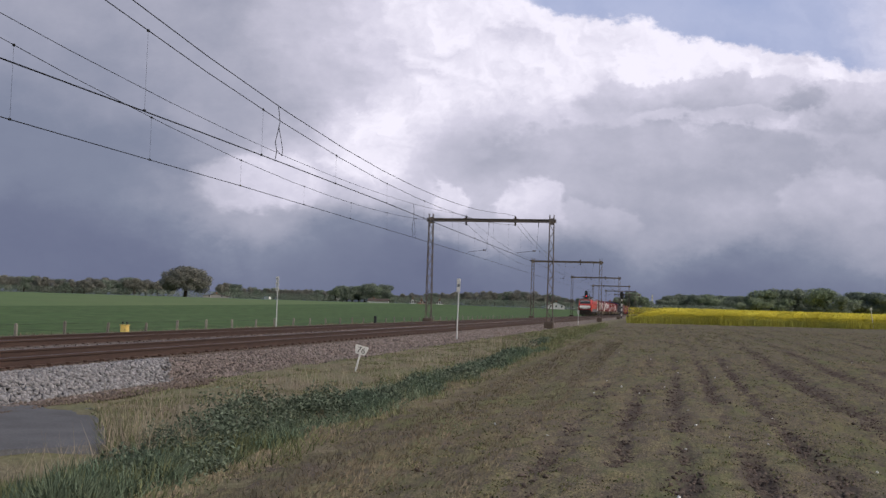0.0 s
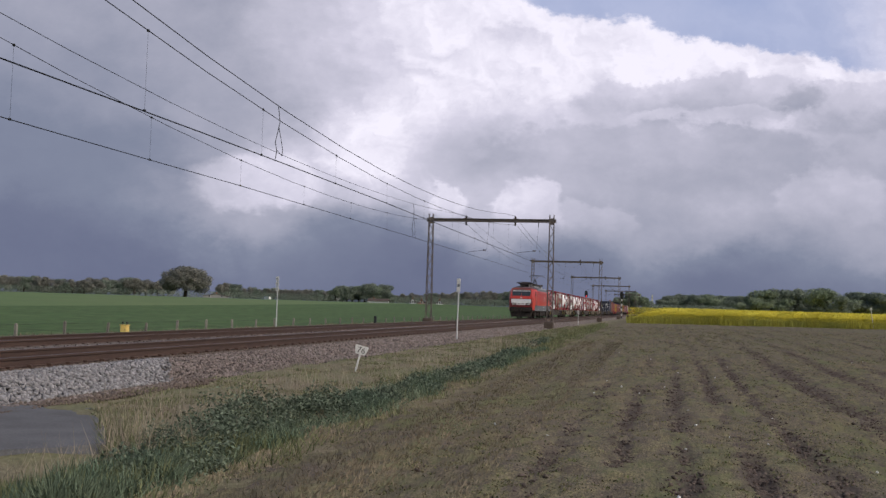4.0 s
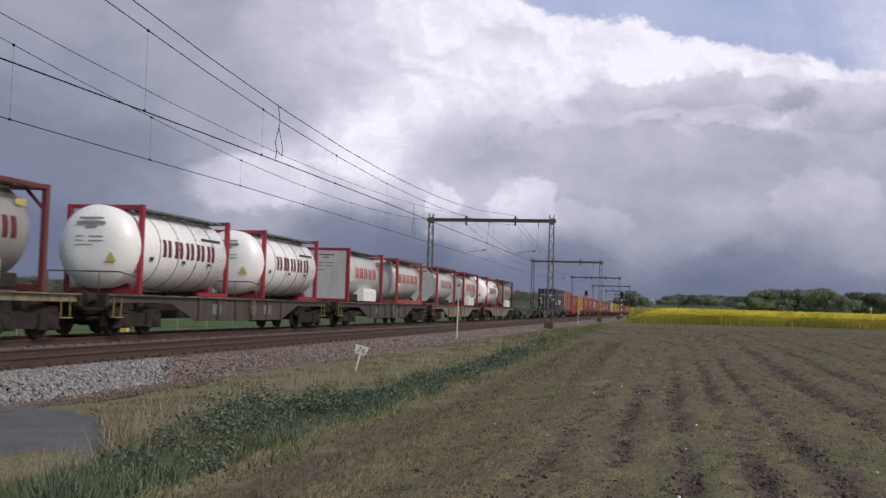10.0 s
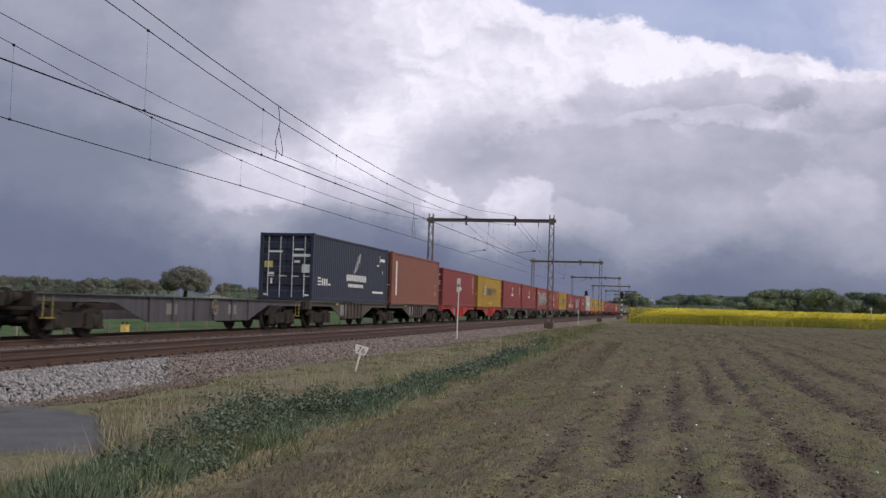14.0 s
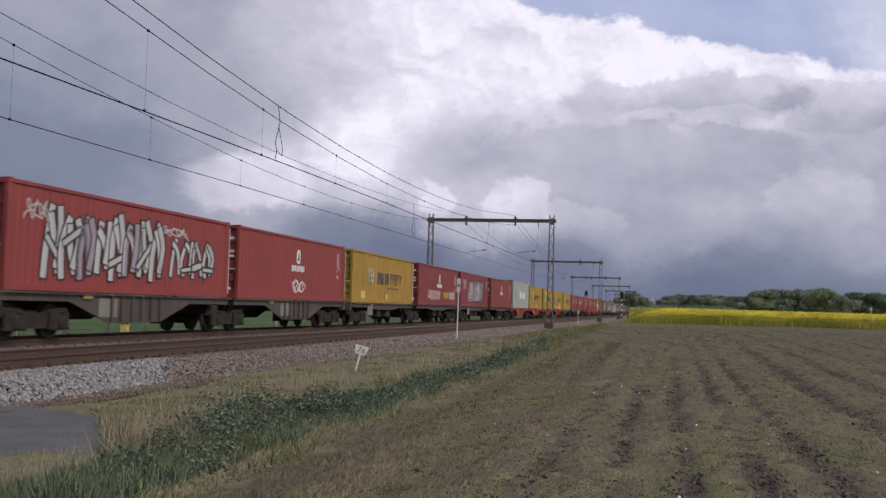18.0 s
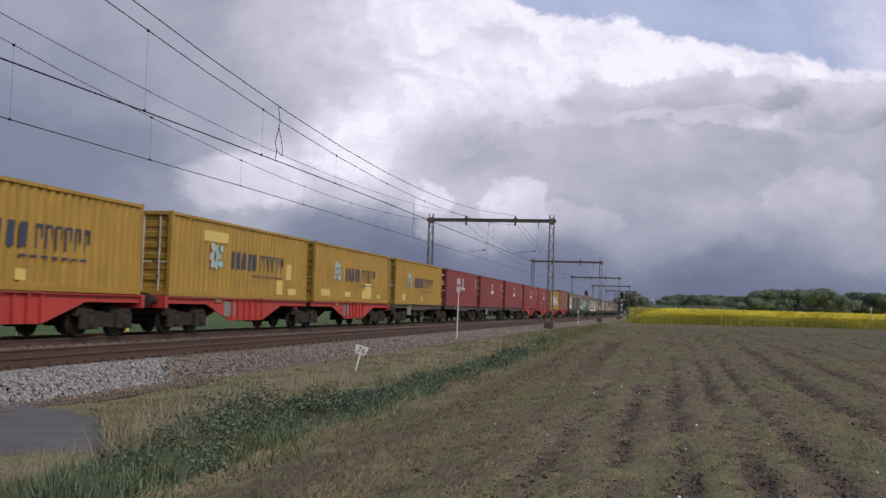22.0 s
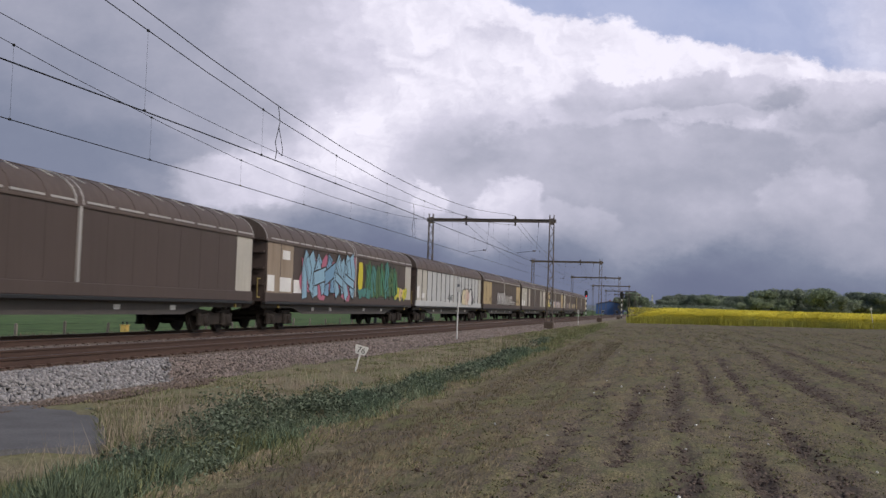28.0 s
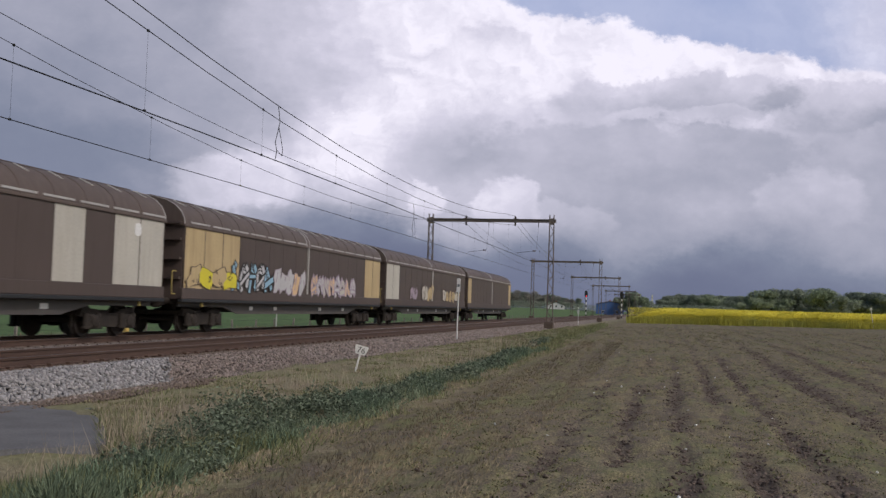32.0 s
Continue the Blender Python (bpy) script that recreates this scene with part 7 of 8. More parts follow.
grass("verge_grass", 60000, -8.75, -4.9, 6.5, 95, 2.0, (0.009, 0.02), (0.025, 0.085), M_GRASS, "short olive turf on the railway verge", 21, tilt=0.7, tufts=True)
grass("dry_verge_grass", 52000, -8.2, -4.5, 6.5, 95, 1.9, (0.006, 0.013), (0.03, 0.10), M_DRY, "dry tan grass on the railway verge", 22, tilt=0.8, clump=0.1, tufts=True)
grass("straw_stalks", 2600, -6.9, -4.9, 8.5, 46, 1.6, (0.005, 0.009), (0.25, 0.55), M_STRAW, "thin pale dead stalks on the verge", 23, tilt=0.3, clump=0.2)
grass("ditch_grass", 60000, -5.35, -3.95, 6.0, 38, 1.5, (0.008, 0.018), (0.08, 0.26), M_LUSH, "lush green grass in the ditch", 24, tilt=0.7, clump=-0.7, ragged=0.3, tufts=True)
grass("ditch_far_grass", 7000, -5.1, -4.1, 34, 88, 1.3, (0.010, 0.02), (0.08, 0.22), M_GRASS, "green grass along the far ditch", 32, tilt=0.7, clump=-0.2, ragged=0.35, tufts=True)
grass("ditch_olive_grass", 16000, -6.0, -3.7, 6.5, 75, 1.7, (0.007, 0.016), (0.08, 0.20), M_GRASS, "olive grass along the ditch", 31, tilt=0.6, clump=0.0, tufts=True)
grass("tall_near_grass", 8000, -6.6, -4.3, 5.5, 11.5, 1.0, (0.006, 0.013), (0.08, 0.26), M_GRASS, "tall green and straw grass near the slab", 25, tilt=0.45)
grass("tall_near_straw", 2400, -7.2, -5.0, 5.5, 11.0, 1.0, (0.005, 0.010), (0.2, 0.5), M_STRAW, "tall straw grass near the slab", 26, tilt=0.35, clump=-0.2)
grass("field_margin_grass", 18000, -4.4, -1.6, 6.5, 46, 1.8, (0.009, 0.02), (0.02, 0.08), M_DRY, "short dry grass along the field edge", 27, tilt=0.7, clump=0.0)
grass("field_weeds", 150000, -4.0, 26, 6.5, 75, 1.7, (0.008, 0.024), (0.008, 0.030), M_WEED, "low weeds and stubble over the field", 28, tilt=0.9, clump=-0.1, off_rows=True, wedge=True, fine=0.9)
grass("field_weeds_green", 76000, -4.0, 12, 6.5, 70, 1.7, (0.009, 0.026), (0.008, 0.032), M_WEED_GREEN, "green weeds in strips over the field", 29, tilt=0.9, clump=0.2, off_rows=True, wedge=True, fine=0.9)
grass("field_straw", 44000, -4.0, 12, 6.5, 70, 1.7, (0.007, 0.018), (0.008, 0.035), M_DRY, "bleached straw and dead weeds on the field", 33, tilt=1.2, clump=0.1, off_rows=True, wedge=True, fine=0.9)
grass("far_side_grass", 9000, -22.6, -19.9, 20, 130, 1.6, (0.012, 0.025), (0.06, 0.20), M_DRY, "rough pale grass along the far fence", 30, clear=False, clump=0.1)

# brambles and nettles in the ditch, heaped in clumps that thin out along the line
r = np.random.default_rng(40)
heads = [(-5.15, 11.4, 0.65, 1.4, 0.42), (-5.45, 13.2, 0.60, 1.4, 0.44), (-5.2, 14.9, 0.5, 1.0, 0.36), (-4.7, 9.3, 0.55, 1.2, 0.28), (-4.8, 16.4, 0.5, 1.5, 0.28), (-4.65, 19.5, 0.5, 2.2, 0.26), (-4.6, 23.5, 0.5, 2.4, 0.26), (-4.6, 28.0, 0.45, 2.8, 0.26),
         (-4.8, 34.0, 0.45, 2.6, 0.2), (-5.2, 46.0, 0.35, 3.0, 0.14)]
xyz = []
for hx, hy, rx, ry, hz in heads:
    n = 3000
    d = r.normal(size=(n, 3))
    d /= np.linalg.norm(d, axis=1)[:, None]
    d *= r.uniform(0.3, 1.0, n)[:, None] ** 0.4 * (1 + 0.25 * np.sin(5 * np.arctan2(d[:, 1], d[:, 0]) + hx * 9))[:, None]
    px_, py_ = hx + d[:, 0] * rx, hy + d[:, 1] * ry
    xyz.append(np.stack([px_, py_, ground_z(px_, py_) + np.abs(d[:, 2]) * hz * (0.75 + 0.35 * lumps(px_, py_, 2.6)) + 0.02], -1))
xyz = np.concatenate(xyz)
xyz = xyz[slab_clear(xyz[:, 0], xyz[:, 1])]
far = np.clip(xyz[:, 1] / 20, 1, 2.4)
scatter("ditch_brambles", LEAF, LEAF_F, xyz, sizes(r, len(xyz), (0.018, 0.036), (0.015, 0.04), (0.04, 0.078)) * far[:, None], 1.0, M_NETTLE, "dark bramble and nettle leaves in the ditch", "shrub", 41)

# soil clods along the drilled rows, and a few pale stones
r = np.random.default_rng(50)
n = 170000
y = 6.5 + 60 * r.uniform(0, 1, n) ** 1.6
x = -2.6 + r.uniform(0, 1, n) * (0.22 * y + 3.6)
k = bare_rows(x, y) + 0.22 * lumps(x, y * 0.5, 3.1) > r.uniform(0.15, 0.95, n)
x, y = x[k], y[k]
s = sizes(r, len(x), (0.011, 0.040), (0.008, 0.026), (0.011, 0.040)) * (0.6 + 1.2 * r.uniform(0, 1, len(x)) ** 4)[:, None]
scatter("soil_clods", LUMP, LUMP_F, ground_points(x, y, 0.0), s, 0.7, M_CLOD, "dark soil clods along the drilled rows", "soil", 51, 0.35)
x, y = band(r, 120, -2.5, 18, 6.8, 40, 1.4)
scatter("field_stones", LUMP, LUMP_F, ground_points(x, y, -0.01), sizes(r, 120, (0.015, 0.04), (0.012, 0.03), (0.015, 0.04)), 0.6, M_WHITE, "small pale stones lying on the field", "stone", 52, 0.2)

# ---- rape field in flower ----
M_RAPE = leafy("rape_flower", (0.72, 0.64, 0.10), (0.67, 0.60, 0.10), 0.10)
M_RAPE_TOP = material("rape_canopy", (0.72, 0.64, 0.10), (0.67, 0.60, 0.10), scale=0.7, amount=1.0, fine=6, fine_amount=0.2, rough=0.9, bump=0.6, bump_scale=8)
M_RAPE_STEM = leafy("rape_stem", (0.36, 0.36, 0.10), (0.46, 0.43, 0.09), 0.3)


def rape_front(x):
    return 89.0 + 0.42 * (x + 2.2) + 0.5 * np.sin(x * 0.7)


xs = np.concatenate([np.arange(-2.2, 40, 0.5), np.arange(40, 200, 8)])
ts = np.concatenate([[0.0, 0.25, 0.6], np.arange(1.2, 12, 1.2), np.arange(12, 100, 8), np.arange(100, 240, 20)])
XS, TS = np.meshgrid(xs, ts)
YS = rape_front(XS) + TS
ZS = ground_z(XS, YS) + 1.30 * np.clip(TS / 0.6, 0.0, 1) ** 0.5 * np.clip((XS + 2.3) / 2.6, 0.08, 1) ** 0.4 + 0.06 * lumps(XS, YS, 0.8)
ids = np.arange(XS.size).reshape(XS.shape)
q = np.stack([ids[:-1, :-1], ids[:-1, 1:], ids[1:, 1:], ids[1:, :-1]], -1).reshape(-1, 4)
cr = fast_mesh("rape_crop", np.stack([XS, YS, ZS], -1).reshape(-1, 3), q)
cr.materials.append(M_RAPE_TOP)
cr.materials.append(M_RAPE_STEM)
cr.polygons.foreach_set("material_index", np.where(np.arange(len(q)) < len(xs) - 1, 1, 0).astype(np.int32))
tagged(new("rape_crop", cr), "dense yellow canopy of flowering rape", "rape field", kind="stuff")
r = np.random.default_rng(60)
n = 150000
x = r.uniform(-2.7, 34, n)
t = r.uniform(0, 1, n) ** 2.2 * 26 - 0.35
y = rape_front(x) + t
top = ground_z(x, y) + (0.42 + 0.92 * r.uniform(0, 1, n) ** 0.6) * np.where(t > 0.5, 0, 1) + np.where(t > 0.5, r.uniform(1.22, 1.38, n), 0) - np.where(t > 0.5, 1.3, 0) * (1 - np.clip((x + 2.3) / 2.6, 0.08, 1) ** 0.4)
scatter("rape_flowers", LEAF, LEAF_F, np.stack([x, y, top], -1), sizes(r, n, (0.05, 0.10), (0.05, 0.10), (0.05, 0.10)), 0.5, M_RAPE, "yellow rape flower heads", "rape field", 61, 0.3)
x = r.uniform(-2.8, 34, 12000)
y = rape_front(x) - r.uniform(0.0, 0.6, 12000)
scatter("rape_stems", BLADE, BLADE_F, ground_points(x, y), sizes(r, 12000, (0.03, 0.06), (0.3, 0.75), (0.1, 0.3)), 0.2, M_RAPE_STEM, "green rape stems at the field edge", "rape field", 62)

# ---- trees ----
M_BARK = material("tree_bark", (0.075, 0.06, 0.048), rough=0.95, scale=2)
# distance haze is mixed into these leaf colours: paler and greyer than real foliage
M_FOL_HAZED = [leafy("hazed_foliage_green", (0.230, 0.262, 0.200), (0.190, 0.222, 0.172), 0.2), leafy("hazed_foliage_brown_green", (0.255, 0.245, 0.205), (0.215, 0.212, 0.182), 0.2),
         leafy("hazed_foliage_spring_green", (0.245, 0.288, 0.190), (0.205, 0.250, 0.168), 0.2)]


def tree(kind, seed, mat, label, spread_=0.5, trunk=0.22, leaves=9000, dome=False):
    """A tree ten metres high: tapered trunk, limbs, crown of leaf clumps in uneven masses."""
    rg = random.Random(seed)
    t = thing(kind, label, "tree", "trees round the fields")
    m = Mesh()
    pts = [(0, 0, 0), (0.1, 0.05, 2.2), (-0.05, 0.1, 4.5), (0.1, 0, 7.2)]
    for (a, b), (r0, r1) in zip(zip(pts, pts[1:]), ((0.42, 0.30), (0.30, 0.2), (0.2, 0.06))):
        m.tube(a, b, r0, r1, seg=7)
    masses = []
    for k in range(9):
        a = rg.uniform(0, math.tau)
        d = 10 * spread_ * rg.uniform(0.35, 0.75)
        z = 10 * rg.uniform(trunk + 0.12, 0.78)
        c = (d * math.cos(a), d * math.sin(a), z)
        masses.append((c, 10 * rg.uniform(0.13, 0.21)))
        m.tube((0, 0, z * rg.uniform(0.4, 0.7)), c, 0.14, 0.04, seg=5)
    masses += [((3.2 * math.cos(q), 3.2 * math.sin(q), 2.6), 1.9) for q in (0.4, 1.6, 2.7, 3.9, 5.2)] if spread_ > 0.6 else []
    masses += [((rg.uniform(-.8, .8), rg.uniform(-.8, .8), 7.6), 2.0), ((rg.uniform(-1.4, 1.4), rg.uniform(-1, 1), 8.3), 1.5), ((0, 0, 5.6), 2.4)]
    part("trunk", m, M_BARK, t)
    if dome:
        masses = [((3.4 * math.cos(2.4 * k) * math.sqrt(1 - z * z) * 1.05, 3.4 * math.sin(2.4 * k) * math.sqrt(1 - z * z) * 1.05, 4.5 + 3.6 * z), rg.uniform(1.35, 1.8)) for k, z in enumerate(np.linspace(-0.55, 0.98, 26))] + [((0, 0, 5.3), 2.8)]
    r = np.random.default_rng(seed)
    pos, outward = [], []
    for c, rad in masses:
        n = int(leaves * rad * rad / sum(q[1] ** 2 for q in masses))
        d = r.normal(size=(n, 3))
        d /= np.linalg.norm(d, axis=1)[:, None]
        d *= (rad * r.uniform(0.25, 1.0, n) ** 0.45)[:, None]
        outward.append(d / rad + 0.5 * r.normal(size=(n, 3)) + (0, 0, 0.35))
        d[:, 2] *= 0.8
        pos.append(np.array(c) + d)
    pos, outward = np.concatenate(pos), np.concatenate(outward)
    k = pos[:, 2] > 10 * trunk * 0.6
    pos, outward = pos[k], outward[k]
    n = len(pos)
    # leaf clumps face outwards from their mass
    w = outward / np.linalg.norm(outward, axis=1)[:, None]
    u = np.cross(w, r.normal(size=(n, 3)))
    u /= np.linalg.norm(u, axis=1)[:, None]
    v = np.einsum("nij,nkj->nki", np.stack([u, np.cross(w, u), w], -1), np.asarray(LEAF, float)[None] * sizes(r, n, (0.18, 0.36), (0.2, 0.4))[:, None, :]) + pos[:, None, :]
    f = (np.asarray(LEAF_F)[None] + (np.arange(n) * 4)[:, None, None]).reshape(-1, 4)
    part("crown", fast_mesh("crown", v.reshape(-1, 3), f), mat, t)
    return t


KINDS = [tree("broadleaf_tree", 101, M_FOL_HAZED[0], "green broadleaf tree at the field's far edge", 0.55, 0.1), tree("broadleaf_tree", 102, M_FOL_HAZED[1], "brownish budding tree at the field's far edge", 0.5, 0.12),
         tree("broadleaf_tree", 103, M_FOL_HAZED[2], "fresh green tree at the field's far edge", 0.6, 0.08), tree("hedge_tree", 104, M_FOL_HAZED[1], "low bushy tree in a far hedgerow", 0.7, 0.05)]
OAK = tree("spreading_oak", 105, M_FOL_HAZED[1], "wide lone oak with brownish budding crown", 0.62, 0.20, 15000, dome=True)


def plant(ob, x, y, h, w, rz, first_use):
    """A tree at its place with its own height, width and heading."""
    m = pose(x, y, float(ground_z(x, y)) - 0.1, 0, 0, rz) @ Matrix.Diagonal((w / 10 / ob.scale.x, w / 10 / ob.scale.y, h / 10 / ob.scale.z, 1))
    if first_use:
        ob.matrix_basis = m
    else:
        copy_thing(ob, m)


used = set()
rg = random.Random(77)


def tree_belt(az0, az1, step, dist, azs, els, kinds, wide=1.0):
    """Trees on an arc of bearings, their tops following the given elevations."""
    a = az0
    while a < az1:
        d = dist * rg.uniform(0.94, 1.08)
        x, y = d * math.sin(radians(a)), d * math.cos(radians(a))
        top = CAM_Z + d * math.tan(radians(float(np.interp(a, azs, els)) * rg.uniform(0.92, 1.16)))
        h = max(3.0, top - float(ground_z(x, y)))
        k = rg.choice(kinds)
        plant(KINDS[k], x, y, h, max(h * rg.uniform(0.9, 1.25), 7.5) * wide, rg.uniform(0, 360), k not in used)
        used.add(k)
        a += step * rg.uniform(0.7, 1.25)


tree_belt(-37.5, -27.0, 0.27, 620, [-37, -35.4, -33.8, -32.1, -30.1, -28.1, -27], [0.98, 0.98, 0.95, 0.80, 1.02, 0.97, 0.9], (0, 1, 1, 3), 1.1)
tree_belt(-24.3, -18.4, 0.27, 650, [-24.3, -23, -21.5, -19, -18.4], [0.92, 0.80, 0.72, 0.70, 0.75], (0, 1, 3))
tree_belt(-18.2, -15.0, 0.30, 600, [-18.2, -17.5, -16.5, -15.3, -15.0], [0.80, 1.0, 1.18, 1.08, 0.85], (0, 2, 0))
tree_belt(-14.8, -4.4, 0.28, 660, [-14.8, -12.8, -10.2, -7.6, -6.4, -4.9, -4.4], [0.62, 0.74, 0.9, 1.0, 0.92, 0.74, 0.7], (0, 1, 3))
tree_belt(-2.2, -0.6, 0.42, 520, [-2.2, -1.7, -1.2, -0.6], [0.8, 1.15, 1.2, 0.75], (0, 2))
tree_belt(-0.4, 4.9, 0.34, 430, [-0.4, 0.2, 2.1, 3.5, 4.8], [0.6, 0.98, 1.1, 1.0, 1.0], (0, 2, 0), 1.2)
tree_belt(5.0, 14.0, 0.6, 330, [5.0, 5.3, 6.8, 7.4, 8.2, 9.3, 9.8, 11.4, 14], [1.1, 1.38, 1.56, 1.3, 1.70, 1.3, 1.48, 1.38, 1.4], (0, 2, 0), 1.3)
d = 330.0
ax = radians(-26.15)
plant(OAK, d * math.sin(ax), d * math.cos(ax), CAM_Z + d * math.tan(radians(1.98)) - float(ground_z(d * math.sin(ax), d * math.cos(ax))), 16.5, 30, True)
# low shrubs under the belts close the far edge
r = np.random.default_rng(90)
n = 70000
a = np.radians(np.concatenate([r.uniform(-37.5, -2.0, 52000), r.uniform(-0.6, 14, 18000)]))
d = np.where(a < -0.02, 600, 345) * r.uniform(0.97, 1.03, n)
x, y = d * np.sin(a), d * np.cos(a)
z = ground_z(x, y) + r.uniform(0, 1, n) ** 1.4 * np.where(a < -0.02, 4.2, 3.6)
scatter("far_hedge", LEAF, LEAF_F, np.stack([x, y, z], -1), sizes(r, n, (0.35, 0.75), (0.3, 0.6)), 0.6, M_FOL_HAZED[0], "low hedge under the far trees", "hedge", 91)

# ---- things along the line ----
M_ASPH = material("worn_asphalt_slab", (0.145, 0.142, 0.148), (0.10, 0.098, 0.10), scale=1.4, amount=0.8, fine=30, fine_amount=0.25, rough=0.9, bump=0.4, bump_scale=40)
m = Mesh()
m.slab([(-8.75, 12.75), (-7.55, 12.85), (-7.2, 12.2), (-6.4, 11.1), (-5.65, 9.85), (-5.9, 9.4), (-6.4, 8.95), (-7.4, 7.9), (-9.4, 7.0), (-12.0, 7.0), (-10.2, 10.6)], -0.60, -0.43)
tagged(put("paved_slab", m, M_ASPH), "worn grey asphalt patch at the ditch's end", "pavement", kind="structure")

M_YELLOW = material("yellow_plastic", (0.80, 0.56, 0.17), (0.72, 0.49, 0.14), rough=0.45)
cab = thing("cable_cabinet", "small yellow cabinet beside the far track", "cabinet", at=pose(-21.4, 38.3, -0.42))
m = Mesh()
m.box(-0.15, 0.15, -0.12, 0.12, 0.0, 0.36, 0.03)
part("body", m, M_YELLOW, cab)
m = Mesh()
m.box(-0.165, 0.165, -0.135, 0.135, 0.36, 0.40, 0.015)
part("lid", m, M_YELLOW, cab)
m = Mesh()
m.box(-0.12, 0.12, -0.128, -0.118, 0.05, 0.33, 0.004)
part("door", m, M_YELLOW, cab)
m = Mesh()
m.box(0.07, 0.09, -0.138, -0.126, 0.18, 0.23)
part("door_handle", m, M_BLACK, cab)
for kx in (-0.09, 0.09):
    m = Mesh()
    m.lathe("z", [(0.39, 0.03), (0.47, 0.03), (0.49, 0.045), (0.52, 0.04), (0.53, 0.015)], 8, (kx, 0, 0))
    part("knob", m, M_BLACK, cab)


def plate_pole(x, y, z, h, plates, label, lean=0.0):
    t = thing("trackside_sign", label, "railway sign", "signs beside the track", at=pose(x, y, z, 0, lean, 0))
    m = Mesh()
    m.tube((0, 0, -0.1), (0, 0, h), 0.034, 0.03, seg=8)
    part("pole", m, M_TANK_PALE, t, "pale concrete pole")
    for z0, z1, w in plates:
        m = Mesh()
        m.box(-w / 2, w / 2, -0.075, -0.045, z0, z1, 0.008)
        pl = part("plate", m, M_TANK_PALE, t, "weathered white plate")
        b = Mesh()
        b.box(-w * 0.3, w * 0.3, -0.079, -0.074, (z0 * 0.6 + z1 * 0.4), (z0 * 0.4 + z1 * 0.6))
        part("lettering_bar", b, M_L_GREY, pl)
        c = Mesh()
        c.box(-0.06, 0.06, -0.05, 0.05, (z0 + z1) / 2 - 0.02, (z0 + z1) / 2 + 0.02)
        part("clamp", c, M_GALV, t)
    return t


plate_pole(-9.1, 46.05, -0.42, 2.86, [(2.20, 2.82, 0.17)], "slim white pole with a narrow plate on the ballast edge", 0.6)
plate_pole(-21.8, 56.2, -0.4, 3.0, [(2.72, 2.95, 0.2), (2.42, 2.66, 0.2), (2.12, 2.36, 0.2)], "slim pale pole with three small plates by the meadow")
plate_pole(-8.75, 112.0, -0.42, 1.6, [(1.2, 1.55, 0.2)], "short white post on the ballast edge")
plate_pole(-1.9, 232.0, 0.2, 5.0, [(3.6, 4.9, 0.32)], "white pole standing beyond the rape field")
plate_pole(18.6, 97.5, 0.25, 1.9, [(1.7, 1.86, 0.18)], "thin white stake in the rape", -8)

# distance marker, leaning
mk = thing("distance_marker", "leaning white distance board reading 76 on a short stake", "railway sign", at=pose(-7.15, 23.75, -0.50, 0, 14, 14))
m = Mesh()
m.box(-0.022, 0.022, -0.015, 0.015, -0.1, 0.42, 0.004)
part("stake", m, M_WHITE, mk)
m = Mesh()
m.loft([[(x_, y_, z_) for x_, z_ in [(-0.115, 0.41), (-0.16, 0.56), (-0.16, 0.62), (0.16, 0.62), (0.16, 0.56), (0.115, 0.41)]] for y_ in (-0.03, -0.015)])
board = part("board", m, M_WHITE, mk)
txt = bpy.data.curves.new("digits", "FONT")
txt.body = "76"
txt.size = 0.20
txt.align_x = "CENTER"
txt.extrude = 0.002
tob = bpy.data.objects.new("digits", txt)
scene.collection.objects.link(tob)
bpy.context.view_layer.update()
dm = bpy.data.meshes.new_from_object(tob.evaluated_get(bpy.context.evaluated_depsgraph_get()))
bpy.data.objects.remove(tob)
put("digits", dm, M_BLACK, board, "black digits", at=pose(0, -0.034, 0.445, 90, 0, 0))

# fence beyond the far track
M_POST = material("grey_fence_wood", (0.25, 0.225, 0.19), (0.18, 0.16, 0.135), rough=0.95, scale=6, per_piece=0.2)
pm = Mesh()
pm.loft([[(-0.05, -0.05, -0.3), (0.05, -0.05, -0.3), (0.05, 0.05, -0.3), (-0.05, 0.05, -0.3)], [(-0.045, -0.045, 0.78), (0.045, -0.045, 0.78), (0.045, 0.045, 0.78), (-0.045, 0.045, 0.78)], [(-0.02, -0.02, 0.84), (0.02, -0.02, 0.84), (0.02, 0.02, 0.84), (-0.02, 0.02, 0.84)]])
post_data = pm.data("post")
post_data.materials.append(M_POST)
fence = thing("field_fence", "low grey wooden post and wire fence along the meadow", "fence", at=pose(-22.2, 0, -0.72))
rg = random.Random(8)
for i in range(48):
    put("post", post_data, None, fence, at=pose(rg.uniform(-0.05, 0.05), 26 + 3.1 * i, rg.uniform(-0.12, 0.05), rg.uniform(-4, 4), rg.uniform(-4, 4), 0))
for z in (0.5, 0.75):
    m = Mesh()
    m.tube((0.05, 20, z), (0.05, 176, z), 0.006, seg=4)
    part("wire", m, M_WIRE, fence)
bp = thing("marker_post", "short black marker post by the fence", "post", at=pose(-21.3, 75.5, -0.42))
m = Mesh()
m.box(-0.10, 0.10, -0.08, 0.08, -0.1, 0.62, 0.02)
part("post", m, M_BLACK, bp)
m = Mesh()
m.box(-0.11, 0.11, -0.09, 0.09, 0.62, 0.66, 0.01)
part("cap", m, M_BLACK, bp)

# signals
M_SIGRED = material("signal_red_light", (1.0, 0.03, 0.05), emit=3.0, fine_amount=0.0, amount=0)


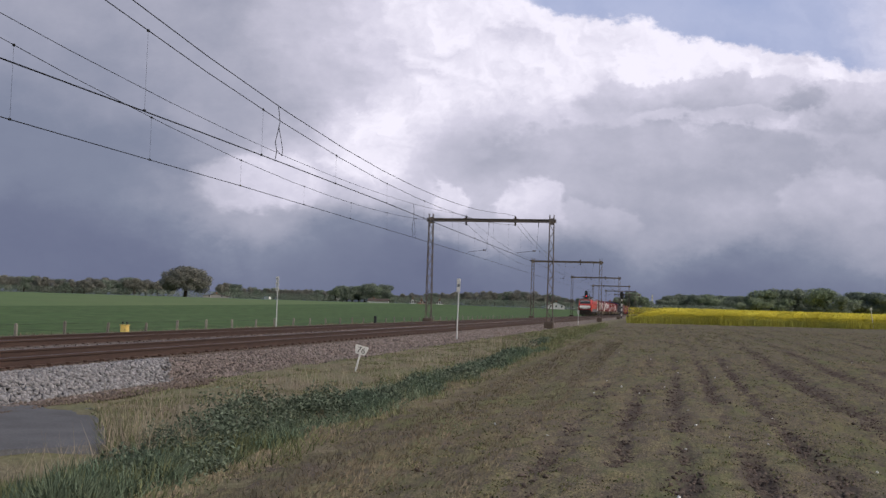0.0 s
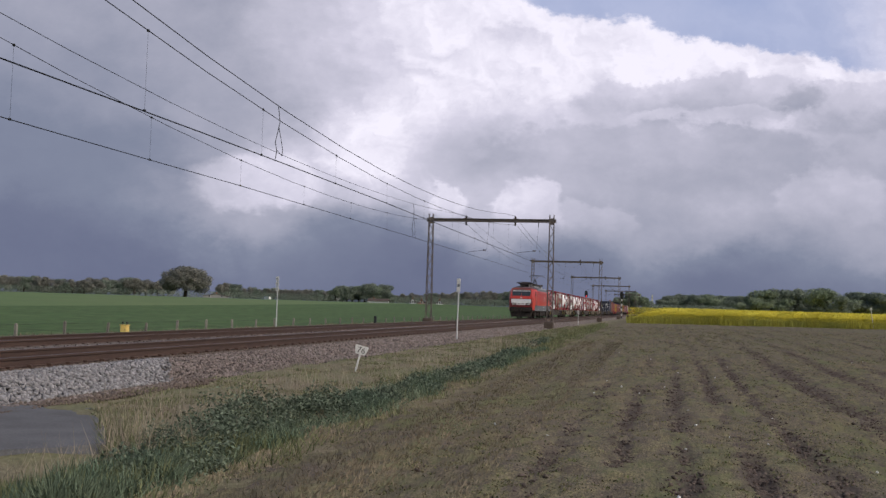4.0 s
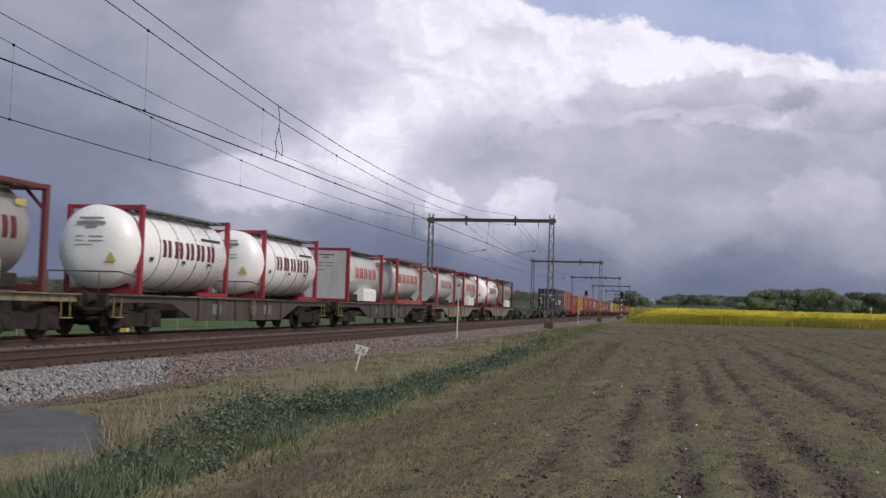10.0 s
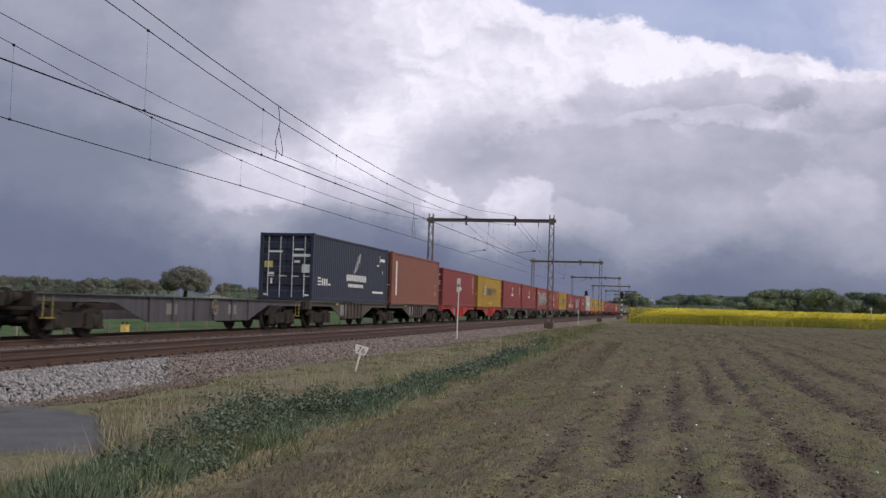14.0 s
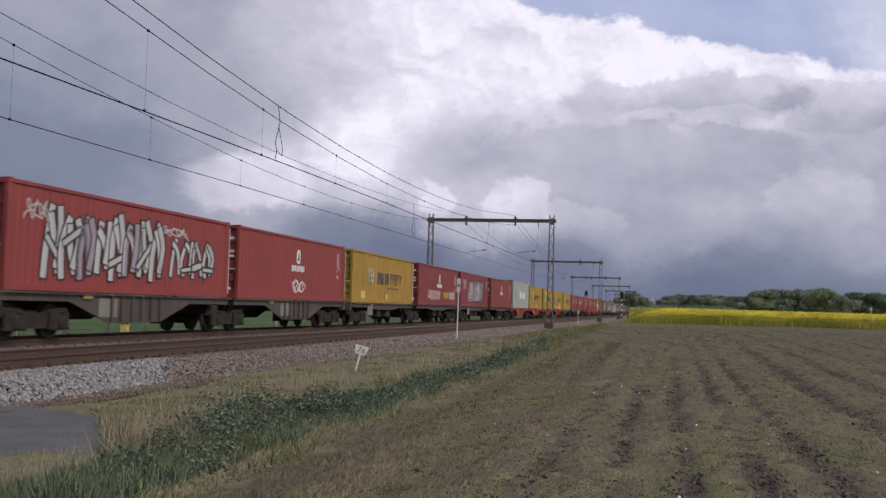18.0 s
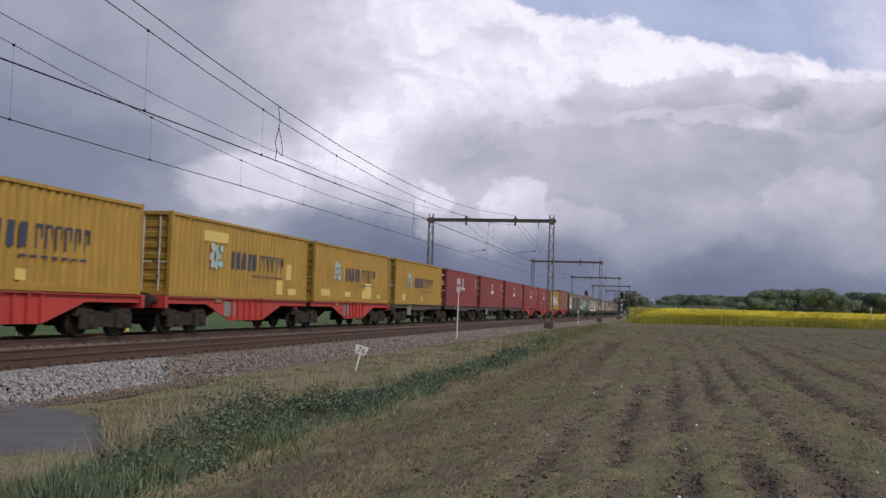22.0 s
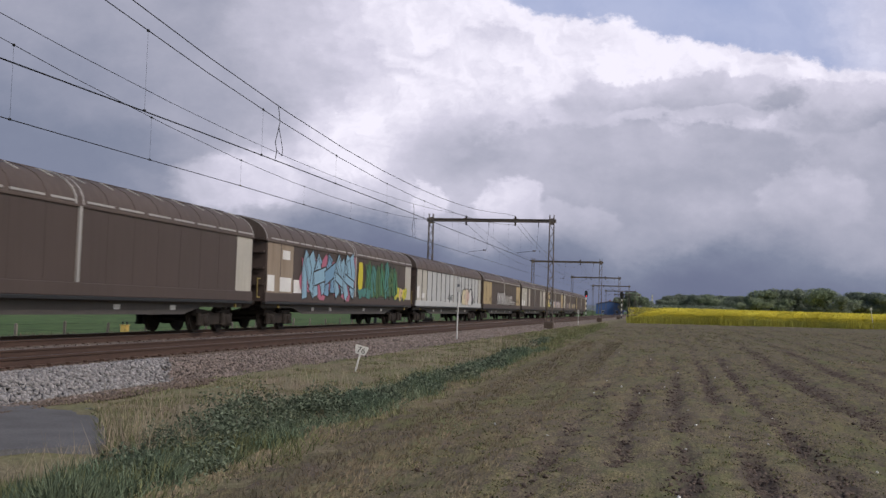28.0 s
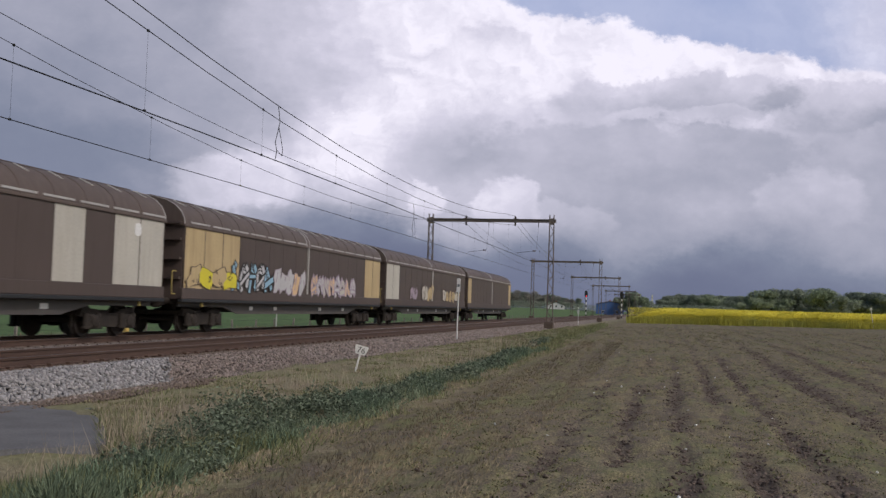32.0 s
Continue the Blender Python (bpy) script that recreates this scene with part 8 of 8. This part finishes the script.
def signal(x, y, h, lit, label):
    t = thing("railway_signal", label, "railway signal", "signals of the line", at=pose(x, y, -0.42))
    n = 8
    for k in range(n):
        m = Mesh()
        m.tube((0, 0, h * k / n * 0.72), (0, 0, h * (k + 1) / n * 0.72), 0.13, seg=10)
        part("pole_band", m, M_WHITE if k % 2 else M_BLACK, t)
    m = Mesh()
    out = [(0.42 * math.cos(a), h * 0.84 + 0.72 * math.sin(a) + (0.12 if math.sin(a) > 0 else -0.12)) for a in np.arange(16) * math.tau / 16]
    m.loft([[(a, yy, b) for a, b in out] for yy in (-0.14, -0.08)])
    head = part("signal_head", m, M_BLACK, t)
    for k, dz in enumerate((-0.45, 0.0, 0.45)):
        g = Mesh()
        g.lathe("y", [(-0.14, 0.14), (-0.17, 0.14), (-0.18, 0.10)], 12, (0, 0, h * 0.84 + dz))
        part("lamp", g, M_SIGRED if lit and k == 0 else M_GLASS, head)
        v = Mesh()
        v.loft([[(0.17 * math.cos(a), yy, h * 0.84 + dz + 0.17 * math.sin(a)) for a in np.arange(9) * math.pi / 8] + [(0.15 * math.cos(a), yy, h * 0.84 + dz + 0.15 * math.sin(a)) for a in np.arange(8, -1, -1) * math.pi / 8] for yy in (-0.14, -0.36)])
        part("hood", v, M_BLACK, head)
    m = Mesh()
    m.box(-0.5, 0.5, 0.05, 0.6, h * 0.66, h * 0.68)
    part("platform", m, M_GALV, t)
    m = Mesh()
    for sx in (-0.18, 0.18):
        m.tube((sx, 0.35, 0), (sx, 0.35, h * 0.9), 0.02, seg=5)
    for k in range(14):
        m.tube((-0.18, 0.35, 0.3 + 0.3 * k), (0.18, 0.35, 0.3 + 0.3 * k), 0.014, seg=4)
    part("ladder", m, M_GALV, t)


signal(-18.5, 261.0, 6.9, True, "tall railway signal with black head showing red")
signal(-8.7, 236.0, 6.3, False, "striped railway signal with dark oval head")

# far buildings and vehicles
M_BRICK = material("far_house_wall", (0.30, 0.16, 0.11), (0.24, 0.13, 0.09), scale=1, rough=0.9)
M_ROOF = material("far_roof_tile", (0.10, 0.075, 0.065), rough=0.9, scale=1)
M_BLUE = material("blue_hall_cladding", (0.055, 0.115, 0.29), (0.045, 0.095, 0.24), rough=0.5, scale=0.5)


def house(x, y, rz, w, l, eave, ridge, wall, label, windows=3, name="farmhouse"):
    h = thing(name, label, "house", at=pose(x, y, float(ground_z(x, y)) - 0.1, 0, 0, rz))
    m = Mesh()
    m.loft([[(-w / 2, yy, 0), (w / 2, yy, 0), (w / 2, yy, eave), (0, yy, ridge), (-w / 2, yy, eave)] for yy in (-l / 2, l / 2)])
    part("walls", m, wall, h)
    for sx in (-1, 1):
        m = Mesh()
        m.loft([[(sx * (w / 2 + 0.3), yy, eave - 0.2), (0, yy, ridge + 0.06), (0, yy, ridge + 0.24), (sx * (w / 2 + 0.3), yy, eave)] for yy in (-l / 2 - 0.3, l / 2 + 0.3)])
        part("roof_slope", m, M_ROOF, h)
    for k in range(windows):
        x0 = -w / 2 + w * (k + 0.5) / windows
        m = Mesh()
        m.box(x0 - 0.5, x0 + 0.5, -l / 2 - 0.05, -l / 2 + 0.02, 0.9, 2.2)
        wd = part("window", m, M_WHITE, h)
        g = Mesh()
        g.box(x0 - 0.4, x0 + 0.4, -l / 2 - 0.06, -l / 2 - 0.045, 1.0, 2.1)
        part("pane", g, M_GLASS, wd)
    m = Mesh()
    m.box(-0.4, 0.4, l * 0.2, l * 0.2 + 0.8, ridge - 0.3, ridge + 0.9, 0.03)
    part("chimney", m, M_BRICK, h)


def bearing(a, d):
    return d * math.sin(radians(a)), d * math.cos(radians(a))


house(*bearing(-17.75, 628), 17, 6, 8, 2.4, 5.2, M_WHITE, "white farmhouse with dark roof among far trees")
house(*bearing(-15.6, 560), 100, 7, 11, 1.6, 2.6, M_TANK_PALE, "low pale barn at the far meadow edge", 2, "barn")
house(*bearing(-24.5, 560), 20, 13, 8, 1.6, 2.6, M_CONCRETE, "low grey barn behind the oak", 2, "barn")
house(*bearing(-13.7, 570), 15, 3.4, 5, 1.6, 3.2, M_TANK_PALE, "small white gabled house far across the meadow")
house(*bearing(-13.2, 570), 15, 4.5, 5, 1.4, 2.8, M_BRICK, "brick house far across the meadow")
house(*bearing(-12.2, 570), 15, 3.6, 5, 1.5, 2.8, M_TANK_PALE, "white house seen between the far trees")
house(*bearing(-5.7, 560), 6, 9, 7, 2.2, 3.8, M_TANK_PALE, "white house beside the railway in the distance")
house(*bearing(-2.75, 500), 3, 13, 10, 5.2, 6.4, M_BLUE, "bright blue hall beside the line far off", 2, "hall")


def van(x, y, rz, label):
    t = thing("delivery_van", label, "van", at=pose(x, y, float(ground_z(x, y)), 0, 0, rz) @ Matrix.Scale(0.62, 4))
    m = Mesh()
    m.box(-1.2, 1.2, -3.2, 2.2, 0.9, 3.2, 0.06)
    part("cargo_box", m, M_WHITE, t)
    m = Mesh()
    m.loft([[(-1.1, 2.3, 0.6), (1.1, 2.3, 0.6), (1.1, 2.3, 2.5), (-1.1, 2.3, 2.5)], [(-1.1, 4.0, 0.6), (1.1, 4.0, 0.6), (1.05, 3.7, 2.4), (-1.05, 3.7, 2.4)]])
    part("cab", m, M_WHITE, t)
    m = Mesh()
    m.box(-0.95, 0.95, 3.78, 3.95, 1.5, 2.25)
    part("windscreen", m, M_GLASS, t)
    for yy in (-2.0, 3.0):
        for sx in (-1, 1):
            w_ = Mesh()
            w_.lathe("x", [(sx * 0.85, 0.48), (sx * 1.12, 0.48), (sx * 1.13, 0.3)], 14, (0, yy, 0.48))
            part("wheel", w_, M_BLACK, t)


van(*bearing(-21.72, 560), 60, "white delivery van parked across the meadow")
van(*bearing(-4.6, 640), 80, "white delivery van near the far crossing")

# jumper cables hang from feeder to contact wire
for x0, y0 in ((TRACK_NEAR, 29.6), (TRACK_FAR, 64.0)):
    m = Mesh()
    zt, zb = sag(y0, *FEEDER[x0]), float(np.interp(y0, *CONTACT[x0]))
    m.path([(x0, y0, zt), (x0 + 0.05, y0 + 0.05, zt - 0.5), (x0 - 0.02, y0 - 0.1, zb + 0.55), (x0 + 0.08, y0 - 0.22, zb + 0.25), (x0 + 0.02, y0 - 0.15, zb)], 0.012, 5)
    m.path([(x0 + 0.02, y0 + 0.02, zt - 0.6), (x0 + 0.12, y0 + 0.15, zb + 0.4), (x0 + 0.06, y0 + 0.3, zb + 0.18), (x0 + 0.03, y0 - 0.1, zb + 0.3)], 0.010, 5)
    tagged(put("jumper_cable", m, M_WIRE), "slack jumper cable between feeder and contact wire", "overhead wire")

# ---- what moves ----
SPEED, DATUM = 25.5, 241.2
# seconds and the metres by which the train is ahead of its even run
RUN = [(0, 0.0), (6, 0.0), (7, 0.0), (8, -0.36), (9, -0.44), (10, -0.52), (11, -0.43), (12, 0.6), (13, 0.55), (14, 0.21), (17, 0.58), (18, 0.62), (19, 0.4), (20, 0.5),
       (21, -0.4), (22, -0.36), (23, -0.37), (24, -0.37), (25, -0.2), (28, -0.15), (29, -0.12), (30, -0.08), (31, -0.05), (32, 0.04)]


def motions():
    for ob, s, z in TRAIN:
        walk(ob, [(t, pose(TRACK_X, DATUM - SPEED * t - d + s, z)) for t, d in RUN])
    walk(backdrop, [(0.0, sky_pose(0.0)), (LENGTH, sky_pose(-62.0))])


motions()
